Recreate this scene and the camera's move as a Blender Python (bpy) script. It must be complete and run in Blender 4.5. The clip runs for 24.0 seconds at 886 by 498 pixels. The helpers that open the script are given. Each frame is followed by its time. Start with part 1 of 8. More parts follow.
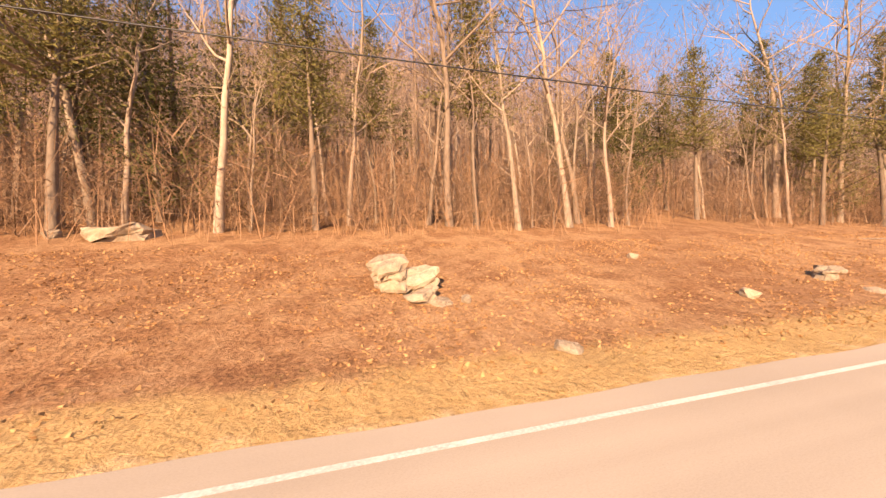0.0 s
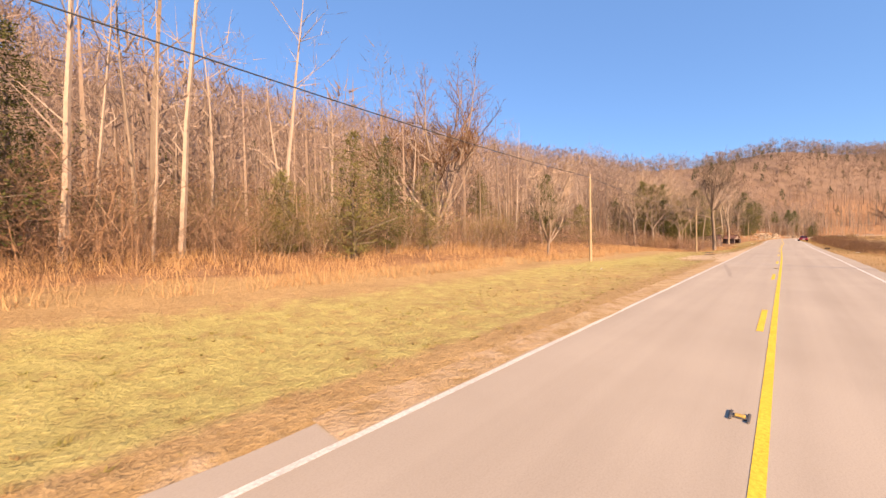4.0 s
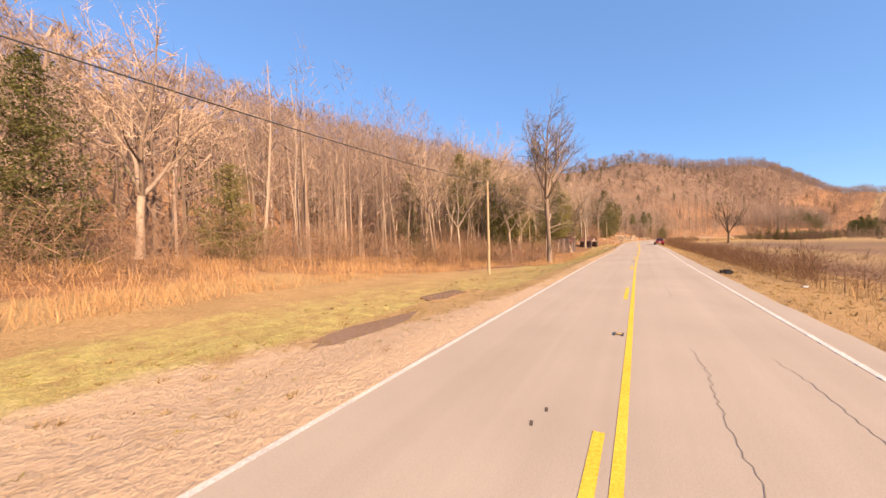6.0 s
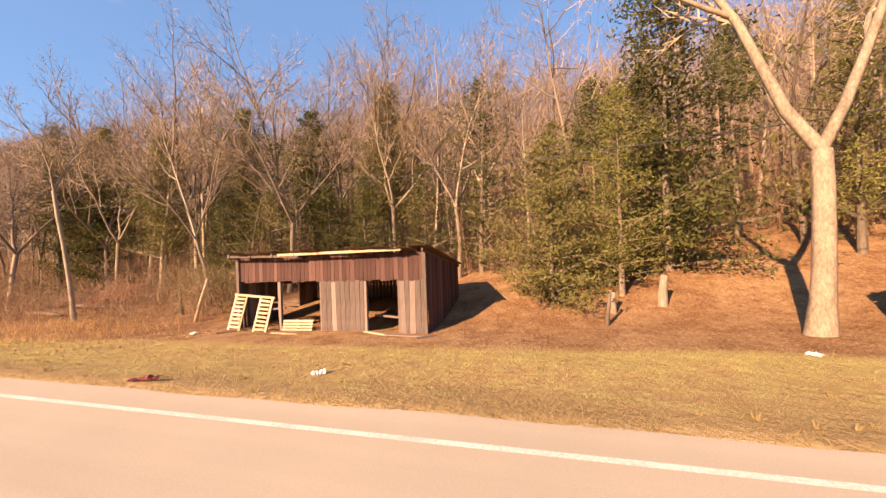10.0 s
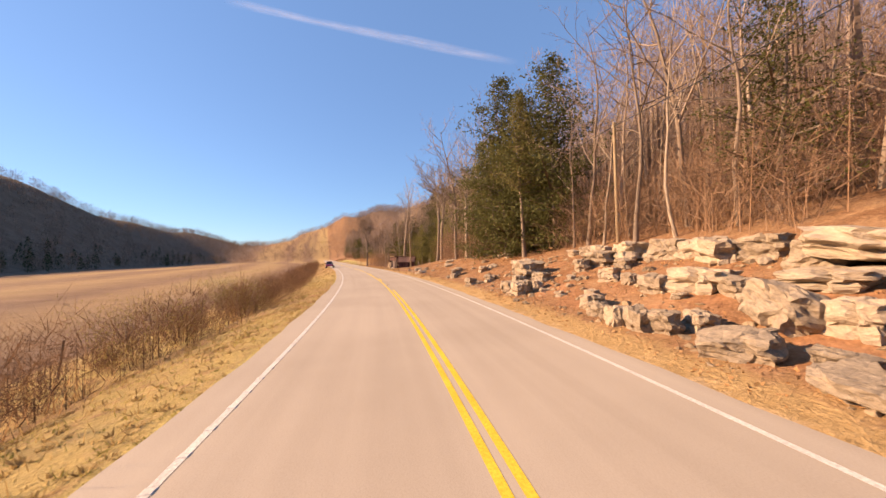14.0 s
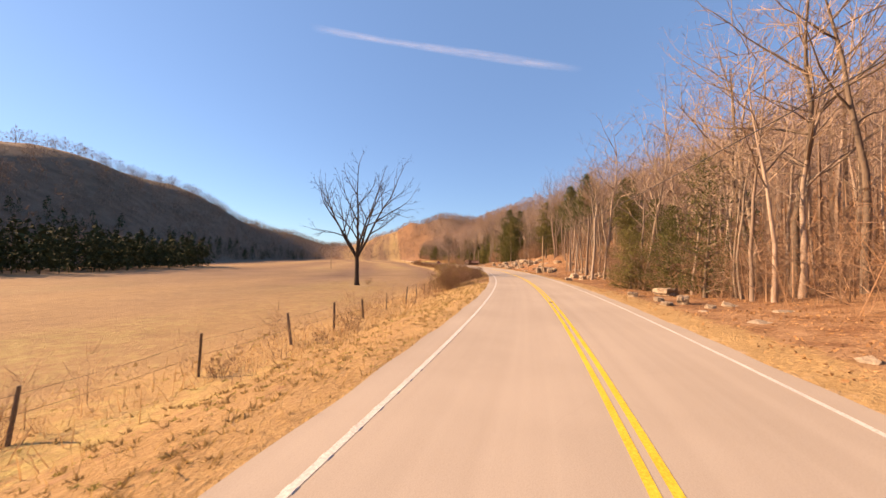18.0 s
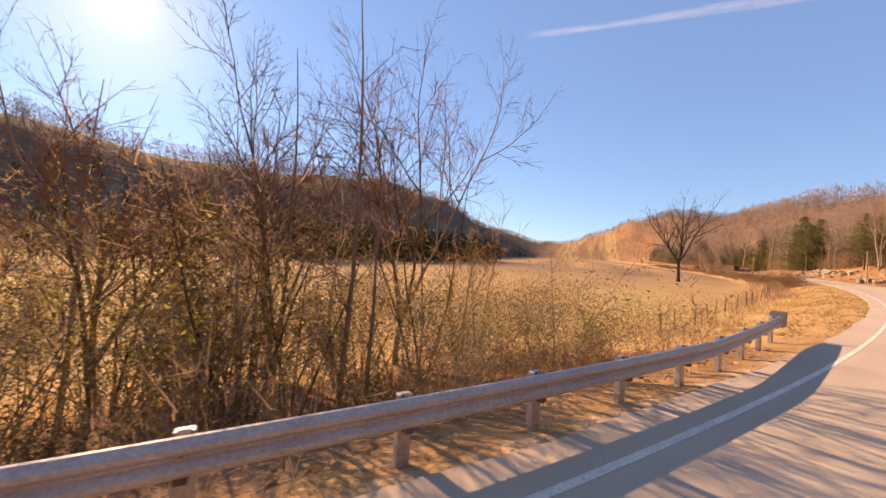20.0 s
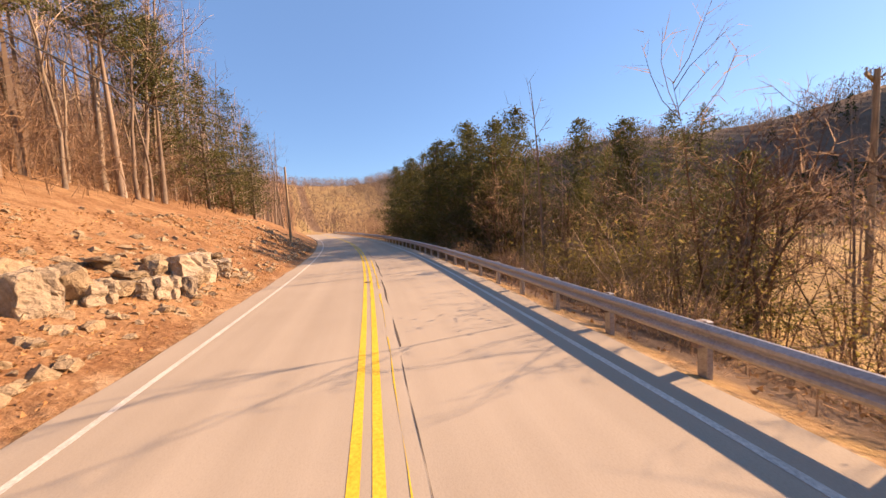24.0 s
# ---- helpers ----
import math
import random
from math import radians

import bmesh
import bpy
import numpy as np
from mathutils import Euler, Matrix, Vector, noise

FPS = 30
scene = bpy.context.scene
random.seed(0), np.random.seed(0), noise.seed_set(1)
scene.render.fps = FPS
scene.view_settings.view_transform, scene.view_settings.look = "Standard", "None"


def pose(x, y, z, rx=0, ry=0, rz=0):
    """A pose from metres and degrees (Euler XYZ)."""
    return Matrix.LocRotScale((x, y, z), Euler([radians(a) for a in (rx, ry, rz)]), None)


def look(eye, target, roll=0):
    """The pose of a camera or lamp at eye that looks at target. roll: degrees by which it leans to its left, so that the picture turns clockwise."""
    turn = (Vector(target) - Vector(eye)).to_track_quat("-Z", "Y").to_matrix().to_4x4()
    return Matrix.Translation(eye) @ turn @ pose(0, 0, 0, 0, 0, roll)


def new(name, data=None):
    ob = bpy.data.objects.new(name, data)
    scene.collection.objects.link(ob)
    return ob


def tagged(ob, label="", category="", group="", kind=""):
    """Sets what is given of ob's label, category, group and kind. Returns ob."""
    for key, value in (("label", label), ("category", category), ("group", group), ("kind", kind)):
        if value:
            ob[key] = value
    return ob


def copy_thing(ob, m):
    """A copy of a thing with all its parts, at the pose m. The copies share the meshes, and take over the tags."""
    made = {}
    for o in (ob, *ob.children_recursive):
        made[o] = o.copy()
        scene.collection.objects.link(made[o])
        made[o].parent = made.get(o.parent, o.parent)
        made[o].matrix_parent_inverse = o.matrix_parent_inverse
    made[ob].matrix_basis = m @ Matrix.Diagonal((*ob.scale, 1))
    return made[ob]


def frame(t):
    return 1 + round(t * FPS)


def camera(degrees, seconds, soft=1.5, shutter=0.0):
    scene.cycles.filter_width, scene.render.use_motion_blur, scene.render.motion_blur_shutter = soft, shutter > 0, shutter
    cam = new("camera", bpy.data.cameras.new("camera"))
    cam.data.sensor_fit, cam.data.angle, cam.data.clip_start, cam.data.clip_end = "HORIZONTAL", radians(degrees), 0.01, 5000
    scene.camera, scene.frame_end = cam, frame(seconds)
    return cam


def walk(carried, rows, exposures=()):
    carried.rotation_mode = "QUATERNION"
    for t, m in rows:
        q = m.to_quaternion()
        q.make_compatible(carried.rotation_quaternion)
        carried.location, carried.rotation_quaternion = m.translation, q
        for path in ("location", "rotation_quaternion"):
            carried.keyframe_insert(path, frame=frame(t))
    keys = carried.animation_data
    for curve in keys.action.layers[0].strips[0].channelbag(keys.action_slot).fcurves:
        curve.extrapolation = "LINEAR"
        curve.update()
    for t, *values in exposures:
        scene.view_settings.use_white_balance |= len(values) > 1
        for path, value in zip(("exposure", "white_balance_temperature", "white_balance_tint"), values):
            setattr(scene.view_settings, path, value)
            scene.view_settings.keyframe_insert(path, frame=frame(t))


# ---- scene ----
cam = camera(103.52, 24.0, shutter=0.025)
PATH = [
    (0, (-0.318, -0.004, 2.119), (-9.927, 2.761, 1.974), -1.78),
    (0.5, (-0.251, 11.640, 2.119), (-9.663, 15.016, 1.991), -1.95),
    (1, (-0.195, 23.248, 2.119), (-9.369, 27.224, 1.992), -2.06),
    (1.5, (-0.161, 34.820, 2.119), (-9.053, 39.392, 1.944), -1.76),
    (2, (-0.149, 46.356, 2.119), (-8.705, 51.529, 1.938), -1.45),
    (2.5, (-0.140, 57.857, 2.119), (-8.239, 63.719, 1.947), -1.26),
    (3, (-0.116, 69.325, 2.119), (-7.872, 75.633, 1.939), -1.22),
    (3.5, (-0.072, 80.756, 2.119), (-7.437, 87.517, 1.924), -1.23),
    (4, (-0.011, 92.154, 2.119), (-6.958, 99.344, 1.903), -1.27),
    (4.5, (0.060, 103.526, 2.119), (-6.438, 111.124, 1.880), -1.34),
    (5, (0.141, 114.888, 2.119), (-5.842, 122.897, 1.877), -1.27),
    (5.5, (0.224, 126.253, 2.119), (-5.222, 134.638, 1.891), -1.35),
    (6, (0.269, 137.633, 2.119), (-4.604, 146.361, 1.880), -1.40),
    (6.5, (0.287, 149.031, 2.119), (-3.988, 158.068, 1.877), -1.45),
    (7, (0.310, 160.452, 2.119), (-3.347, 169.756, 1.884), -1.58),
    (7.5, (0.405, 171.900, 2.119), (-2.663, 181.414, 1.850), -1.74),
    (7.9, (0.564, 181.097, 2.119), (-2.042, 190.748, 1.861), -1.83),
    (8, (0.608, 183.404, 2.119), (-1.997, 193.055, 1.862), -1.86),
    (8.1, (0.651, 185.713, 2.119), (-2.946, 195.041, 1.878), -1.85),
    (8.25, (0.712, 189.183, 2.119), (-4.253, 197.861, 1.899), -1.84),
    (8.5, (0.796, 194.977, 2.119), (-6.030, 202.283, 1.932), -1.86),
    (9, (0.908, 206.598, 2.119), (-8.302, 210.494, 2.030), -1.89),
    (9.5, (0.953, 218.221, 2.119), (-9.040, 218.594, 2.132), -1.98),
    (10, (0.983, 229.771, 2.119), (-8.678, 227.192, 2.205), -2.02),
    (10.5, (1.049, 241.167, 2.119), (-7.713, 236.348, 2.213), -1.70),
    (11, (1.200, 252.375, 2.119), (-6.443, 245.928, 2.202), -1.74),
    (11.5, (1.479, 263.422, 2.119), (-5.075, 255.870, 2.218), -1.64),
    (12, (1.919, 274.385, 2.119), (-3.788, 266.175, 2.231), -1.53),
    (12.5, (2.593, 285.325, 2.119), (-2.303, 276.607, 2.248), -1.47),
    (13, (3.595, 296.263, 2.119), (-0.600, 287.186, 2.268), -1.45),
    (13.5, (4.988, 307.183, 2.119), (1.360, 297.866, 2.292), -1.47),
    (14, (6.809, 318.036, 2.119), (3.468, 308.613, 2.305), -1.53),
    (14.5, (9.002, 328.793, 2.119), (5.756, 319.336, 2.290), -0.73),
    (15, (11.486, 339.452, 2.119), (8.298, 329.976, 2.341), -0.18),
    (15.5, (14.245, 350.038, 2.119), (11.090, 340.551, 2.331), -0.10),
    (16, (17.294, 360.605, 2.119), (14.195, 351.101, 2.397), -0.05),
    (16.5, (20.731, 371.190, 2.119), (17.726, 361.656, 2.396), 0.10),
    (17, (24.637, 381.789, 2.119), (21.877, 372.185, 2.483), 0.13),
    (17.5, (29.022, 392.352, 2.119), (26.684, 382.636, 2.483), 0.52),
    (18, (33.916, 402.751, 2.119), (32.105, 392.922, 2.431), 0.97),
    (18.5, (39.331, 412.878, 2.119), (38.328, 402.932, 2.389), 1.45),
    (19, (45.228, 422.686, 2.119), (45.389, 412.690, 2.354), 1.97),
    (19.5, (51.588, 432.165, 2.119), (53.423, 422.337, 2.325), 2.55),
    (20, (58.447, 441.304, 2.119), (62.134, 432.009, 2.173), 3.05),
    (20.5, (65.853, 450.112, 2.119), (71.497, 441.859, 1.945), 3.72),
    (21, (73.671, 458.649, 2.119), (81.277, 452.172, 1.681), 3.11),
    (21.5, (81.742, 466.955, 2.119), (91.078, 463.427, 1.500), 2.03),
    (22, (89.843, 475.168, 2.119), (99.812, 475.620, 1.472), 1.05),
    (22.25, (93.836, 479.300, 2.119), (103.417, 482.087, 1.458), 0.35),
    (22.5, (97.750, 483.489, 2.119), (106.394, 488.470, 1.431), -0.35),
    (22.6, (99.290, 485.184, 2.119), (107.549, 490.780, 1.442), -0.20),
    (22.7, (100.814, 486.889, 2.119), (108.953, 492.661, 1.452), -0.01),
    (23, (105.306, 492.061, 2.119), (113.337, 497.980, 1.435), 0.20),
    (23.5, (112.566, 500.826, 2.119), (120.376, 507.029, 1.393), -1.11),
    (24, (119.476, 509.824, 2.119), (126.958, 516.409, 1.317), -3.02),
]
walk(cam, [(t, look(eye, target, roll)) for t, eye, target, roll in PATH],
     exposures=[(0, 1.46, 9000, 24), (4.5, 1.28, 7900, 22), (8, 1.32, 8400, 23), (9.2, 1.45, 9600, 25), (10.5, 1.42, 9100, 24), (13.5, 1.16, 8700, 25), (15, 1.15, 8900, 25), (16, 1.31, 9500, 25), (17, 1.18, 9150, 25), (20, 1.27, 9800, 30), (22, 1.24, 9350, 28), (24, 1.26, 8700, 25)])

# ---- sky and sun: a low winter sun over the valley ----
SUN_YAW, SUN_UP = radians(-114.4), radians(26.0)
world = bpy.data.worlds.new("clear_sky")
scene.world = world
world.use_nodes = True
wn = world.node_tree
sky = wn.nodes.new("ShaderNodeTexSky")
sky.sky_type, sky.sun_disc = "NISHITA", False
sky.sun_elevation, sky.sun_rotation = SUN_UP, -SUN_YAW
sky.air_density, sky.dust_density, sky.ozone_density = 1.0, 0.12, 2.5
wn.nodes["Background"].inputs["Strength"].default_value = 0.083
clear = wn.nodes.new("ShaderNodeMix")
clear.data_type, clear.blend_type = "RGBA", "MULTIPLY"
clear.inputs[0].default_value, clear.inputs[7].default_value = 1.0, (0.575, 0.895, 1.18, 1)
# thin winter haze evens the sky out towards one tone, and brightens it about the sun
even = wn.nodes.new("ShaderNodeTexSky")
even.sky_type, even.sun_disc = "NISHITA", False
even.sun_elevation, even.sun_rotation = SUN_UP, -SUN_YAW
even.air_density, even.dust_density, even.ozone_density = 1.0, 0.12, 2.5
aim = wn.nodes.new("ShaderNodeCombineXYZ")
for axis, value in zip("XYZ", (-0.83, 0.43, 0.36)):
    aim.inputs[axis].default_value = value
wn.links.new(aim.outputs[0], even.inputs["Vector"])
veil = wn.nodes.new("ShaderNodeMix")
veil.data_type = "RGBA"
veil.inputs[0].default_value = 0.42
wn.links.new(sky.outputs["Color"], veil.inputs[6])
wn.links.new(even.outputs["Color"], veil.inputs[7])
wn.links.new(veil.outputs[2], clear.inputs[6])
sun = new("sun", bpy.data.lights.new("sun", "SUN"))
sun.data.energy, sun.data.angle, sun.data.color = 5.0, radians(0.55), (1.0, 0.80, 0.60)
to_sun = Vector((-math.sin(SUN_YAW) * math.cos(SUN_UP), math.cos(SUN_YAW) * math.cos(SUN_UP), math.sin(SUN_UP)))
sun.matrix_world = look(to_sun * 100, (0, 0, 0))
ways = wn.nodes.new("ShaderNodeTexCoord")
facing = wn.nodes.new("ShaderNodeVectorMath")
facing.operation = "DOT_PRODUCT"
facing.inputs[1].default_value = to_sun
wn.links.new(ways.outputs["Generated"], facing.inputs[0])
lit = clear.outputs[2]
for reach, power, tone in ((0.965, 3.0, (1.3, 1.1, 0.95)), (0.995, 4.0, (1.6, 1.25, 0.9)), (0.9996, 2.0, (16.0, 14.5, 11.5))):
    near = wn.nodes.new("ShaderNodeMapRange")
    near.inputs["From Min"].default_value, near.inputs["From Max"].default_value = reach, 1.0
    wn.links.new(facing.outputs["Value"], near.inputs["Value"])
    soft = wn.nodes.new("ShaderNodeMath")
    soft.operation = "POWER"
    soft.inputs[1].default_value = power
    wn.links.new(near.outputs["Result"], soft.inputs[0])
    halo = wn.nodes.new("ShaderNodeMix")
    halo.data_type, halo.blend_type = "RGBA", "ADD"
    halo.inputs[7].default_value = (*tone, 1)
    wn.links.new(soft.outputs[0], halo.inputs[0])
    wn.links.new(lit, halo.inputs[6])
    lit = halo.outputs[2]
wn.links.new(lit, wn.nodes["Background"].inputs["Color"])

# ---- materials ----


def nodes_of(name, rough=0.8, metal=0.0):
    m = bpy.data.materials.new(name)
    m.use_nodes = True
    n = m.node_tree.nodes
    b = n["Principled BSDF"]
    b.inputs["Roughness"].default_value, b.inputs["Metallic"].default_value = rough, metal
    if rough > 0.65:
        b.inputs["Specular IOR Level"].default_value = 0.12
    return m, m.node_tree, b


def noise_node(tree, scale, detail=4.0, rough=0.6, space="Object", stretch=None):
    co = tree.nodes.new("ShaderNodeTexCoord")
    tex = tree.nodes.new("ShaderNodeTexNoise")
    tex.inputs["Scale"].default_value, tex.inputs["Detail"].default_value = scale, detail
    tex.inputs["Roughness"].default_value = rough
    if stretch:
        mp = tree.nodes.new("ShaderNodeMapping")
        mp.inputs["Scale"].default_value = stretch
        tree.links.new(co.outputs[space], mp.inputs["Vector"])
        tree.links.new(mp.outputs["Vector"], tex.inputs["Vector"])
    else:
        tree.links.new(co.outputs[space], tex.inputs["Vector"])
    return tex.outputs["Fac"]


def ramp_node(tree, fac, stops):
    r = tree.nodes.new("ShaderNodeValToRGB")
    el = r.color_ramp.elements
    while len(el) < len(stops):
        el.new(0.5)
    for e, (p, c) in zip(el, stops):
        e.position, e.color = p, (*c, 1)
    tree.links.new(fac, r.inputs["Fac"])
    return r.outputs["Color"]


def mix_node(tree, fac, a, b, how="MIX"):
    x = tree.nodes.new("ShaderNodeMix")
    x.data_type, x.blend_type = "RGBA", how
    for sock, v in ((x.inputs[0], fac), (x.inputs[6], a), (x.inputs[7], b)):
        if hasattr(v, "links"):
            tree.links.new(v, sock)
        elif isinstance(v, (int, float)):
            sock.default_value = v
        else:
            sock.default_value = (*v, 1)
    return x.outputs[2]


def bump_node(tree, height, bsdf, strength=0.4, distance=0.02):
    b = tree.nodes.new("ShaderNodeBump")
    b.inputs["Strength"].default_value, b.inputs["Distance"].default_value = strength, distance
    tree.links.new(height, b.inputs["Height"])
    tree.links.new(b.outputs["Normal"], bsdf.inputs["Normal"])


def random_value(tree, island=False):
    n = tree.nodes.new("ShaderNodeNewGeometry" if island else "ShaderNodeObjectInfo")
    return n.outputs["Random Per Island" if island else "Random"]


def surface(name, low, high, scale, rough=0.85, metal=0.0, fine=None, bump=0.3, dist=0.01, vary=0.0, island=False, stretch=None, through_light=0.0):
    """Two tones mixed by noise at two scales, with relief; vary: how far single pieces differ."""
    m, t, b = nodes_of(name, rough, metal)
    big = noise_node(t, scale, 3, 0.6, stretch=stretch)
    small = noise_node(t, fine or scale * 9, 5, 0.7, stretch=stretch)
    col = ramp_node(t, big, [(0.32, low), (0.68, high)])
    col = mix_node(t, 0.55, col, ramp_node(t, small, [(0.3, tuple(c * 0.6 for c in low)), (0.7, tuple(min(1, c * 1.25) for c in high))]))
    if vary:
        r = random_value(t, island)
        col = mix_node(t, vary, col, ramp_node(t, r, [(0.0, tuple(c * 0.45 for c in low)), (0.5, low), (1.0, tuple(min(1, c * 1.3) for c in high))]))
    t.links.new(col, b.inputs["Base Color"])
    if bump:
        bump_node(t, small, b, bump, dist)
    if through_light:
        tr = t.nodes.new("ShaderNodeBsdfTranslucent")
        t.links.new(col, tr.inputs["Color"])
        add = t.nodes.new("ShaderNodeMixShader")
        add.inputs[0].default_value = through_light
        out = t.nodes["Material Output"]
        t.links.new(b.outputs[0], add.inputs[1])
        t.links.new(tr.outputs[0], add.inputs[2])
        t.links.new(add.outputs[0], out.inputs["Surface"])
    return m


BARK_PALE = surface("pale_bark", (0.17, 0.125, 0.09), (0.45, 0.37, 0.285), 1.3, fine=9, bump=0.6, vary=0.35, stretch=(1, 1, 0.25))
BARK_FORK = surface("mottled_tan_bark", (0.125, 0.088, 0.062), (0.40, 0.315, 0.235), 2.6, fine=14, bump=0.9, dist=0.02, vary=0.1, stretch=(1, 1, 0.45))
BARK_TAN = surface("tan_bark", (0.17, 0.126, 0.094), (0.36, 0.28, 0.215), 2.0, fine=16, bump=0.7, vary=0.4, stretch=(1, 1, 0.2))
BARK_GREY = surface("grey_brown_bark", (0.10, 0.075, 0.055), (0.24, 0.185, 0.14), 2.0, fine=15, bump=0.7, vary=0.4, stretch=(1, 1, 0.2))
BARK_DARK = surface("dark_bark", (0.035, 0.027, 0.022), (0.085, 0.066, 0.052), 3.0, fine=16, bump=0.8)
TWIGS = surface("tan_twigs", (0.26, 0.185, 0.13), (0.46, 0.35, 0.25), 0.5, bump=0.0, vary=0.5)
TWIGS_RUST = surface("rusty_twigs", (0.17, 0.095, 0.055), (0.33, 0.20, 0.12), 0.5, bump=0.0, vary=0.5)
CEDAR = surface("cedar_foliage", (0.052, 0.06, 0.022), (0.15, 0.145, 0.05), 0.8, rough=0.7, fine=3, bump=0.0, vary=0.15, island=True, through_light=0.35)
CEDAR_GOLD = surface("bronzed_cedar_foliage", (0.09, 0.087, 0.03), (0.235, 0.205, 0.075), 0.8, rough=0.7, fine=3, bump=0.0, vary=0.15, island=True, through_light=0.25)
# Lighter copy of the cedar green, with sunlight put into its colour.
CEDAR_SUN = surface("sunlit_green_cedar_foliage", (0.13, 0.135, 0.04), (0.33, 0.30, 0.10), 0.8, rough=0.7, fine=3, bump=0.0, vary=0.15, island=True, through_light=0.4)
PINE = surface("pine_needles", (0.06, 0.072, 0.027), (0.165, 0.165, 0.065), 1.0, rough=0.7, bump=0.0, vary=0.3, island=True, through_light=0.2)
SHRUB_LEAF = surface("yellow_green_leaves", (0.16, 0.135, 0.042), (0.36, 0.285, 0.095), 1.0, rough=0.7, bump=0.0, vary=0.4, island=True, through_light=0.55)
RUST_LEAF = surface("rust_brown_leaves", (0.20, 0.085, 0.03), (0.40, 0.20, 0.07), 1.0, rough=0.7, bump=0.0, vary=0.4, island=True, through_light=0.3)
# Copies of one crown tone: darkened for backlit shade, lightened for sun, in colour.
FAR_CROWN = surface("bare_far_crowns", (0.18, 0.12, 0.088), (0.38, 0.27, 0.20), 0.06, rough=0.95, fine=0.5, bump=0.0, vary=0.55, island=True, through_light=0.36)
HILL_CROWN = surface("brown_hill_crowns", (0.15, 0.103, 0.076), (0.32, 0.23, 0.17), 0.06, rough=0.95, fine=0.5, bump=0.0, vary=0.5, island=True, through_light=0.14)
LIT_CROWN = surface("sunlit_bare_crowns", (0.25, 0.175, 0.13), (0.50, 0.38, 0.29), 0.06, rough=0.95, fine=0.5, bump=0.0, vary=0.5, island=True, through_light=0.45)
BRUSH = surface("brown_brush", (0.21, 0.13, 0.085), (0.46, 0.31, 0.205), 0.12, rough=0.95, fine=0.9, bump=0.0, vary=0.55, island=True, through_light=0.38)
DITCH = surface("rust_brown_ditch_twigs", (0.11, 0.062, 0.036), (0.27, 0.16, 0.095), 0.15, rough=0.95, fine=0.9, bump=0.0, vary=0.5, island=True, through_light=0.3)
THICKET = surface("dark_thicket_twigs", (0.15, 0.10, 0.068), (0.34, 0.235, 0.16), 0.15, rough=0.95, fine=0.9, bump=0.0, vary=0.55, island=True, through_light=0.8)
FAR_GREEN = surface("far_evergreen_crowns", (0.03, 0.04, 0.018), (0.07, 0.08, 0.03), 0.06, rough=0.95, fine=0.5, bump=0.0, vary=0.5, island=True)
DRY_GRASS = surface("dry_grass_blades", (0.28, 0.18, 0.07), (0.47, 0.33, 0.15), 0.35, bump=0.0, vary=0.4, island=True, through_light=0.5)
SEDGE = surface("broom_sedge", (0.36, 0.20, 0.09), (0.60, 0.39, 0.20), 0.35, bump=0.0, vary=0.4, island=True, through_light=0.3)
GREEN_GRASS = surface("olive_grass_blades", (0.25, 0.22, 0.058), (0.46, 0.385, 0.12), 0.35, bump=0.0, vary=0.4, island=True, through_light=0.5)
LEAF_LITTER = surface("fallen_leaves", (0.32, 0.16, 0.07), (0.54, 0.32, 0.15), 0.6, bump=0.0, vary=0.45, island=True, through_light=0.15)
LIMESTONE = surface("limestone", (0.22, 0.168, 0.115), (0.50, 0.405, 0.295), 2.2, fine=11, bump=1.0, dist=0.07, vary=0.25)
BANK_STONE = surface("tan_bank_limestone", (0.20, 0.14, 0.085), (0.46, 0.35, 0.225), 2.2, fine=8, bump=1.0, dist=0.10, vary=0.3)
WOOD_GREY = surface("weathered_grey_boards", (0.09, 0.064, 0.056), (0.26, 0.203, 0.176), 2.2, fine=18, bump=0.5, dist=0.004, vary=0.5, stretch=(1, 1, 0.12))
WOOD_RED = surface("faded_red_brown_boards", (0.06, 0.031, 0.028), (0.145, 0.08, 0.07), 1.6, fine=18, bump=0.5, dist=0.004, vary=0.5, stretch=(1, 1, 0.12))
WOOD_PALE = surface("pale_bare_boards", (0.38, 0.28, 0.18), (0.62, 0.49, 0.34), 2.5, fine=18, bump=0.4, dist=0.004, vary=0.3)
POLE_WOOD = surface("treated_pole_wood", (0.23, 0.165, 0.10), (0.42, 0.32, 0.20), 2.5, fine=20, bump=0.5, dist=0.006, stretch=(1, 1, 0.08))
TIN = surface("rusty_tin_roofing", (0.13, 0.055, 0.036), (0.29, 0.16, 0.11), 1.2, rough=0.6, metal=0.35, fine=12, bump=0.3, dist=0.003, vary=0.4)
GABLE_TIN = surface("pale_weathered_tin", (0.17, 0.125, 0.105), (0.36, 0.285, 0.245), 1.4, rough=0.6, metal=0.15, fine=7, bump=0.2, dist=0.003, vary=0.25, stretch=(1, 1, 0.15))
RED_TIN = surface("faded_red_tin", (0.19, 0.06, 0.042), (0.32, 0.12, 0.085), 1.0, rough=0.6, metal=0.1, fine=9, bump=0.3, dist=0.003, vary=0.25)
GALVANISED = surface("galvanised_steel", (0.29, 0.275, 0.26), (0.46, 0.44, 0.42), 1.5, rough=0.5, metal=0.3, fine=30, bump=0.1, dist=0.001)
WIRE = surface("black_cable", (0.012, 0.012, 0.012), (0.03, 0.03, 0.03), 2.0, rough=0.5, bump=0.0)
PAINT_WHITE = surface("worn_white_road_paint", (0.42, 0.39, 0.34), (0.70, 0.66, 0.58), 1.4, rough=0.7, fine=26, bump=0.3, dist=0.002)
PAINT_YELLOW = surface("worn_yellow_road_paint", (0.58, 0.36, 0.035), (0.80, 0.55, 0.07), 1.4, rough=0.7, fine=26, bump=0.3, dist=0.002)
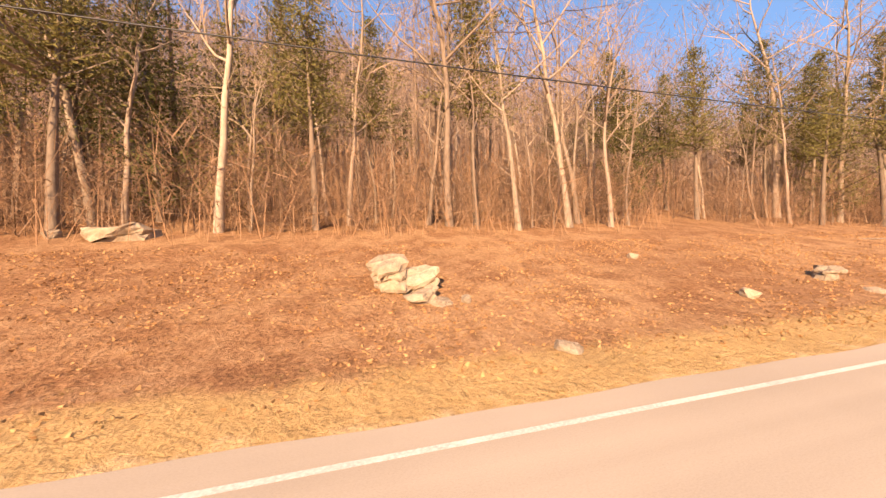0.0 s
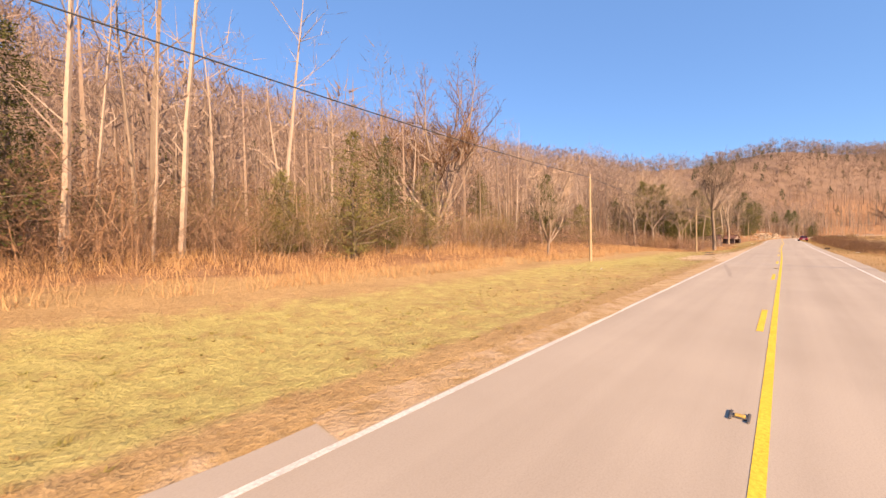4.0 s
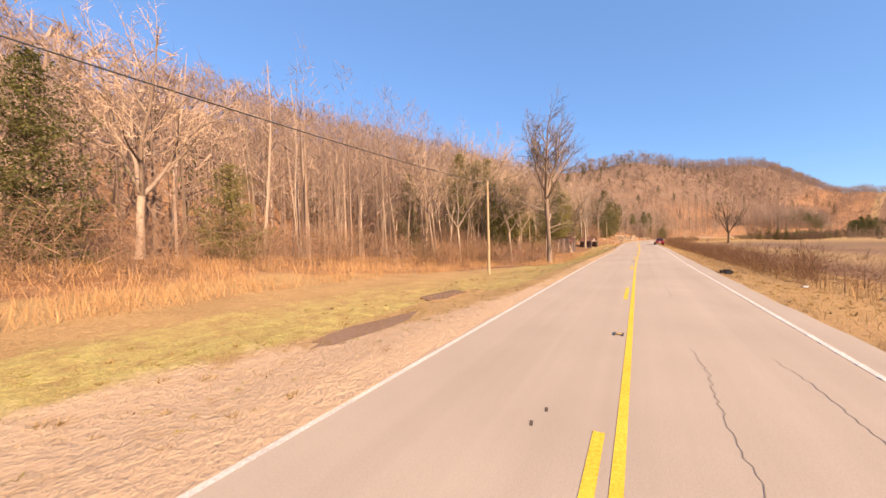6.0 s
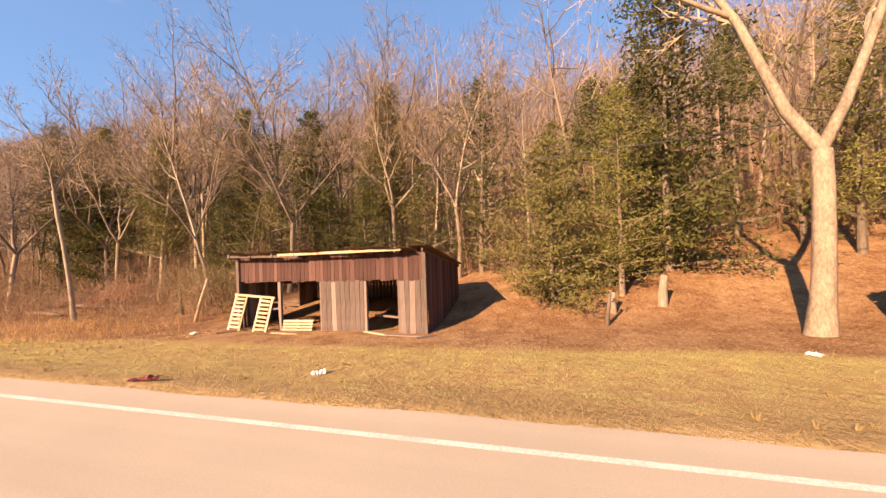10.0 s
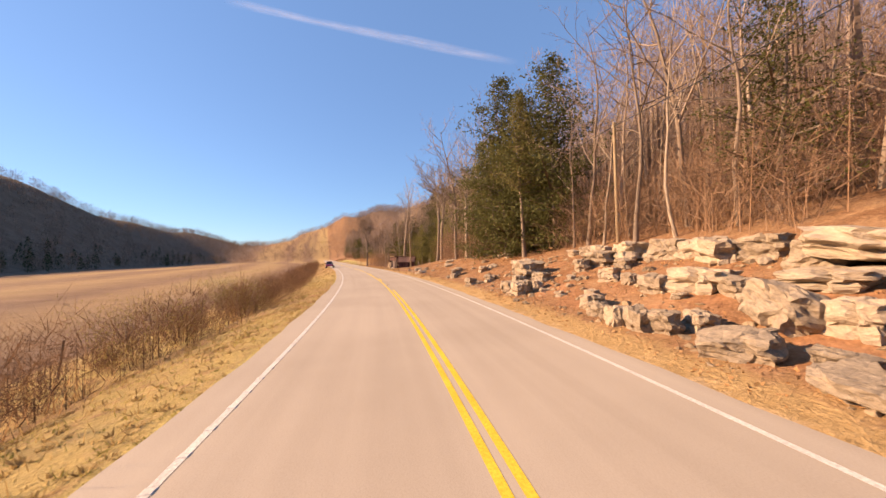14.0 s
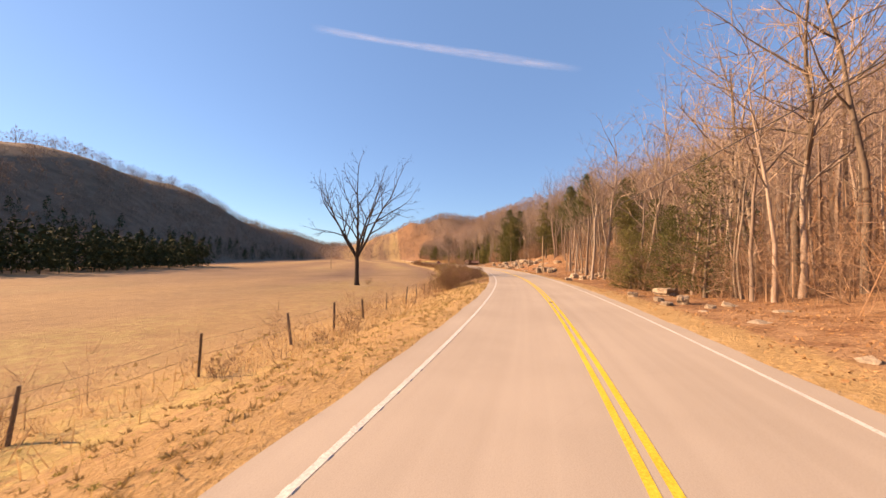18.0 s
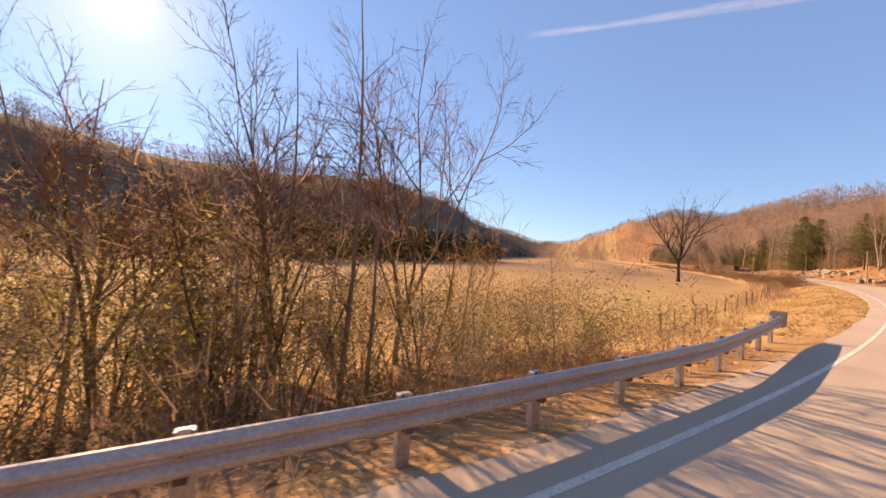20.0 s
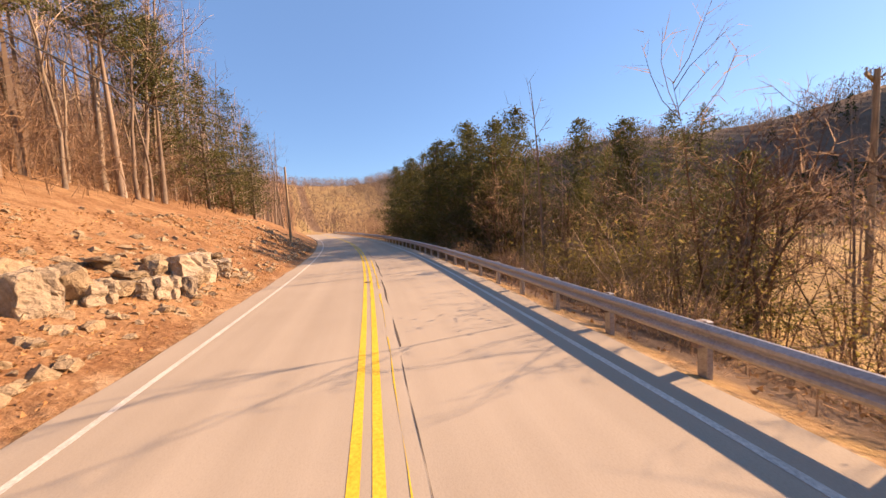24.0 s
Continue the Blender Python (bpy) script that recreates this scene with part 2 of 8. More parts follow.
RUBBER_DARK = surface("black_rubber", (0.012, 0.012, 0.012), (0.03, 0.03, 0.03), 4, rough=0.75, bump=0.1)


def asphalt(name, low, high, crack):
    """Worn chip-seal: pale stones, darker wheel paths along the road, hairline cracks."""
    m, t, b = nodes_of(name, 0.88)
    stone = noise_node(t, 55, 3, 0.8)
    patch = noise_node(t, 0.25, 4, 0.55)
    streak = noise_node(t, 0.6, 3, 0.5, "UV", (3.0, 0.05, 1))
    col = ramp_node(t, stone, [(0.30, tuple(c * 0.72 for c in low)), (0.55, high), (0.8, tuple(c * 1.15 for c in high))])
    col = mix_node(t, 0.5, col, ramp_node(t, patch, [(0.35, low), (0.65, high)]))
    col = mix_node(t, 0.38, col, ramp_node(t, streak, [(0.3, low), (0.7, high)]))
    cr = t.nodes.new("ShaderNodeTexVoronoi")
    cr.feature = "DISTANCE_TO_EDGE"
    cr.inputs["Scale"].default_value = 0.33
    co = t.nodes.new("ShaderNodeTexCoord")
    wob = t.nodes.new("ShaderNodeTexNoise")
    wob.inputs["Scale"].default_value, wob.inputs["Detail"].default_value = 1.6, 6
    t.links.new(co.outputs["Object"], wob.inputs["Vector"])
    warped = mix_node(t, 0.22, co.outputs["Object"], wob.outputs["Color"], "ADD")
    t.links.new(warped, cr.inputs["Vector"])
    line = ramp_node(t, cr.outputs["Distance"], [(0.0, (1, 1, 1)), (0.0035, (0, 0, 0))])
    gate = ramp_node(t, noise_node(t, 0.06, 3), [(0.56, (0, 0, 0)), (0.64, (1, 1, 1))])
    fac = mix_node(t, 1.0, line, gate, "MULTIPLY")
    col = mix_node(t, mix_node(t, crack, (0, 0, 0), fac), col, tuple(c * 0.3 for c in low))
    t.links.new(col, b.inputs["Base Color"])
    bump_node(t, stone, b, 0.35, 0.006)
    return m


ASPHALT = asphalt("worn_asphalt", (0.32, 0.266, 0.206), (0.445, 0.376, 0.295), 0.14)
ASPHALT_PATCH = asphalt("newer_asphalt", (0.23, 0.188, 0.143), (0.32, 0.264, 0.202), 0.2)


def ground_material():
    """Leaf litter, dry grass, olive grass and red clay, laid out by the mesh's cover attribute and broken up by noise."""
    m, t, b = nodes_of("valley_ground", 1.0)
    at = t.nodes.new("ShaderNodeAttribute")
    at.attribute_name = "cover"
    sep = t.nodes.new("ShaderNodeSeparateColor")
    t.links.new(at.outputs["Color"], sep.inputs["Color"])
    fine = noise_node(t, 9, 5, 0.75)
    mid = noise_node(t, 1.6, 5, 0.7)
    wide = noise_node(t, 0.12, 4, 0.6)
    straw = mix_node(t, 0.5, ramp_node(t, fine, [(0.3, (0.23, 0.135, 0.055)), (0.7, (0.55, 0.375, 0.18))]), ramp_node(t, mid, [(0.35, (0.32, 0.20, 0.085)), (0.65, (0.50, 0.335, 0.155))]))
    green = mix_node(t, 0.5, ramp_node(t, fine, [(0.3, (0.20, 0.18, 0.055)), (0.7, (0.52, 0.445, 0.155))]), ramp_node(t, mid, [(0.35, (0.32, 0.285, 0.08)), (0.65, (0.55, 0.44, 0.17))]))
    leaf = mix_node(t, 0.5, ramp_node(t, fine, [(0.34, (0.085, 0.039, 0.02)), (0.5, (0.275, 0.15, 0.078)), (0.66, (0.55, 0.37, 0.22))]), ramp_node(t, mid, [(0.36, (0.19, 0.088, 0.04)), (0.5, (0.30, 0.162, 0.08)), (0.66, (0.43, 0.265, 0.14))]))
    grain = ramp_node(t, noise_node(t, 32, 3, 0.7), [(0.3, (0.76, 0.74, 0.72)), (0.6, (1.2, 1.2, 1.2))])
    straw, green = mix_node(t, 0.8, straw, grain, "MULTIPLY"), mix_node(t, 0.7, green, grain, "MULTIPLY")
    leaf = mix_node(t, 0.35, leaf, ramp_node(t, wide, [(0.4, (0.19, 0.09, 0.047)), (0.6, (0.40, 0.245, 0.13))]))
    clumps = ramp_node(t, noise_node(t, 0.75, 7, 0.72), [(0.47, (0, 0, 0)), (0.57, (0.66, 0.66, 0.66))])
    leaf = mix_node(t, clumps, leaf, ramp_node(t, fine, [(0.35, (0.085, 0.036, 0.019)), (0.65, (0.30, 0.145, 0.068))]))
    straw_dark = ramp_node(t, noise_node(t, 0.4, 7, 0.7), [(0.50, (0, 0, 0)), (0.62, (0.34, 0.34, 0.34))])
    straw = mix_node(t, straw_dark, straw, ramp_node(t, fine, [(0.3, (0.13, 0.075, 0.03)), (0.7, (0.30, 0.19, 0.085))]))
    clay = mix_node(t, 0.5, ramp_node(t, fine, [(0.3, (0.24, 0.10, 0.048)), (0.7, (0.44, 0.225, 0.115))]), ramp_node(t, mid, [(0.35, (0.33, 0.145, 0.068)), (0.65, (0.44, 0.235, 0.125))]))
    clay = mix_node(t, ramp_node(t, noise_node(t, 0.5, 5, 0.6), [(0.46, (0.05, 0.05, 0.05)), (0.62, (0.85, 0.85, 0.85))]), leaf, clay)

    def mask(w):
        s = t.nodes.new("ShaderNodeMath")
        s.operation = "ADD"
        t.links.new(w, s.inputs[0])
        h = t.nodes.new("ShaderNodeMath")
        h.operation = "MULTIPLY_ADD"
        t.links.new(mid, h.inputs[0])
        h.inputs[1].default_value, h.inputs[2].default_value = 1.2, -0.6
        t.links.new(h.outputs[0], s.inputs[1])
        g = t.nodes.new("ShaderNodeMapRange")
        g.inputs["From Min"].default_value, g.inputs["From Max"].default_value = 0.3, 0.7
        t.links.new(s.outputs[0], g.inputs["Value"])
        return g.outputs["Result"]

    col = mix_node(t, mask(sep.outputs["Red"]), straw, green)
    col = mix_node(t, mask(sep.outputs["Green"]), col, leaf)
    col = mix_node(t, mask(sep.outputs["Blue"]), col, clay)
    floor = mix_node(t, 0.5, ramp_node(t, mid, [(0.3, (0.11, 0.072, 0.05)), (0.7, (0.23, 0.15, 0.10))]), ramp_node(t, wide, [(0.35, (0.12, 0.08, 0.055)), (0.65, (0.24, 0.165, 0.115))]))
    col = mix_node(t, at.outputs["Alpha"], col, floor)
    bare = t.nodes.new("ShaderNodeAttribute")
    bare.attribute_name = "dirt"
    col = mix_node(t, mask(bare.outputs["Fac"]), col, mix_node(t, 0.5, ramp_node(t, fine, [(0.3, (0.44, 0.31, 0.20)), (0.7, (0.63, 0.46, 0.29))]), ramp_node(t, wide, [(0.35, (0.48, 0.345, 0.22)), (0.65, (0.61, 0.44, 0.275))])))
    t.links.new(col, b.inputs["Base Color"])
    lumps = t.nodes.new("ShaderNodeMath")
    lumps.operation = "MULTIPLY_ADD"
    t.links.new(noise_node(t, 3.2, 4, 0.65), lumps.inputs[0])
    lumps.inputs[1].default_value = 1.3
    t.links.new(fine, lumps.inputs[2])
    bump_node(t, lumps.outputs[0], b, 1.0, 0.062)
    return m


GROUND = ground_material()


def cloud_material():
    """Thin high cloud: white where it is dense, clear between."""
    m, t, b = nodes_of("thin_high_cloud", 1.0)
    b.inputs["Base Color"].default_value = (0.9, 0.9, 0.9, 1)
    clear_part = t.nodes.new("ShaderNodeBsdfTransparent")
    thin = t.nodes.new("ShaderNodeBsdfTranslucent")
    thin.inputs["Color"].default_value = (0.95, 0.95, 0.95, 1)
    both = t.nodes.new("ShaderNodeMixShader")
    both.inputs[0].default_value = 0.7
    t.links.new(b.outputs[0], both.inputs[1])
    t.links.new(thin.outputs[0], both.inputs[2])
    veil = t.nodes.new("ShaderNodeMixShader")
    fac = ramp_node(t, noise_node(t, 1.0, 6, 0.65, "UV", (0.7, 1.6, 1)), [(0.25, (0.0, 0.0, 0.0)), (0.8, (0.34, 0.34, 0.34))])
    across = t.nodes.new("ShaderNodeAttribute")
    across.attribute_name = "dense"
    fac = mix_node(t, 1.0, fac, across.outputs["Color"], "MULTIPLY")
    t.links.new(fac, veil.inputs[0])
    t.links.new(clear_part.outputs[0], veil.inputs[1])
    t.links.new(both.outputs[0], veil.inputs[2])
    t.links.new(veil.outputs[0], t.nodes["Material Output"].inputs["Surface"])
    return m


CLOUD = cloud_material()
# ---- the road's line: heading by station, and places by station and offset ----
HEADINGS = [-0.6, -0.58, -0.56, -0.52, -0.25, -0.09, -0.12, -0.27, -0.44, -0.09, -0.07, -0.9, -0.29, 0.32, 0.17, -1.17, -3.47, -6.79, -10.45, -13.47, -16.75, -20.72, -24.53, -29.32, -34.86, -41.12, -44.25, -44.46, -41.63, -38.54, -36.0, -31.5, -28, -26, -25]
STATIONS = np.linspace(-40, 640, 35)
LINE_S = np.arange(-120.0, 681.0, 1.0)


def smooth_curve(x, xp, fp):
    slope = np.gradient(fp, xp)
    i = np.clip(np.searchsorted(xp, x) - 1, 0, len(xp) - 2)
    span = xp[i + 1] - xp[i]
    u = np.clip((x - xp[i]) / span, 0, 1)
    return ((2 * u**3 - 3 * u**2 + 1) * fp[i] + (u**3 - 2 * u**2 + u) * span * slope[i]
            + (3 * u**2 - 2 * u**3) * fp[i + 1] + (u**3 - u**2) * span * slope[i + 1])


LINE_H = np.radians(smooth_curve(LINE_S, STATIONS, np.array(HEADINGS)))
_mid = (LINE_H[1:] + LINE_H[:-1]) / 2
LINE_X = np.concatenate([[0], np.cumsum(-np.sin(_mid))])
LINE_Y = np.concatenate([[0], np.cumsum(np.cos(_mid))])
LINE_X += -0.719 - np.interp(0, LINE_S, LINE_X)
LINE_Y -= np.interp(0, LINE_S, LINE_Y)


def plan(s, lat):
    """x, y and heading at a station, lat metres to the right of the centre line."""
    h = np.interp(s, LINE_S, LINE_H)
    return np.interp(s, LINE_S, LINE_X) + np.cos(h) * lat, np.interp(s, LINE_S, LINE_Y) + np.sin(h) * lat, h


def road_coords(x, y):
    """station and offset of places given by x and y."""
    x, y = np.atleast_1d(x).astype(float), np.atleast_1d(y).astype(float)
    s, lat = np.empty(len(x)), np.empty(len(x))
    for a in range(0, len(x), 2000):
        b = slice(a, a + 2000)
        i = np.argmin((x[b, None] - LINE_X) ** 2 + (y[b, None] - LINE_Y) ** 2, axis=1)
        dx, dy, h = x[b] - LINE_X[i], y[b] - LINE_Y[i], LINE_H[i]
        s[b] = LINE_S[i] - dx * np.sin(h) + dy * np.cos(h)
        lat[b] = dx * np.cos(h) + dy * np.sin(h)
    return s, lat


# heights of the ground beside the road: station, then z at the offsets below
LEFT_AT = np.array([4.0, 6.0, 10.0, 15.0, 25.0])
LEFT_Z = np.array([
    [-120, -0.03, 0.25, 1.4, 2.7, 5.0], [55, -0.03, 0.2, 1.1, 2.3, 4.5], [72, -0.03, 0.05, 0.5, 1.2, 3.0],
    [100, -0.04, -0.1, 0.1, 0.5, 2.0], [150, -0.05, -0.2, -0.2, 0.1, 1.2], [186, -0.06, -0.6, -1.4, -1.5, -0.6],
    [225, -0.06, -0.5, -1.0, -1.2, 0.4], [240, -0.05, -0.4, -0.8, -0.7, 2.2], [258, -0.05, 0.0, 0.4, 1.5, 5.0],
    [300, -0.05, 0.3, 1.6, 3.0, 6.0], [332, -0.05, 0.1, 1.9, 3.7, 7.0], [346, -0.05, 0.05, 0.8, 1.3, 4.5],
    [376, -0.05, -0.1, -0.3, 0.1, 3.0], [400, -0.05, 0.2, 1.0, 2.2, 5.5], [480, -0.05, 0.3, 1.5, 3.5, 7.0],
    [515, -0.05, 0.7, 2.4, 4.6, 8.5], [560, -0.05, 1.0, 3.1, 5.4, 9.5], [680, -0.05, 1.0, 3.1, 5.4, 9.5]])
RIGHT_AT = np.array([4.1, 5.5, 9.0, 16.0, 60.0])
RIGHT_Z = np.array([
    [-120, -0.05, -0.1, -0.4, -0.6, -1.0], [140, -0.05, -0.15, -0.6, -0.9, -1.2], [190, -0.06, -0.3, -1.2, -1.6, -1.9],
    [300, -0.06, -0.3, -1.25, -2.0, -2.4], [400, -0.06, -0.3, -1.3, -2.1, -2.5], [440, -0.06, -0.3, -1.4, -2.4, -2.7], [470, -0.06, -0.5, -1.9, -2.9, -3.0],
    [680, -0.06, -0.5, -1.9, -2.9, -3.0]])


def ramp(x):
    x = np.clip(x, 0, 1)
    return x * x * (3 - 2 * x)


def valley_foot(u):
    """offset at which the hill across the valley begins, by the distance along the valley."""
    return np.interp(u, [-700, 0, 250, 380, 480, 560, 640, 760, 1200], [150, 150, 135, 118, 104, 92, 84, 76, 70])


def ground_z(s, lat):
    """height of the ground at a station and offset (arrays)."""
    s, lat = np.broadcast_arrays(np.asarray(s, float), np.asarray(lat, float))
    a = np.abs(lat)
    left = np.stack([np.interp(s, LEFT_Z[:, 0], LEFT_Z[:, k]) for k in range(1, 6)])
    right = np.stack([np.interp(s, RIGHT_Z[:, 0], RIGHT_Z[:, k]) for k in range(1, 6)])

    def along(table, at):
        z = np.where(a < at[0], table[0] - 0.06 * ramp((at[0] - a) / 0.5), table[4])
        for k in range(4):
            u = (a - at[k]) / (at[k + 1] - at[k])
            z = np.where((u >= 0) & (u < 1), table[k] + (table[k + 1] - table[k]) * u, z)
        return z

    zl, zr = along(left, LEFT_AT), along(right, RIGHT_AT)
    over = s - np.clip(s, LINE_S[0], LINE_S[-1])
    x, y, h = plan(s, lat)
    x, y = x - np.sin(h) * over, y + np.cos(h) * over
    u = 0.375 * x + 0.927 * y
    wave_l = np.sin(s * 0.011 + 1.0) * 0.5 + np.sin(s * 0.027 + lat * 0.01) * 0.3
    wave = np.sin(u * 0.0125 + 1.0) * 0.5 + np.sin(u * 0.031 + lat * 0.01) * 0.3
    crest = np.interp(s, [-700, -100, 120, 260, 380, 480, 560, 700, 1000], [60, 62, 60, 52, 64, 78, 82, 98, 108]) * (1 + 0.06 * wave_l)
    zl = zl + np.where(a > 25, (crest - 5) * ramp((a - 25) / np.interp(s, [-60, 40, 110, 200, 350, 600], [115, 120, 170, 118, 122, 165])), 0)
    foot = valley_foot(u)
    rise = np.interp(u, [-700, -400, -280, -160, -60, 40, 120, 200, 280, 340, 400, 450, 500, 550, 600, 650, 700, 760, 850, 1000, 1500],
                     [60, 60, 66, 78, 79, 88, 80, 84, 77, 55, 51, 61, 59, 51, 43, 51, 66, 61, 49, 38, 45]) * (1 + 0.16 * wave)
    zr = zr + np.where(a > foot, rise * ramp((a - foot) / 150), 0)
    # the ridges that close the valley at both ends
    end = 66 * np.interp(lat, [90, 320], [1, 0.5]) * ramp((s - 740) / 380) + np.interp(lat, [-260, -160, -90, -44, -7, 18, 56, 67, 109, 165, 220, 300], [40, 52, 62, 93, 77, 70, 58, 48, 38, 34, 20, 0]) * ramp((-s - 250) / 300)
    zl, zr = zl + np.where(s < 0, end, end * np.interp(lat, [-180, 0], [0.45, 1])), zr + end
    far = np.sin(s * 0.13 + lat * 0.21) * np.sin(s * 0.07 - lat * 0.11)
    bump = 0.10 * far * ramp((a - 5) / 8) + 0.05 * np.sin(s * 0.9 + lat * 0.5) * np.sin(lat * 1.3 - s * 0.3) * ramp((a - 4.3) / 3)
    return np.where(lat < 0, zl, zr) + bump

# ---- building helpers ----
rng = np.random.default_rng(7)


class Geo:
    """Vertices and faces gathered piece by piece."""

    def __init__(self):
        self.v, self.f = [], []

    def add(self, v, f):
        k = len(self.v)
        self.v.extend(tuple(p) for p in v)
        self.f.extend(tuple(i + k for i in q) for q in f)
        return self

    def box(self, c, size, turn=None, taper=1.0):
        """A box with its middle at c; turn: a 3 x 3 matrix; taper: scale of its top."""
        x, y, z = (a / 2 for a in size)
        pts = [Vector((sx * x * k, sy * y * k, sz * z)) for sz, k in ((-1, 1.0), (1, taper)) for sx, sy in ((-1, -1), (1, -1), (1, 1), (-1, 1))]
        if turn is not None:
            pts = [turn @ p for p in pts]
        return self.add([p + Vector(c) for p in pts], [(3, 2, 1, 0), (4, 5, 6, 7), (0, 1, 5, 4), (1, 2, 6, 5), (2, 3, 7, 6), (3, 0, 4, 7)])

    def tube(self, pts, radii, n=6, cap=True):
        """A round limb along pts with the given radii."""
        k = len(self.v)
        prev = None
        pts = [Vector(p) for p in pts]
        for i, (p, r) in enumerate(zip(pts, radii)):
            d = (pts[min(i + 1, len(pts) - 1)] - pts[max(i - 1, 0)])
            d = d.normalized() if d.length > 1e-9 else Vector((0, 0, 1))
            a = prev if prev is not None else (Vector((1, 0, 0)) if abs(d.x) < 0.9 else Vector((0, 1, 0)))
            a = a - d * a.dot(d)
            a = a.normalized() if a.length > 1e-6 else d.orthogonal().normalized()
            prev, b = a, d.cross(a)
            for j in range(n):
                u = 2 * math.pi * j / n
                q = p + (a * math.cos(u) + b * math.sin(u)) * r
                self.v.append((q.x, q.y, q.z))
        for i in range(len(pts) - 1):
            for j in range(n):
                a0, a1 = k + i * n + j, k + i * n + (j + 1) % n
                self.f.append((a0, a1, a1 + n, a0 + n))
        if cap:
            self.f.append(tuple(range(k + n - 1, k - 1, -1)))
            self.f.append(tuple(range(k + (len(pts) - 1) * n, k + len(pts) * n)))
        return self

    def spike(self, p, q, r, n=3):
        """A thin twig from p to a point at q."""
        d = Vector(q) - Vector(p)
        a = d.orthogonal().normalized() * r
        b = d.normalized().cross(a)
        k = len(self.v)
        for j in range(n):
            u = 2 * math.pi * j / n
            w = Vector(p) + a * math.cos(u) + b * math.sin(u)
            self.v.append((w.x, w.y, w.z))
        self.v.append(tuple(q))
        self.f.extend((k + j, k + (j + 1) % n, k + n) for j in range(n))
        return self

    def twig(self, p, q, r):
        """The thinnest twig: one narrow blade."""
        d = Vector(q) - Vector(p)
        k = len(self.v)
        a = d.cross(Vector((math.sin(k * 1.7), math.cos(k * 2.3), math.sin(k * 0.9 + 1))))
        a = a.normalized() * r * 1.5 if a.length > 1e-6 else d.orthogonal().normalized() * r * 1.5
        self.v.extend((tuple(Vector(p) + a), tuple(Vector(p) - a), tuple(q)))
        self.f.append((k, k + 1, k + 2))
        return self

    def mesh(self, name, mat, smooth=False):
        me = bpy.data.meshes.new(name)
        me.from_pydata(self.v, [], self.f)
        me.materials.append(mat)
        if smooth:
            me.shade_smooth()
        else:
            me.shade_flat()
        return me


def bevelled(size, bev=0.02, seg=1):
    """A box with rounded edges, standing on z = 0, as a Geo."""
    bm = bmesh.new()
    bmesh.ops.create_cube(bm, size=1.0)
    bmesh.ops.scale(bm, vec=size, verts=bm.verts)
    bmesh.ops.translate(bm, vec=(0, 0, size[2] / 2), verts=bm.verts)
    bmesh.ops.bevel(bm, geom=bm.edges[:], offset=bev, segments=seg, affect="EDGES")
    g = Geo()
    bm.verts.ensure_lookup_table()
    g.add([v.co[:] for v in bm.verts], [[v.index for v in f.verts] for f in bm.faces])
    bm.free()
    return g


def thing(name, label, category, group="", m=None, kind=""):
    """An Empty that stands for one thing."""
    ob = tagged(new(name), label, category, group, kind)
    ob.empty_display_size = 0.2
    if m is not None:
        ob.matrix_basis = m
    return ob


def part(name, geo, mat, parent, label="", smooth=False, m=None, kind=""):
    me = geo if isinstance(geo, bpy.types.Mesh) else geo.mesh(name, mat, smooth)
    ob = new(name, me)
    ob.parent = parent
    if m is not None:
        ob.matrix_basis = m
    return tagged(ob, label, kind=kind)


def spot(s, lat, sink=0.0, yaw=0.0, size=1.0, tilt=(0, 0)):
    """A pose on the ground at a station and offset; yaw in degrees from the road's heading."""
    x, y, h = plan(s, lat)
    z = float(ground_z(s, lat)) - sink
    return pose(float(x), float(y), z, tilt[0], tilt[1], math.degrees(float(h)) + yaw) @ Matrix.Scale(size, 4)


def big_mesh(name, verts, faces, mat, label, category, kind="stuff", smooth=False):
    """One joined mesh from arrays; faces all of one size."""
    me = bpy.data.meshes.new(name)
    n, k = faces.shape
    me.vertices.add(len(verts))
    me.vertices.foreach_set("co", np.ascontiguousarray(verts, np.float32).ravel())
    me.loops.add(n * k)
    me.loops.foreach_set("vertex_index", np.ascontiguousarray(faces, np.int32).ravel())
    me.polygons.add(n)
    me.polygons.foreach_set("loop_start", np.arange(0, n * k, k, dtype=np.int32))
    me.update(calc_edges=True)
    me.materials.append(mat)
    if smooth:
        me.shade_smooth()
    else:
        me.shade_flat()
    return tagged(new(name, me), label, category, "", kind)


# ---- ground: one sheet from the road's edge to the far hills ----
LATS = np.array([-175, -150, -128, -108, -92, -78, -66, -56, -47, -40, -34, -29, -25, -22, -19.5, -17.5, -16, -14.5, -13, -11.8, -10.6, -9.5, -8.6, -7.8, -7,
                 -6.3, -5.6, -5, -4.5, -4.1, -3.8, -3.5, -3.0, 0, 3.2, 3.6, 3.9, 4.2, 4.6, 5.1, 5.7, 6.4, 7.2, 8, 9, 10, 11.2, 12.6, 14.4, 16.5, 19, 22, 26, 31, 38, 47, 58, 72, 88, 104, 120, 136])
ROWS = np.arange(-100.0, 661.0, 1.0)


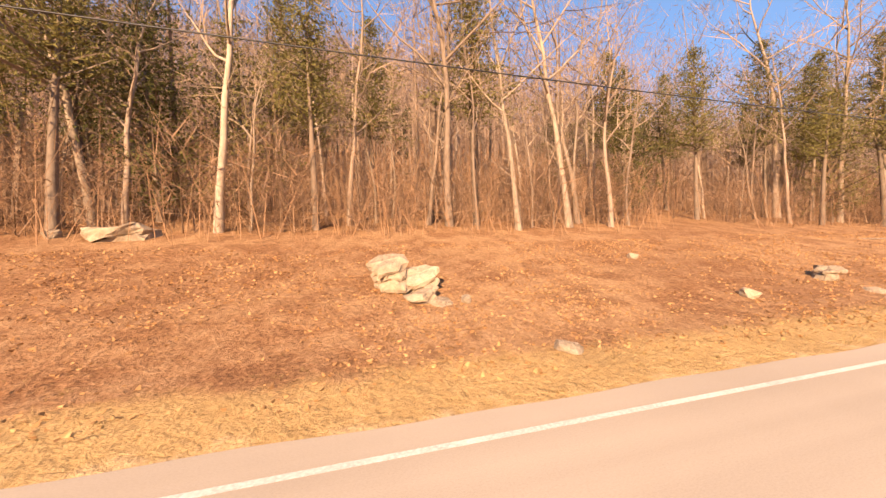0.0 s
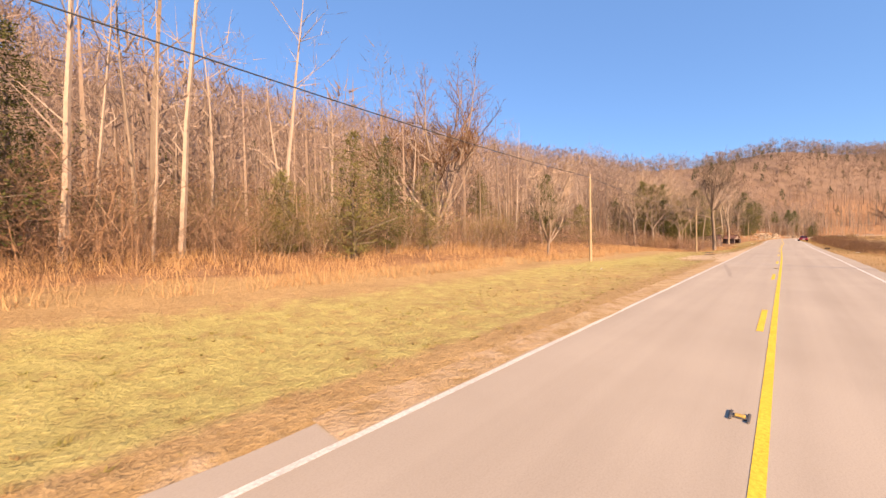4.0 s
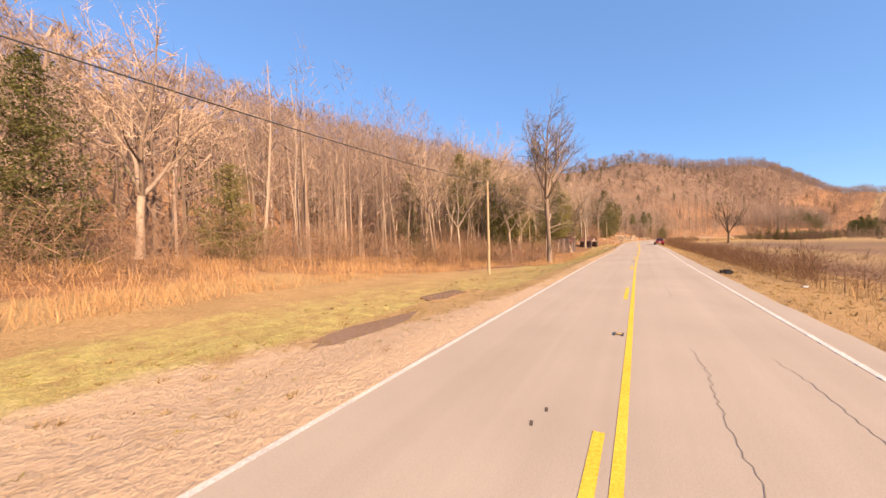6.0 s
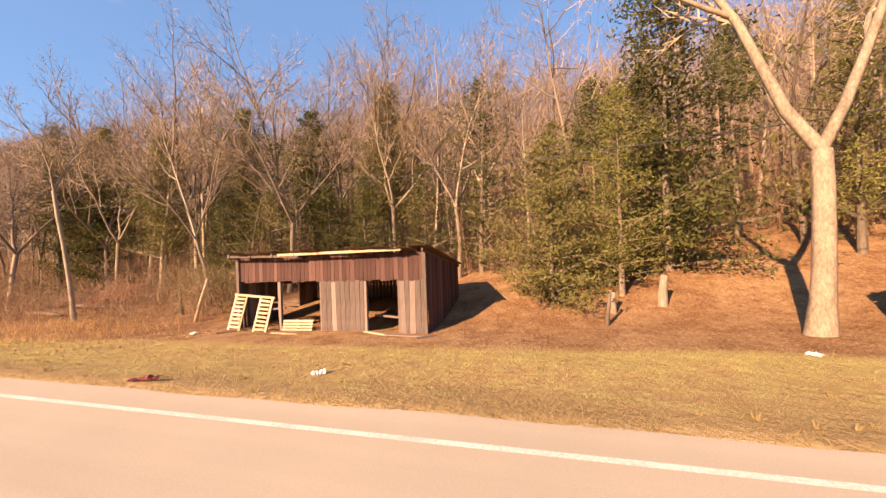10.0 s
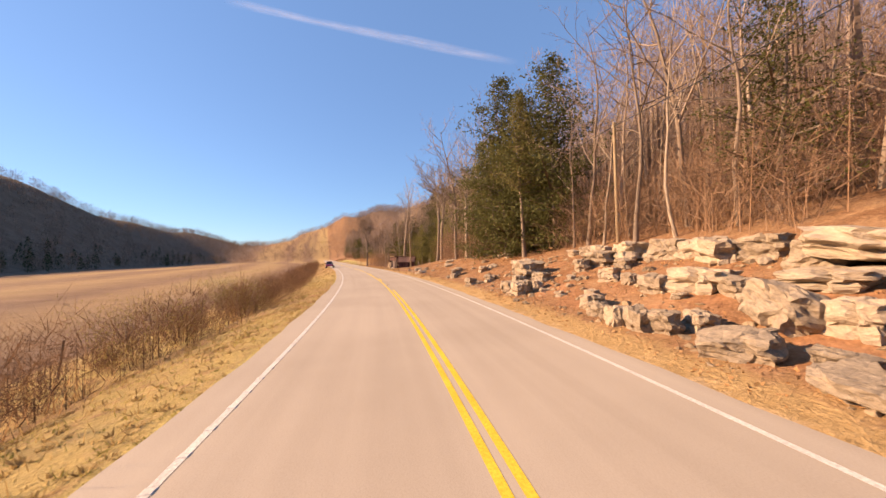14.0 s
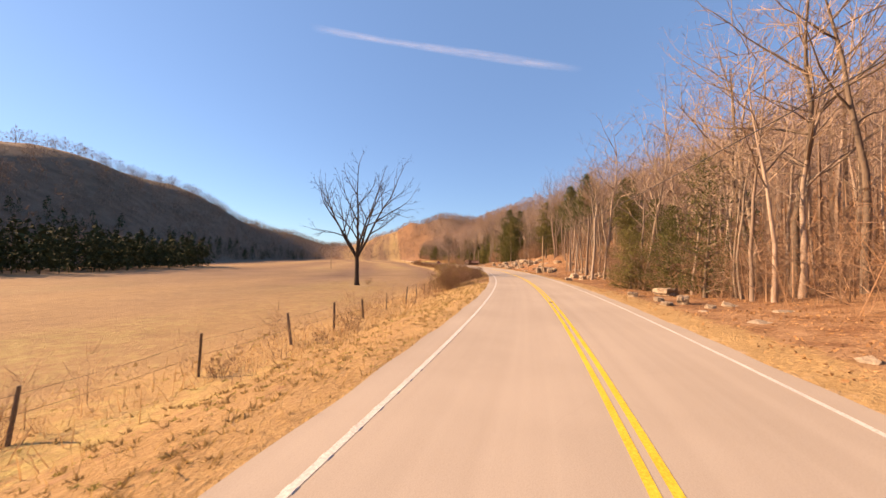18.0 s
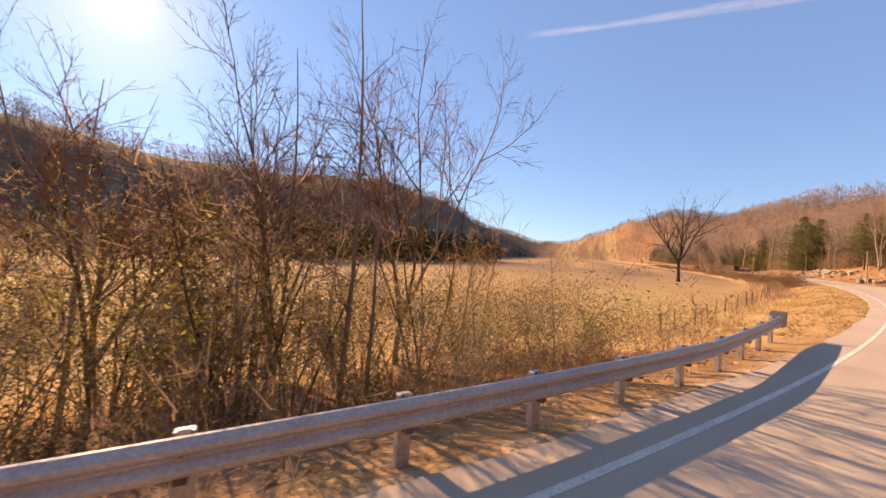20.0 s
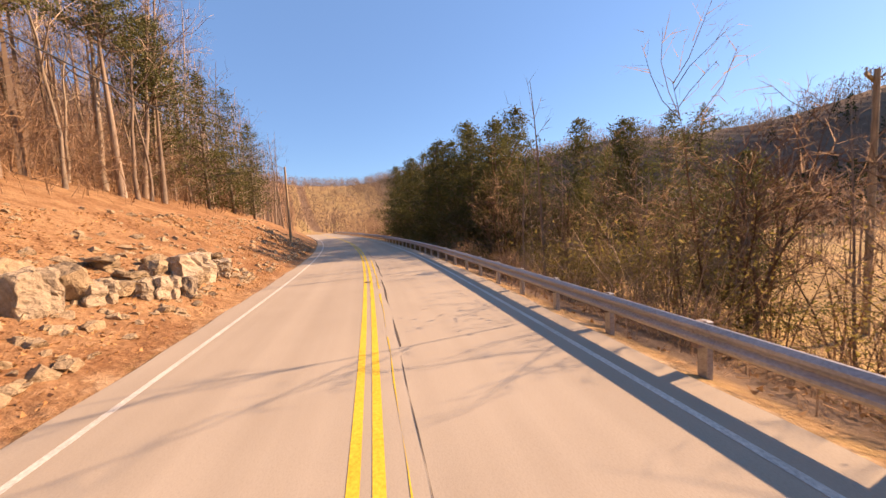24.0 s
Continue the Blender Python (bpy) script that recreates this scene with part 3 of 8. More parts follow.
def build_ground():
    ss, ll = np.meshgrid(ROWS, LATS, indexing="ij")
    x, y, _ = plan(ss, ll)
    z = ground_z(ss, ll)
    n, k = ss.shape
    verts = np.stack([x, y, z], -1).reshape(-1, 3)
    idx = np.arange(n * k).reshape(n, k)
    faces = np.stack([idx[:-1, :-1], idx[:-1, 1:], idx[1:, 1:], idx[1:, :-1]], -1).reshape(-1, 4)
    loop = np.concatenate([idx[0, :-1], idx[:-1, -1], idx[-1, :0:-1], idx[:0:-1, 0]])
    base = verts[loop]
    step = np.ones(len(loop), bool)
    middle = np.array([30.0, 280.0])
    last = loop
    rings, s_all, l_all = [verts], [ss.reshape(-1)], [ll.reshape(-1)]
    count = len(verts)
    for f in (1.03, 1.07, 1.12, 1.18, 1.25, 1.33, 1.42, 1.52, 1.64, 1.78, 1.95, 2.15, 2.4, 2.8, 3.4, 4.5, 7.0, 11.0):
        p = middle + (base[:, :2] - middle) * f
        s, l = road_coords(p[:, 0], p[:, 1])
        zz = ground_z(s, l) * (1.0 if f < 3 else 0.75)
        rings.append(np.column_stack([p, zz]))
        s_all.append(s)
        l_all.append(l)
        cur = np.arange(count, count + len(loop))
        faces = np.concatenate([faces, np.stack([last, cur, np.roll(cur, -1), np.roll(last, -1)], -1)])
        last, count = cur, count + len(loop)
    verts = np.concatenate(rings)
    s, l = np.concatenate(s_all), np.concatenate(l_all)
    ob = big_mesh("ground", verts, faces[:, ::-1], GROUND, "valley ground with fallen leaves, dry grass and red clay", "ground", "structure", True)
    patch = np.sin(s * 0.11 + np.sin(l * 0.3)) * 0.5 + np.sin(s * 0.043 + l * 0.17) * 0.5
    green = np.interp(s, [-20, 55, 75, 90, 180, 215, 245, 260], [0.08, 0.15, 0.46, 0.62, 0.62, 0.44, 0.3, 0.05]) * ramp((13.5 - np.abs(l)) / 3) * ramp((np.abs(l) - 4.2) / 0.8)
    green = np.where(l > 0, np.where((s > 150) & (l < 8), np.where((s > 258) & (s < 350), 0.56, 0.34), np.where(l > 12, 0.24, 0.25)), green) + 0.25 * patch * (np.abs(l) < 60)
    edge = np.interp(s, [-100, 20, 60, 75, 90, 150, 175, 190, 215, 235, 245, 262, 320, 345, 380, 480], [4.2, 4.2, 6.5, 12, 15, 17, 10, 7.0, 9.5, 9.5, 8.0, 4.2, 3.7, 3.7, 4.6, 2.6])
    green = np.where((s > 370) & (s < 412) & (l > 4) & (l < 40), 0.28 + 0.3 * patch, green)
    green = np.where((s > 436) & (l > 3.5) & (l < 6), 0, green)
    green = np.where((s > 130) & (s < 153) & (l < -3) & (l > -6.8), 0, green)
    leaves = ramp((-l - edge) / 2.0) + np.where(l > 0, ramp((l - 105) / 15) + 0.75 * ((s > 440) & (l > 5.3) & (l < 12.5)) + 0.45 * ((s > 350) & (s < 372) & (l > 3.8) & (l < 7)) + (0.42 + 0.2 * patch) * ((s > 120) & (s < 437) & (l > 4) & (l < 9)) + 0.5 * ((s > 436) & (l > 3.6) & (l < 5.4)) + (0.42 + 0.3 * np.sin(l * 0.23 + s * 0.02 + 1.2 * np.sin(s * 0.013))) * ((l > 13) & (s < 445)) * np.interp(s, [300, 375], [1, 0.35]), 0)
    clay = np.where(l < 0, 0.52 * ramp((s - 268) / 20) * ramp((345 - s) / 15) * ramp((-l - 4.5) / 1.5) * ramp((13 + l) / 4) + 0.35 * patch * ((s > 245) & (l > -16)), 0)
    clay = clay + 0.12 * ramp((s - 118) / 6) * ramp((150 - s) / 8) * ramp((l + 6.5) / 1.5) * (l < -3) + 0.15 * ((s > 235) & (s < 250) & (l < -18) & (l > -30))
    att = ob.data.color_attributes.new("cover", "FLOAT_COLOR", "POINT")
    # Alpha also darkens the leafy slope below the guardrail, its shade put in colour.
    att.data.foreach_set("color", np.column_stack([np.clip(green, 0, 1), np.clip(leaves, 0, 1), np.clip(clay, 0, 1), np.maximum(ramp((np.abs(l) - np.where(l > 0, 108, 62)) / 25), 0.85 * ramp((s - 445) / 12) * ramp((l - 4.5) / 0.7) * ramp((12.5 - l) / 3) + np.where((l > 13) & (s < 445), (np.interp(s, [120, 250, 290], [0.42, 0.54, 0.80]) + 0.16 * np.sin(l * 0.23 + s * 0.02 + 1.2 * np.sin(s * 0.013))) * np.interp(s, [320, 400], [1, 0.4]), 0) * ramp((l - 13) / 2))]).astype(np.float32).ravel())
    dirt = 0.75 * ramp((s - 128) / 7) * ramp((154 - s) / 8) * ramp((l + 8.6 - 2.6 * ramp((s - 139) / 9)) / 1.8) * (l < -3) + 0.5 * ramp((s - 437) / 3) * ramp((4.7 - l) / 0.6) * (l > 3) + 0.35 * ramp((-3.2 - l) / 0.3) * ramp((l + 4.6) / 0.8)
    more = ob.data.attributes.new("dirt", "FLOAT", "POINT")
    more.data.foreach_set("value", dirt.astype(np.float32))
    return ob


build_ground()


# ---- road ----
def strip(name, s0, s1, lat0, lat1, z, mat, label, category, step=1.0, ragged=0.0, kind="structure", thick=0.0, parent=None):
    """A band along the road between two offsets; ragged: how far its outer edges wander."""
    ss = np.arange(s0, s1 + step * 0.5, step)
    w0 = lat0 + ragged * (np.sin(ss * 0.9) * 0.4 + np.sin(ss * 2.3 + 1) * 0.35 + np.sin(ss * 0.21) * 0.6)
    w1 = lat1 + ragged * (np.sin(ss * 0.8 + 2) * 0.4 + np.sin(ss * 2.1) * 0.35 + np.sin(ss * 0.19 + 1) * 0.6)
    rows = [(w0, z - thick), (w0, z)] if thick else [(w0, z)]
    if lat1 - lat0 > 3:
        rows += [(w0 * (1 - u) + w1 * u, z) for u in (0.25, 0.5, 0.75)]
    rows += [(w1, z), (w1, z - thick)] if thick else [(w1, z)]
    v = []
    for lat, zz in rows:
        x, y, _ = plan(ss, lat)
        v.append(np.column_stack([x, y, np.full(len(ss), zz)]))
    n, k = len(ss), len(rows)
    verts = np.stack(v, 1).reshape(-1, 3)
    idx = np.arange(n * k).reshape(n, k)
    faces = np.stack([idx[:-1, :-1], idx[:-1, 1:], idx[1:, 1:], idx[1:, :-1]], -1).reshape(-1, 4)
    ob = big_mesh(name, verts, faces, mat, label, category, kind)
    uv = ob.data.uv_layers.new(name="along")
    lat_all = np.stack([np.broadcast_to(r[0], ss.shape) for r in rows], 1).reshape(-1)
    s_all = np.repeat(ss, k)
    co = np.column_stack([lat_all, s_all])[faces.ravel()]
    uv.data.foreach_set("uv", co.astype(np.float32).ravel())
    if parent:
        ob.parent = parent
    return ob


road = strip("road", -100, 660, -3.72, 4.02, 0.0, ASPHALT, "worn pale two-lane asphalt road", "road", 0.25, 0.06, thick=0.10)
EDGE_L, EDGE_R = 3.10, 3.32
strip("edge_line_left", -100, 660, -EDGE_L - 0.05, -EDGE_L + 0.05, 0.004, PAINT_WHITE, "worn white edge line of the road", "road marking")
strip("edge_line_right", -100, 660, EDGE_R - 0.05, EDGE_R + 0.05, 0.004, PAINT_WHITE, "ribbed white edge line of the road", "road marking")
strip("centre_line_solid", -100, 660, 0.05, 0.16, 0.004, PAINT_YELLOW, "worn solid yellow centre line", "road marking")
strip("centre_line_solid_left", 296, 660, -0.16, -0.05, 0.004, PAINT_YELLOW, "second solid yellow line on the bend", "road marking")
for k in range(-8, 25):
    a = 162.9 + 12.1 * (k - 12)
    if a < 290:
        strip("centre_line_dash", a, a + 3.0, -0.17, -0.05, 0.004, PAINT_YELLOW, "worn yellow passing dash on the centre line", "road marking", 0.5)
CRACK = surface("dark_crack_filler", (0.07, 0.055, 0.042), (0.14, 0.11, 0.085), 4.0, bump=0.2)
for a, b, c in ((548, 551.4, 0.50), (551.9, 554.0, 0.53), (554.4, 559.5, 0.51), (560.1, 566, 0.55), (566.5, 575, 0.52)):
    strip("road_crack", a, b, c, c + 0.013, 0.005, CRACK, "dark crack along the road", "road crack", 0.25, 0.03)
for a, b in ((546, 552.5), (553.2, 556.8), (557.6, 568)):
    strip("old_centre_line", a, b, 0.335, 0.36, 0.0045, PAINT_YELLOW, "thin remnant of an older yellow line", "road marking", 0.5, 0.03)


def road_line(name, pts, width, mat, label, category, seed=1):
    """A thin wandering mark on the road through (station, offset) points."""
    r = random.Random(seed)
    p = np.array(pts, float)
    d = np.concatenate([[0], np.cumsum(np.hypot(*np.diff(p, axis=0).T))])
    u = np.arange(0, d[-1], 0.12)
    s, lat = np.interp(u, d, p[:, 0]), np.interp(u, d, p[:, 1])
    w = np.array([r.uniform(-0.03, 0.03) for _ in u])
    along = abs(p[-1, 0] - p[0, 0]) > abs(p[-1, 1] - p[0, 1])
    s, lat = (s, lat + w) if along else (s + w, lat)
    half = width / 2 * (0.4 + 0.6 * np.sin(np.pi * np.linspace(0.05, 0.95, len(u))))
    ends = [plan(s, lat - half), plan(s, lat + half)] if along else [plan(s - half, lat), plan(s + half, lat)]
    v = np.stack([np.column_stack([e[0], e[1], np.full(len(u), 0.003)]) for e in ends], 1).reshape(-1, 3)
    k = np.arange(len(u) - 1) * 2
    f = np.column_stack([k, k + 1, k + 3, k + 2])
    if not along:
        f = f[:, ::-1]
    big_mesh(name, v, f, mat, label, category, "structure")


HAIRLINE = surface("hairline_crack_dust", (0.17, 0.14, 0.11), (0.26, 0.215, 0.165), 4.0, bump=0.1)
TYRE = surface("dark_tyre_mark", (0.30, 0.25, 0.195), (0.385, 0.325, 0.255), 1.2, bump=0.1)
road_line("tyre_mark", [(115, -1.7), (118, -2.0), (121, -2.4), (125, -2.9)], 0.22, TYRE, "faint dark tyre mark on the asphalt", "tyre mark", 2)
for k, pts in enumerate(([(140.5, 1.2), (141.7, 1.15), (142.9, 1.13), (144.1, 1.19), (145.6, 1.1)], [(142.2, 2.5), (142.9, 2.39), (144.3, 2.37), (145.5, 2.2)], [(188.4, 1.4), (188.0, 2.0), (187.6, 2.7), (187.4, 3.4)], [(150.5, 0.9), (152.2, 1.3), (155, 1.2)], [(128.5, 2.1), (130.6, 2.3), (133, 2.2)])):
    road_line("road_crack", pts, 0.010, HAIRLINE, "hairline crack in the asphalt", "road crack", 5 + k)
for s, lat in ((117.3, -2.15), (118.6, -0.62), (141.5, -0.8), (141.9, -0.72), (208.2, -2.4), (334, -1.9), (350.5, 1.2)):
    road_line("tar_spot", [(s, lat), (s + 0.13, lat + 0.01)], 0.08, CRACK, "small dark tar spot on the asphalt", "tar spot", int(s))
strip("road_patch", 512, 546, 0.22, 3.15, 0.002, ASPHALT_PATCH, "darker asphalt patch in the lane", "road patch", 1.0)


def verge_edge():
    """Dead grass and washed-out soil lying over the road's edge, up to the white line."""
    ob = strip("verge_edge", 94, 203, -3.84, -3.17, 0.014, GROUND, "dead grass and soil overgrowing the road's edge", "verge", 0.25, 0.05)
    n = len(ob.data.vertices)
    at = np.empty(n * 3)
    ob.data.vertices.foreach_get("co", at)
    s = road_coords(at[0::3], at[1::3])[0]
    cover = np.zeros((n, 4), np.float32)
    cover[:, 0] = 0.22 + 0.12 * np.sin(s * 0.7)
    cover[:, 1] = 0.18 + 0.12 * np.sin(s * 0.31 + 1)
    ob.data.color_attributes.new("cover", "FLOAT_COLOR", "POINT").data.foreach_set("color", cover.ravel())
    ob.data.attributes.new("dirt", "FLOAT", "POINT").data.foreach_set("value", (0.45 + 0.4 * ramp((s - 126) / 5) * ramp((156 - s) / 6)).astype(np.float32))


verge_edge()


# ---- a streak of high cloud ----
def cloud_streak():
    ctrl = np.array([(-1500, -2040), (-600, -2010), (0, -1990), (500, -1950)], float)
    u = np.linspace(0, 3, 61)
    x, y = np.interp(u, np.arange(4), ctrl[:, 0]), np.interp(u, np.arange(4), ctrl[:, 1])
    v, dense, uv = [], [], []
    for i in range(61):
        for j in range(7):
            w = (j / 6 - 0.5) * (110 + 25 * math.sin(i * 0.11))
            v.append((x[i], y[i] + w, 1500))
            dense.append(math.cos((j / 6 - 0.5) * math.pi) * min(1, i / 8, (60 - i) / 8))
            uv.append((i / 6, j / 6))
    f = np.array([(i * 7 + j, i * 7 + j + 1, i * 7 + j + 8, i * 7 + j + 7) for i in range(60) for j in range(6)])
    ob = big_mesh("cloud_streak", np.array(v), f, CLOUD, "thin white streak of high cloud", "cloud", "structure", True)
    ob.visible_shadow = False
    lay = ob.data.uv_layers.new(name="along")
    lay.data.foreach_set("uv", np.array(uv)[f.ravel()].astype(np.float32).ravel())
    att = ob.data.color_attributes.new("dense", "FLOAT_COLOR", "POINT")
    d = np.array(dense)
    att.data.foreach_set("color", np.column_stack([d, d, d, np.ones(len(d))]).astype(np.float32).ravel())


cloud_streak()


# ---- trees ----
def wander(p, d, length, n, bend, lift, rnd):
    """A crooked line from p along d."""
    pts, d = [Vector(p)], Vector(d).normalized()
    for _ in range(n):
        d = (d + Vector((rnd.uniform(-1, 1), rnd.uniform(-1, 1), rnd.uniform(-1, 1))) * bend + Vector((0, 0, lift))).normalized()
        pts.append(pts[-1] + d * (length / n))
    return pts


def taper(r0, r1, n):
    return [r0 + (r1 - r0) * (i / (n - 1)) ** 0.8 for i in range(n)]


def side_dir(axis, rnd, spread):
    """A direction that leaves axis by about spread degrees."""
    o = axis.orthogonal().normalized()
    o.rotate(Matrix.Rotation(rnd.uniform(0, 2 * math.pi), 3, axis))
    a = radians(spread * rnd.uniform(0.75, 1.25))
    return (axis * math.cos(a) + o * math.sin(a)).normalized()


def grow(limbs, twigs, p, d, length, r, level, rnd, spread=42, lift=0.06, bend=0.16, kids=(5, 5, 4), sides=(6, 5, 4)):
    """A limb that carries smaller limbs; the last level goes into the twigs."""
    if level >= len(kids):
        q = Vector(p) + d * length
        twigs.twig(p, q, r)
        for _ in range(3):
            m = Vector(p).lerp(q, rnd.uniform(0.25, 0.8))
            twigs.twig(m, m + side_dir(d, rnd, 38) * length * rnd.uniform(0.4, 0.75), r * 0.6)
        return
    n = max(3, 6 - level)
    pts = wander(p, d, length, n, bend, lift, rnd)
    (limbs if level < 2 else twigs).tube(pts, taper(r, r * 0.38, len(pts)), sides[min(level, 2)] if level < 2 else 3, cap=False)
    for i in range(kids[level]):
        u = 0.28 + 0.72 * (i + rnd.uniform(0, 0.9)) / kids[level]
        k = min(int(u * n), n - 1)
        at = pts[k].lerp(pts[k + 1], min(1, u * n - k))
        axis = (pts[k + 1] - pts[k]).normalized()
        grow(limbs, twigs, at, side_dir(axis, rnd, spread), length * rnd.uniform(0.42, 0.62) * (1.15 - 0.45 * u), r * (0.62 - 0.25 * u), level + 1, rnd, spread, lift, bend, kids, sides)
    axis = (pts[-1] - pts[-2]).normalized()
    grow(limbs, twigs, pts[-1], axis, length * 0.45, r * 0.38, level + 1, rnd, spread, lift, bend, kids, sides)


def forest_tree(seed, height, r, bark, clear=0.3, limbs_n=9, lean=0.03, twig_mat=None):
    """A tall bare woodland tree: trunk, limbs and twigs as three meshes."""
    rnd = random.Random(seed)
    trunk, limbs, twigs = Geo(), Geo(), Geo()
    pts = [Vector((0, 0, -0.4))] + wander((0, 0, 0), (rnd.uniform(-lean, lean), rnd.uniform(-lean, lean), 1), height * 0.88, 9, 0.125, 0.06, rnd)
    rad = [r * 1.5] + [r * (1.25 if i == 0 else 1) * (1 - 0.88 * i / 9) for i in range(10)]
    trunk.tube(pts, rad, 7, cap=False)
    for i in range(limbs_n):
        u = clear + (1 - clear) * ((i + rnd.random() * 0.8) / limbs_n)
        k = min(int(u * 9), 8) + 1
        at = pts[k].lerp(pts[min(k + 1, 10)], u * 9 - int(u * 9))
        d = Vector((math.cos(i * 2.4 + rnd.random()), math.sin(i * 2.4 + rnd.random()), rnd.uniform(0.25, 1.2))).normalized()
        grow(limbs, twigs, at, d, height * 0.9 * rnd.uniform(0.22, 0.36) * (1.2 - 0.5 * u), r * (0.55 - 0.36 * u), 1, rnd, 44, 0.06, 0.2, (0, 3, 3))
    for i in range(16):
        at = pts[1].lerp(pts[5], rnd.random())
        d = Vector((rnd.uniform(-1, 1), rnd.uniform(-1, 1), rnd.uniform(0.0, 0.6))).normalized()
        limbs.spike(at, at + d * rnd.uniform(0.5, 2.4), r * 0.13, 3)
    return (trunk.mesh("trunk", bark, True), limbs.mesh("branchwork", bark, True), twigs.mesh("twig_haze", twig_mat or TWIGS))


def leaf_cards(g, c, spread, n, size, rnd, flat=0.4):
    """n small leaf sprays about c."""
    for _ in range(n):
        p = Vector(c) + Vector((rnd.gauss(0, 1), rnd.gauss(0, 1), rnd.gauss(0, 1) * flat)) * spread
        a = Vector((rnd.uniform(-1, 1), rnd.uniform(-1, 1), rnd.uniform(-0.6, 1))).normalized() * size * rnd.uniform(0.6, 1.3)
        b = a.orthogonal().normalized()
        b.rotate(Matrix.Rotation(rnd.uniform(0, 6.3), 3, a.normalized()))
        b *= size * rnd.uniform(0.16, 0.32)
        k = len(g.v)
        g.v.extend((tuple(p - a * 0.5 - b), tuple(p - a * 0.4 + b), tuple(p + a * 0.7)))
        g.f.append((k, k + 1, k + 2))


def cedar(seed, height, width, mat, base=0.06, full=1.0, pine=False, card=0.155):
    """An evergreen: trunk, boughs, and a crown of many small sprays with an uneven outline."""
    rnd = random.Random(seed)
    trunk, boughs, crown = Geo(), Geo(), Geo()
    pts = [Vector((0, 0, -0.3))] + wander((0, 0, 0), (0, 0, 1), height * 0.98, 6, 0.03, 0.02, rnd)
    trunk.tube(pts, taper(height * 0.018 + 0.03, 0.02, 7) + [0.012], 6, cap=False)
    n = int(8 * height * full ** 0.5)
    for i in range(n):
        u = base + (1 - base) * (i + rnd.random()) / n
        z = height * u
        turn = i * 2.39996
        lobes = max(0.22, 0.60 + 0.26 * math.sin(turn * 2 + u * 13 + seed) + 0.24 * math.sin(turn * 3 - u * 21 + seed * 2) + 0.42 * rnd.random() - (0.35 if rnd.random() < 0.14 else 0.0))
        reach = width * (((1 - u) ** 0.58) * (0.6 + 0.4 * min(1, u / 0.2)) if not pine else math.sin(math.pi * min(1, 0.15 + 0.85 * u)) ** 0.7) * lobes + 0.12
        a = i * 2.39996 + rnd.uniform(-0.4, 0.4)
        tip = Vector((math.cos(a) * reach, math.sin(a) * reach, z + reach * rnd.uniform(-0.12, 0.35)))
        root = Vector((0, 0, z - reach * 0.15))
        boughs.twig(root, tip, 0.012 + 0.012 * reach)
        steps = max(2, int(reach / 0.40))
        for j in range(steps):
            w = (j + 1.0) / steps
            if pine and w < 0.55:
                continue
            c = root.lerp(tip, w * 0.97)
            leaf_cards(crown, c, 0.15 + 0.05 * reach, int(18 * full), card, rnd, 0.7)
    leaf_cards(crown, (0, 0, height * 0.985), 0.1, 24, 0.18, rnd, 2.0)
    return (trunk.mesh("trunk", BARK_TAN if pine else BARK_GREY, True), boughs.mesh("bough_work", BARK_GREY), crown.mesh("crown", mat))


def shrub(seed, height, width, stems, twig_mat, leaf_mat=None, leaves=0, lsize=0.09):
    """A thicket of bare stems, with leaves if any."""
    rnd = random.Random(seed)
    st, tw, lf = Geo(), Geo(), Geo()
    for i in range(stems):
        a, b = rnd.uniform(0, 6.28), rnd.uniform(0, 0.25) * width
        p = Vector((math.cos(a) * b, math.sin(a) * b, -0.15))
        d = Vector((math.cos(a) * rnd.uniform(0.1, 0.7), math.sin(a) * rnd.uniform(0.1, 0.7), 1.0)).normalized()
        h = height * rnd.uniform(0.55, 1.05)
        pts = wander(p, d, h, 5, 0.13, -0.01, rnd)
        st.tube(pts, taper(0.008 + 0.0035 * height, 0.004, 6), 3, cap=False)
        for j in range(9):
            u = rnd.uniform(0.2, 1.0)
            k = min(int(u * 5), 4)
            at = pts[k].lerp(pts[k + 1], u * 5 - k)
            q = at + side_dir((pts[k + 1] - pts[k]).normalized(), rnd, 45) * height * rnd.uniform(0.12, 0.32)
            tw.twig(at, q, 0.006)
            for _ in range(4):
                o = at.lerp(q, rnd.uniform(0.3, 0.95))
                tw.twig(o, o + side_dir((q - at).normalized(), rnd, 50) * height * rnd.uniform(0.06, 0.16), 0.004)
            if leaves:
                leaf_cards(lf, at.lerp(q, 0.7), 0.11 * height, max(1, leaves // (stems * 7)), lsize, rnd, 0.8)
    out = [st.mesh("stem_clump", twig_mat, True), tw.mesh("twig_haze", twig_mat)]
    if leaves:
        out.append(lf.mesh("foliage", leaf_mat))
    return out


def plant(name, meshes, label, category, group, m):
    ob = thing(name, label, category, group, m)
    for me in meshes:
        base = me.name.split(".")[0]
        part(base, me, None, ob, kind="" if base in ("trunk", "crown") else "stuff")
    return ob


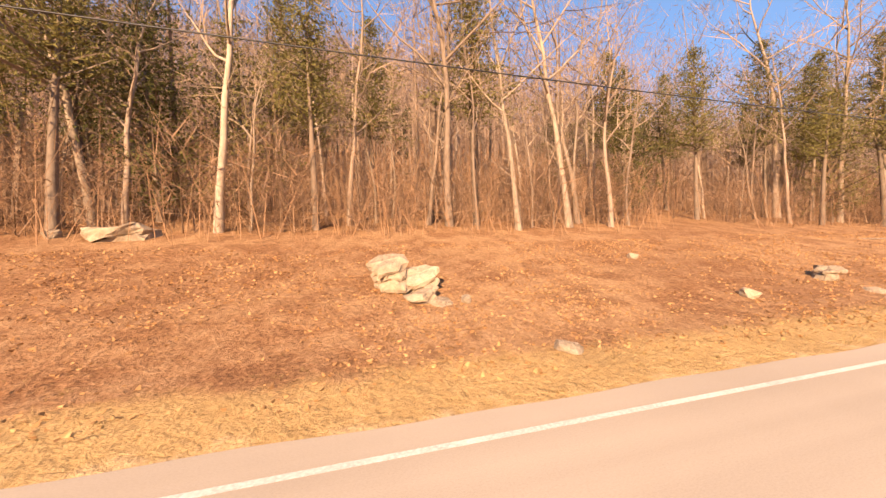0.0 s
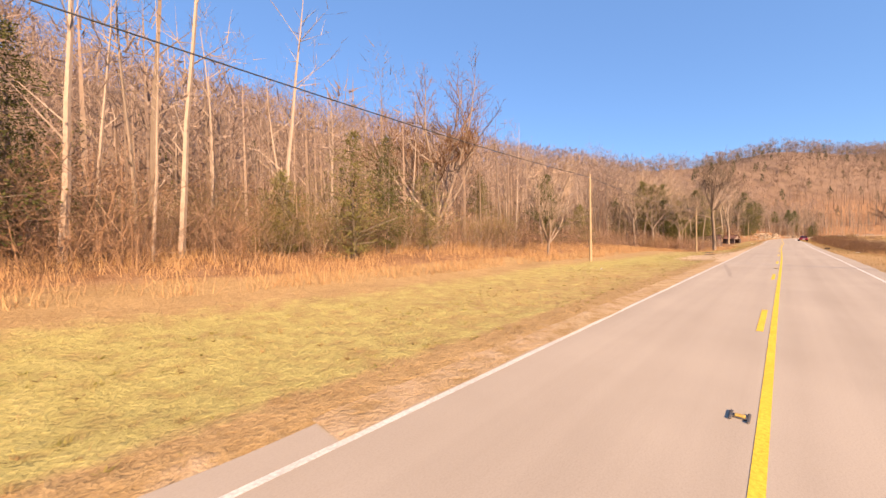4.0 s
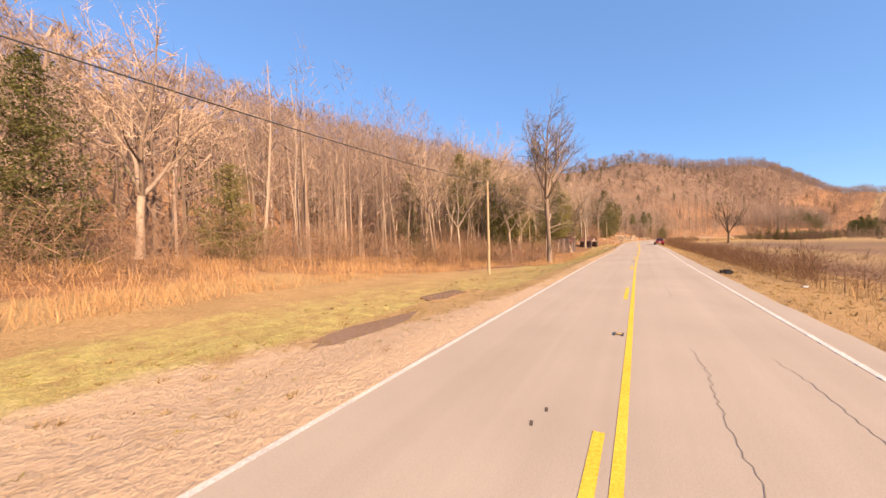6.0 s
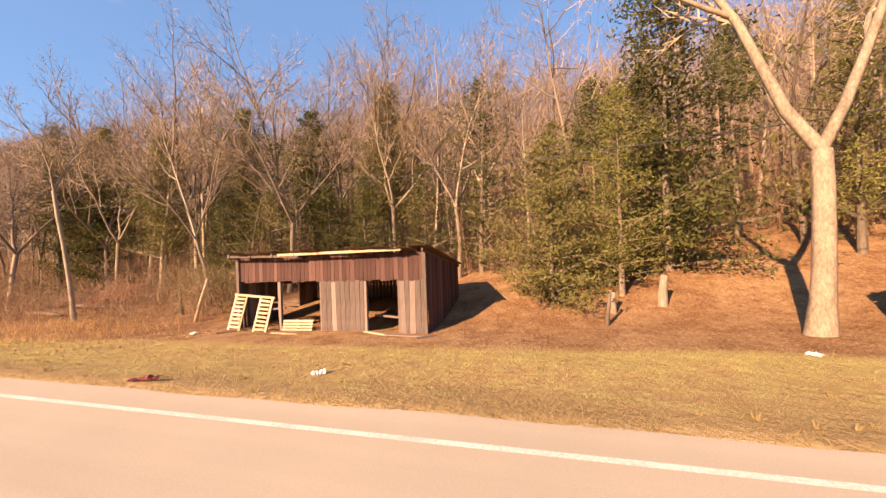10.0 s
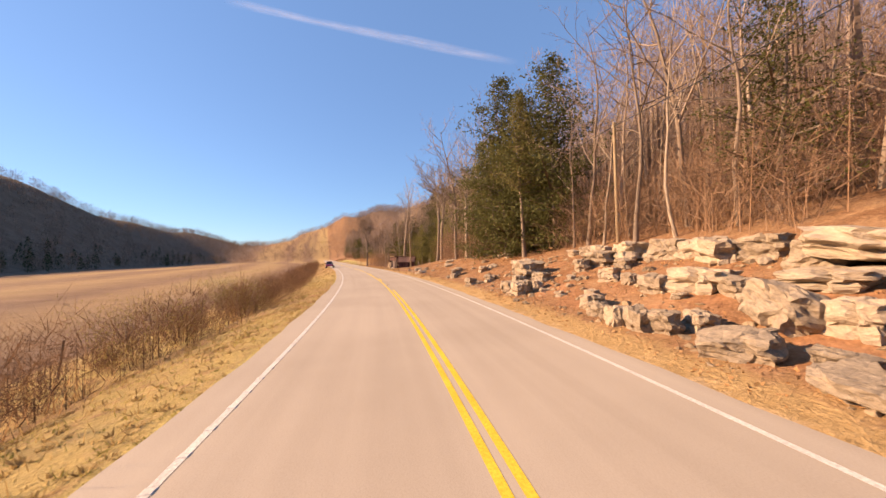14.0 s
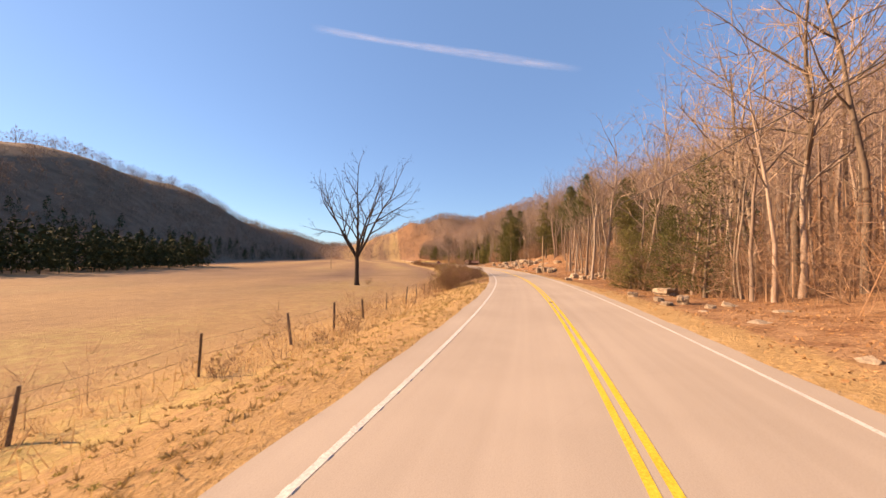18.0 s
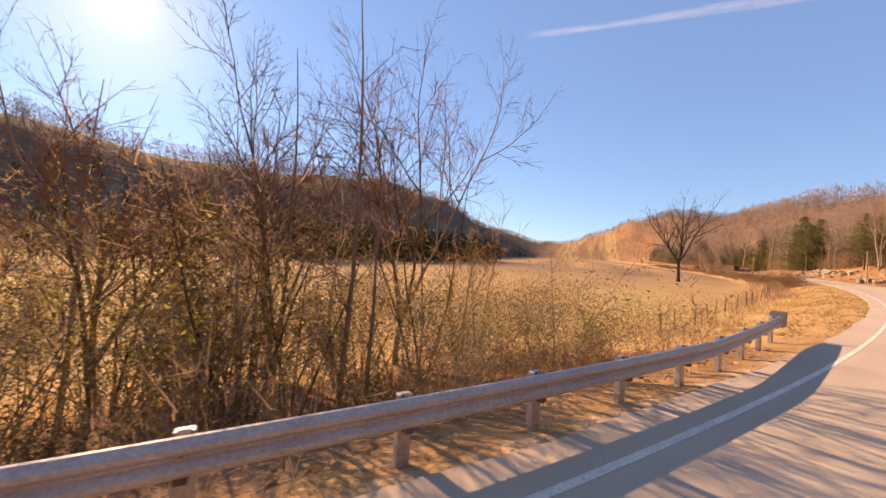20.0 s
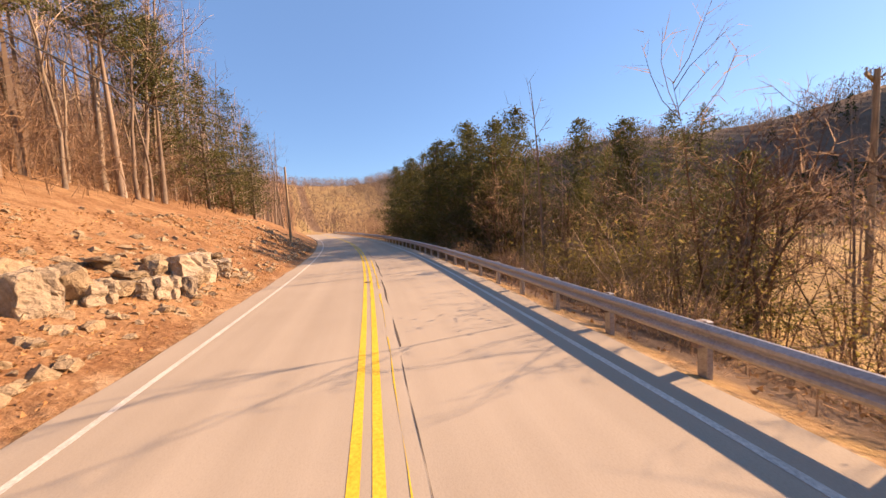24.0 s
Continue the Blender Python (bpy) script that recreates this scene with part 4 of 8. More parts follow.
FOREST = [forest_tree(11, 16, 0.15, BARK_TAN), forest_tree(12, 18, 0.17, BARK_PALE, 0.38, 10), forest_tree(13, 14, 0.11, BARK_TAN, 0.4, 9), forest_tree(14, 19, 0.21, BARK_TAN, 0.4, 10),
          forest_tree(15, 13, 0.09, BARK_PALE, 0.4, 9, 0.08), forest_tree(16, 17, 0.16, BARK_GREY, 0.45, 9), forest_tree(17, 11, 0.07, BARK_TAN, 0.35, 8, 0.10), forest_tree(18, 15, 0.12, BARK_GREY, 0.4, 10, 0.06)]
FOREST_LABEL = ["tall bare tan-barked woodland tree on the hillside", "tall bare pale-barked tree in the wood", "slim bare young tree among taller trunks", "large bare tan-barked tree with a high crown",
                "thin pale leaning sapling in the wood", "bare grey-brown tree on the leafy slope", "small crooked bare tree in the undergrowth", "bare dark-barked tree with a forked crown"]
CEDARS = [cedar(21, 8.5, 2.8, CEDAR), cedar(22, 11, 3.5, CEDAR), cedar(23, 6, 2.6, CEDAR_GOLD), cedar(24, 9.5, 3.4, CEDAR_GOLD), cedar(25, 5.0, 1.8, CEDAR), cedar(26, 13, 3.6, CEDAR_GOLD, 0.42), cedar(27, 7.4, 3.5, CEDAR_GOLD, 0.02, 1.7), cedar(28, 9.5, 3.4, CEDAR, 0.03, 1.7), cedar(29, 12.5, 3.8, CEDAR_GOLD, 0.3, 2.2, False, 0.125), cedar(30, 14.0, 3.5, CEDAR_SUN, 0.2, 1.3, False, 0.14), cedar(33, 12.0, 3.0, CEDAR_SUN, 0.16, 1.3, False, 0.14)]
PINES = [cedar(31, 14, 1.9, PINE, 0.6, 1.8, True), cedar(32, 12, 2.3, PINE, 0.55, 1.8, True)]
SHRUBS = [shrub(41, 2.6, 2.6, 16, TWIGS_RUST), shrub(42, 1.7, 2.0, 16, TWIGS_RUST), shrub(43, 3.6, 2.8, 13, TWIGS_RUST), shrub(44, 2.4, 2.2, 10, TWIGS_RUST, SHRUB_LEAF, 900, 0.065),
          shrub(45, 3.4, 2.8, 11, TWIGS, SHRUB_LEAF, 1300, 0.075), shrub(46, 3.0, 2.4, 10, TWIGS_RUST, RUST_LEAF, 900, 0.07), shrub(47, 4.4, 3.2, 14, TWIGS, SHRUB_LEAF, 7000, 0.05)]


def clear_of_fixed(s, lat, room=2.2):
    return all((s - a) ** 2 + (lat - b) ** 2 > (room + c) ** 2 for a, b, c in FIXED)


# places kept free for the things that stand at known spots: station, offset, radius
FIXED = [(220.7, -16, 8.5), (245, -14, 6.5), (185.1, -10.3, 3), (238, -12.4, 3), (353, 24.7, 6), (69, -10, 2), (123.1, -11.9, 2), (163.6, -10.2, 2), (258.4, -8.5, 2), (344.5, -6, 2), (523.3, -5.8, 2),
         (195.5, -19.5, 4), (0, -9, 3), (22, -15.5, 3), (313.4, -14, 3.5), (328.3, -13, 1.5), (231.5, -16.5, 3.5), (237, -20, 3), (243, -20, 3), (316.5, -14.5, 4), (291, -11.5, 2.5), (120.6, -28, 5), (75.8, -15.3, 2), (81.5, -16.5, 2), (87.5, -18, 2), (148, -28, 4), (449.2, 12.4, 1), (284, -12, 2.5), (190, -17, 2.5), (206, -20, 2), (354, -9, 0.5), (348.5, -9.3, 0.5)]


def wood_edge(s):
    """Offset at which the trees begin on the left."""
    return np.interp(s, [-100, -5, 20, 42, 60, 75, 90, 110, 160, 180, 200, 230, 250, 265, 300, 335, 350, 372, 400, 480, 510, 560, 660],
                     [17, 16, 17, 15, 14.5, 16, 19, 24, 25, 19, 16.5, 23, 17, 12.5, 13, 12.5, 10.5, 8.5, 10, 11, 12, 12.5, 12.5])


def lite_tree(seed, height, r):
    """A woodland tree with fewer twigs, as arrays for joining."""
    rnd = random.Random(seed)
    g = Geo()
    pts = [Vector((0, 0, -0.3))] + wander((0, 0, 0), (rnd.uniform(-0.06, 0.06), rnd.uniform(-0.06, 0.06), 1), height, 6, 0.05, 0.03, rnd)
    g.tube(pts, [r * 1.3] + [r * (1 - 0.87 * i / 6) for i in range(7)], 5, cap=False)
    for i in range(11):
        u = rnd.uniform(0.25, 1.0)
        k = min(int(u * 6), 5) + 1
        at = pts[k].lerp(pts[min(k + 1, 7 - 1)], u * 6 - int(u * 6))
        d = Vector((math.cos(i * 2.4), math.sin(i * 2.4), rnd.uniform(0.4, 1.5))).normalized()
        q = at + d * height * rnd.uniform(0.10, 0.22)
        g.spike(at, q, r * (0.34 - 0.2 * u), 3)
        for _ in range(3):
            o = at.lerp(q, rnd.uniform(0.25, 0.95))
            e = o + side_dir(d, rnd, 40) * height * rnd.uniform(0.05, 0.11)
            g.twig(o, e, 0.014)
            w = o.lerp(e, 0.5)
            g.twig(w, w + side_dir(d, rnd, 50) * height * 0.05, 0.009)
    v = np.array(g.v)
    f = []
    for q in g.f:
        f.append(q[:3])
        if len(q) == 4:
            f.append((q[0], q[2], q[3]))
    return v, np.array(f)


def plant_left_wood():
    """The nearest trees stand as things of their own; those behind them are joined."""
    rnd, thin_out = random.Random(5), random.Random(6)
    bare, green = 0, 0
    behind = []
    for s in np.arange(-60, 655, 0.5):
        s = float(s) + rnd.uniform(-0.25, 0.25)
        e = float(wood_edge(s))
        near = (-30 < s < 90) or (175 < s < 390) or (515 < s < 590)
        if rnd.random() > (0.95 if near else 0.55):
            continue
        lat = -(e + rnd.expovariate(1 / 7.0) + 0.1)
        if lat < -46 or not clear_of_fixed(s, lat):
            continue
        depth = -lat - e
        if 328 < s < 368 and thin_out.random() < 0.5:
            continue
        share = 0.13 if -30 < s < 40 else 0.10 if s < 100 else 0.09 if 185 < s < 345 else 0.06
        if rnd.random() < share and depth < 16 and green < 42:
            j = rnd.choice([5, 5, 3, 5, 1]) if s < 60 else rnd.choice([0, 1, 1, 2, 3, 3, 5, 5])
            green += 1
            plant("cedar_tree", CEDARS[j], ["dark green cedar in the wood", "tall dark cedar among bare trunks", "small bronzed cedar at the wood's edge", "broad bronzed cedar beside the road bank", "young green cedar in leaf litter", "tall cedar with bare lower trunk"][j],
                  "evergreen tree", "cedars in the wood", spot(s, lat, 0.1, rnd.uniform(0, 360), rnd.uniform(0.75, 1.15)))
        elif depth < 5.0 and near and bare < 250:
            i = rnd.choice([0, 0, 1, 2, 2, 3, 4, 4, 5, 6, 7])
            i = {5: 1, 7: 4, 3: 0}.get(i, i) if 328 < s < 368 else i
            bare += 1
            plant("bare_tree", FOREST[i], FOREST_LABEL[i], "tree", "bare trees on the hillside", spot(s, lat, 0.1, rnd.uniform(0, 360), rnd.uniform(0.75, 1.2) , (rnd.uniform(-3, 3), rnd.uniform(-3, 3))))
        else:
            x, y, _ = plan(s, lat)
            behind.append((float(x), float(y), float(ground_z(s, lat)) - 0.1, rnd.uniform(0.75, 1.25)))
    return behind


def far_tree_arrays(seed, n_cards, height, width, size, conifer=False, thin=0.045, base=0.4, wild=0.35):
    """A distant tree as one small triangle soup: a thin trunk and a crown of loose clumps."""
    r = np.random.default_rng(seed)
    u = r.random(n_cards)
    if conifer:
        z = height * (0.1 + 0.9 * u)
        rad = width * (1 - u) ** 0.8 * np.sqrt(r.random(n_cards))
    else:
        z = height * (base + (1 - base) * u)
        rad = width * np.sin(np.pi * np.clip(0.12 + 0.85 * u, 0, 1)) * np.sqrt(r.random(n_cards))
    a = r.random(n_cards) * 6.283
    c = np.stack([rad * np.cos(a), rad * np.sin(a), z], -1)
    up = np.stack([np.cos(a) * 0.5, np.sin(a) * 0.5, np.full(n_cards, 1.0 if not conifer else -0.3)], -1) + r.normal(0, wild, (n_cards, 3))
    side = r.normal(0, 1, (n_cards, 3))
    thin = 0.4 if conifer else thin
    v = np.stack([c - side * size * thin, c + side * size * thin, c + up * size * 1.5], 1).reshape(-1, 3)
    f = np.arange(n_cards * 3).reshape(-1, 3)
    t = 0.011 * height
    k = len(v)
    tv = np.array([[t, 0, -0.5], [-t / 2, t, -0.5], [-t / 2, -t, -0.5], [0, 0, height * 0.85]])
    tf = np.array([[0, 1, 3], [1, 2, 3], [2, 0, 3]]) + k
    return np.concatenate([v, tv]), np.concatenate([f, tf])


def scatter_far(name, places, kinds, mat, label, seed):
    """Joins many distant trees, each turned and sized its own way, into one mesh."""
    r = np.random.default_rng(seed)
    vs, fs, k = [], [], 0
    for x, y, z, size in places:
        v, f = kinds[r.integers(len(kinds))]
        a = r.random() * 6.283
        c, s = math.cos(a) * size, math.sin(a) * size
        w = np.column_stack([v[:, 0] * c - v[:, 1] * s + x, v[:, 0] * s + v[:, 1] * c + y, v[:, 2] * size * r.uniform(0.85, 1.15) + z])
        vs.append(w)
        fs.append(f + k)
        k += len(v)
    return big_mesh(name, np.concatenate(vs), np.concatenate(fs), mat, label, "woods")


def hill_places(seed, lat_range, n, size=(0.8, 1.2), box=(-420, 700, -420, 1150)):
    """n places spread evenly over the plan, between two offsets from the road."""
    r = np.random.default_rng(seed)
    got, count = [], 0
    while count < n:
        x, y = r.uniform(box[0], box[1], 6000), r.uniform(box[2], box[3], 6000)
        ss, ll = road_coords(x, y)
        lo = np.maximum(lat_range[0], valley_foot(0.375 * x + 0.927 * y) - 6) if lat_range[0] > 0 else lat_range[0]
        ok = (ll > lo) & (ll < lat_range[1])
        got.append(np.column_stack([x, y, ground_z(ss, ll)])[ok])
        count += ok.sum()
    p = np.concatenate(got)[:n]
    return np.column_stack([p, r.uniform(*size, n)])


def end_places(seed, n, s_range, lat_range, size):
    """Places on the ridges past both ends of the road."""
    r = np.random.default_rng(seed)
    s, lat = r.uniform(*s_range, n), r.uniform(*lat_range, n)
    x, y, h = plan(s, lat)
    over = s - np.clip(s, LINE_S[0], LINE_S[-1])
    return np.column_stack([x - np.sin(h) * over, y + np.cos(h) * over, ground_z(s, lat), r.uniform(*size, n)])


def edge_places(seed, n, s_range, depth, size):
    """Places behind the left wood's edge."""
    r = np.random.default_rng(seed)
    s = r.uniform(*s_range, n)
    lat = -(wood_edge(s) + depth[0] + (depth[1] - depth[0]) * r.random(n) ** 1.5)
    k = [clear_of_fixed(a, b, 1.0) for a, b in zip(s, lat)]
    s, lat = s[k], lat[k]
    x, y, _ = plan(s, lat)
    return np.column_stack([x, y, ground_z(s, lat) - 0.1, r.uniform(*size, len(s))])


BEHIND = plant_left_wood()
LITE = [lite_tree(51, 15, 0.13), lite_tree(52, 17, 0.16), lite_tree(53, 12, 0.08), lite_tree(54, 14, 0.10), lite_tree(55, 10, 0.06)]
scatter_far("wood_behind", BEHIND[0::2], LITE, BARK_TAN, "tan trunks standing behind the first trees", 21)
scatter_far("grey_wood_behind", BEHIND[1::2], LITE, BARK_GREY, "grey-brown trunks standing behind the first trees", 22)

MID_TREES = [far_tree_arrays(i, 190, 16.0, 2.9, 0.42, False, 0.028, 0.3, 0.6) for i in range(5)]
FAR_TREES = [far_tree_arrays(10 + i, 40, 13, 3.6, 1.1, False, 0.085, 0.2, 0.7) for i in range(5)]
LOW_TREES = [far_tree_arrays(30 + i, 46, 8.4, 3.6, 0.68, False, 0.11, 0.05, 0.7) for i in range(5)]
SLOPE_TREES = [far_tree_arrays(90 + i, 130, 11, 3.6, 0.6, False, 0.055, 0.15, 0.75) for i in range(5)]
FAR_CONES = [far_tree_arrays(20 + i, 110, 10, 2.3, 0.6, True) for i in range(3)]

scatter_far("hillside_wood_near", hill_places(1, (-80, -24), 1500, box=(-110, 190, -110, 700)), MID_TREES, LIT_CROWN, "bare brown woodland on the near hillside", 1)
scatter_far("hillside_wood_far", hill_places(2, (-240, -75), 4400, box=(-260, 520, -600, 1250)), FAR_TREES, FAR_CROWN, "bare brown woodland on the far hillside", 2)
scatter_far("valley_hill_wood", hill_places(3, (30, 290), 5000, box=(90, 700, -600, 900)), LOW_TREES, HILL_CROWN, "bare brown woodland on the hill across the valley", 3)
scatter_far("hillside_cedars", hill_places(4, (-210, -30), 420, (0.6, 1.1), (-260, 400, -200, 900)), FAR_CONES, FAR_GREEN, "dark cedars scattered over the hillside wood", 4)
scatter_far("valley_hill_cedars", hill_places(5, (30, 190), 380, (0.6, 1.1), (90, 520, -300, 760)), FAR_CONES, FAR_GREEN, "dark cedars at the foot of the far hill", 5)


scatter_far("valley_end_wood", end_places(11, 3600, (720, 1300), (-160, 330), (1.0, 1.5)), LOW_TREES, FAR_CROWN, "bare brown woodland on the ridge that closes the valley", 11)
scatter_far("valley_head_wood", end_places(12, 2200, (-900, -250), (-200, 160), (0.9, 1.4)), LOW_TREES, FAR_CROWN, "bare brown woodland at the valley's other end", 12)
scatter_far("slope_crowns", hill_places(13, (-135, -28), 2300, (0.9, 1.4), (-190, 60, -110, 420)), SLOPE_TREES, LIT_CROWN, "hazy bare crowns on the slope above the road", 13)
HAZE_TREES = [far_tree_arrays(100 + i, 400, 17, 3.6, 0.42, False, 0.03, 0.3, 0.7) for i in range(5)]
scatter_far("start_crowns", hill_places(14, (-66, -21), 330, (0.95, 1.3), (-90, 20, -70, 75)), HAZE_TREES, LIT_CROWN, "tall hazy bare crowns behind the first trunks", 14)
scatter_far("shed_wood_crowns", hill_places(15, (-62, -27), 300, (1.0, 1.35), (-80, 10, 172, 300)), HAZE_TREES, LIT_CROWN, "tall hazy bare crowns behind the old sheds", 15)
scatter_far("ledge_wood_crowns", hill_places(17, (-58, -15.5), 330, (0.8, 1.15), (-60, 45, 285, 425)), HAZE_TREES, LIT_CROWN, "tall hazy bare crowns above the rock ledges", 17)
scatter_far("cut_bank_crowns", edge_places(18, 170, (505, 610), (1.5, 30), (0.7, 1.0)), HAZE_TREES, LIT_CROWN, "hazy bare crowns over the cut bank", 18)
DEEP_BRUSH = [far_tree_arrays(80 + i, 92, 9, 3.4, 0.6, False, 0.036, 0.03, 0.9) for i in range(5)]
BRUSHES = [far_tree_arrays(60 + i, 100, 3.2, 1.6, 0.5, False, 0.016, 0.0, 0.95) for i in range(6)]
for k, (a, b, n) in enumerate(((-35, 100, 800), (176, 260, 420), (260, 318, 400), (318, 352, 45), (352, 372, 130), (372, 400, 130), (512, 600, 420))):
    scatter_far("wood_edge_brush", edge_places(40 + k, n, (a, b), (0.5, 9), (0.5, 1.3)), BRUSHES, BRUSH, "brown leafless brush between the trunks", 40 + k)
    scatter_far("deep_wood_brush", edge_places(50 + k, int(n * (0.3 if a < 0 else 0.75 if n > 150 else 0.4)), (a, b), (7, 32), (0.45, 0.8)), DEEP_BRUSH, BRUSH, "brown brush deep in the wood", 50 + k)


def thicket_places(seed, n, s_range, lat_range, size):
    r = np.random.default_rng(seed)
    s, lat = r.uniform(*s_range, n), r.uniform(*lat_range, n)
    x, y, _ = plan(s, lat)
    return np.column_stack([x, y, ground_z(s, lat) - 0.1, r.uniform(*size, n)])


def thicket_tree(seed, height, stems, low):
    """A many-stemmed small bare tree with branches from low up, as arrays for joining."""
    rnd = random.Random(seed)
    g = Geo()
    for k in range(stems):
        a = 6.283 * k / stems + rnd.uniform(-0.6, 0.6)
        d = Vector((math.cos(a) * rnd.uniform(0.08, 0.38), math.sin(a) * rnd.uniform(0.08, 0.38), 1)).normalized()
        h = height * rnd.uniform(0.65, 1.05)
        pts = wander((math.cos(a) * 0.15, math.sin(a) * 0.15, -0.2), d, h, 6, 0.13, 0.03, rnd)
        g.tube(pts, taper(0.012 + 0.005 * height, 0.006, 7), 4, cap=False)
        for _ in range(11):
            u = low + (1 - low) * rnd.random()
            c = min(int(u * 6), 5)
            at = pts[c].lerp(pts[c + 1], u * 6 - c)
            way = side_dir((pts[c + 1] - pts[c]).normalized(), rnd, 50)
            arm = wander(at, way, h * rnd.uniform(0.14, 0.34), 3, 0.22, 0.05, rnd)
            g.tube(arm, [0.012, 0.009, 0.007, 0.004], 3, cap=False)
            for _ in range(7):
                o = arm[rnd.randint(0, 2)].lerp(arm[3], rnd.random())
                e = o + side_dir((arm[3] - arm[0]).normalized(), rnd, 45) * h * rnd.uniform(0.05, 0.13)
                g.twig(o, e, 0.0055)
                m = o.lerp(e, 0.55)
                g.twig(m, m + side_dir((e - o).normalized(), rnd, 45) * h * 0.05, 0.0045)
    f = []
    for q in g.f:
        f.append(q[:3])
        if len(q) == 4:
            f.append((q[0], q[2], q[3]))
    return np.array(g.v), np.array(f)


RAIL_CROWNS = [thicket_tree(70 + i, 6.5, 4, 0.25) for i in range(5)]
scatter_far("rail_tree_line", thicket_places(6, 80, (444, 600), (8.6, 13.5), (0.40, 0.6)), LITE, BARK_GREY, "thin bare trees standing in a line below the guardrail", 6)
scatter_far("rail_tree_crowns", np.concatenate([thicket_places(26, 130, (444, 600), (8.6, 14.0), (0.6, 1.1)), thicket_places(27, 40, (560, 612), (9, 16), (0.7, 1.1))]), RAIL_CROWNS, THICKET, "tangled brown crowns of the trees below the guardrail", 26)
LOW_CROWNS = [thicket_tree(75 + i, 5.0, 5, 0.06) for i in range(4)]
scatter_far("dense_rail_thicket", np.concatenate([thicket_places(28, 120, (476, 550), (7.6, 13.5), (0.6, 1.05)), thicket_places(31, 90, (462, 500), (13, 30), (0.6, 1.0))]), LOW_CROWNS, THICKET, "dense brown thicket filling the slope below the guardrail", 28)
scatter_far("guardrail_brush", thicket_places(16, 150, (446, 640), (6.4, 9.0), (0.25, 0.55)), BRUSHES, BRUSH, "brown leafless brush behind the guardrail", 16)
scatter_far("bend_thicket", thicket_places(24, 160, (600, 690), (8.5, 30), (0.5, 0.9)), DEEP_BRUSH, BRUSH, "tangled brown thicket beyond the bend", 24)
scatter_far("verge_weeds", thicket_places(25, 430, (340, 361), (5.0, 9.5), (0.16, 0.42)), BRUSHES, DITCH, "low rust-brown weeds beside the road", 25)
scatter_far("rail_foot_weeds", thicket_places(23, 520, (440, 575), (4.75, 7.8), (0.14, 0.42)), BRUSHES, BRUSH, "low dry weeds at the guardrail's foot", 23)
scatter_far("ditch_brush", thicket_places(17, 1000, (160, 350), (7.2, 11.0), (0.28, 0.62)), BRUSHES, DITCH, "low rust-brown brush in the ditch", 17)
scatter_far("meadow_brush", thicket_places(18, 420, (92, 184), (-31, -19), (0.5, 1.0)), BRUSHES, BRUSH, "brown brush between meadow and wood", 18)
scatter_far("shed_brush", thicket_places(19, 130, (176, 214), (-19, -12), (0.4, 0.8)), BRUSHES, BRUSH, "brown brush about the old sheds", 19)
scatter_far("field_brush", thicket_places(20, 150, (356, 436), (8.5, 13), (0.2, 0.45)), BRUSHES, BRUSH, "low brown brush along the field fence", 20)
scatter_far("valley_far_crowns", np.concatenate([thicket_places(7, 500, (446, 690), (66, 108), (0.6, 1.0)), thicket_places(29, 620, (484, 690), (22, 66), (0.5, 0.85))]), DEEP_BRUSH, FAR_CROWN, "brown bare crowns along the far side of the field", 7)
scatter_far("road_end_wood", thicket_places(8, 160, (598, 668), (-34, -7), (0.7, 1.0)), LITE, BARK_TAN, "bare wood where the road bends away", 8)
scatter_far("hill_foot_cedars", thicket_places(30, 330, (235, 430), (99, 128), (0.7, 1.25)), FAR_CONES, FAR_GREEN, "dark cedars crowding the foot of the far hill", 30)
scatter_far("thicket_cedars", thicket_places(9, 60, (450, 668), (60, 100), (0.6, 1.1)), FAR_CONES, FAR_GREEN, "dark cedars along the far side of the field", 9)


# ---- single trees that stand out ----
def open_tree(name, seed, height, r, bark, twig_mat, s, lat, label, group="", forks=3, split=0.3, spread=26, kids=(5, 6, 5, 4), lean=(0, 0), yaw=0, size=1.0, side=0):
    """A free-standing tree: a bole that divides into great limbs, limbs into branches, branches into twigs."""
    rnd = random.Random(seed)
    ob = thing(name, label, "tree", group, spot(s, lat, 0.1, yaw, size, lean))
    trunk, twigs = Geo(), Geo()
    pts = [Vector((0, 0, -0.5))] + wander((0, 0, 0), (0, 0, 1), height * split, 5, 0.085, 0.05, rnd)
    flare = [1.8, 1.45, 1.12, 1.02, 0.98, 0.96, 0.95]
    trunk.tube(pts, [r * f for f in flare], 10, cap=False)
    part("trunk", trunk, bark, ob, smooth=True)
    for i in range(forks):
        limb = Geo()
        a = 6.283 * i / forks + rnd.uniform(-0.3, 0.3)
        tilt = radians(spread * rnd.uniform(0.7, 1.25))
        d = Vector((math.cos(a) * math.sin(tilt), math.sin(a) * math.sin(tilt), math.cos(tilt)))
        grow(limb, twigs, pts[-1] - d * r * 0.6, d, height * (1 - split) * rnd.uniform(0.55, 0.72), r * rnd.uniform(0.62, 0.78), 0, rnd, 40, 0.05, 0.17, kids[:3], (8, 6, 4))
        part("limb", limb, bark, ob, smooth=True, kind="stuff")
    for i in range(side):
        limb = Geo()
        a = 6.283 * i / side + rnd.uniform(-0.4, 0.4)
        tilt = radians(rnd.uniform(58, 74))
        d = Vector((math.cos(a) * math.sin(tilt), math.sin(a) * math.sin(tilt), math.cos(tilt)))
        at = pts[3].lerp(pts[-1], (i + 0.5) / side)
        grow(limb, twigs, at, d, height * rnd.uniform(0.22, 0.32), r * rnd.uniform(0.3, 0.42), 0, rnd, 40, 0.05, 0.2, kids[:3], (8, 6, 4))
        part("limb", limb, bark, ob, smooth=True, kind="stuff")
    part("twig_haze", twigs, twig_mat, ob, kind="stuff")
    return ob


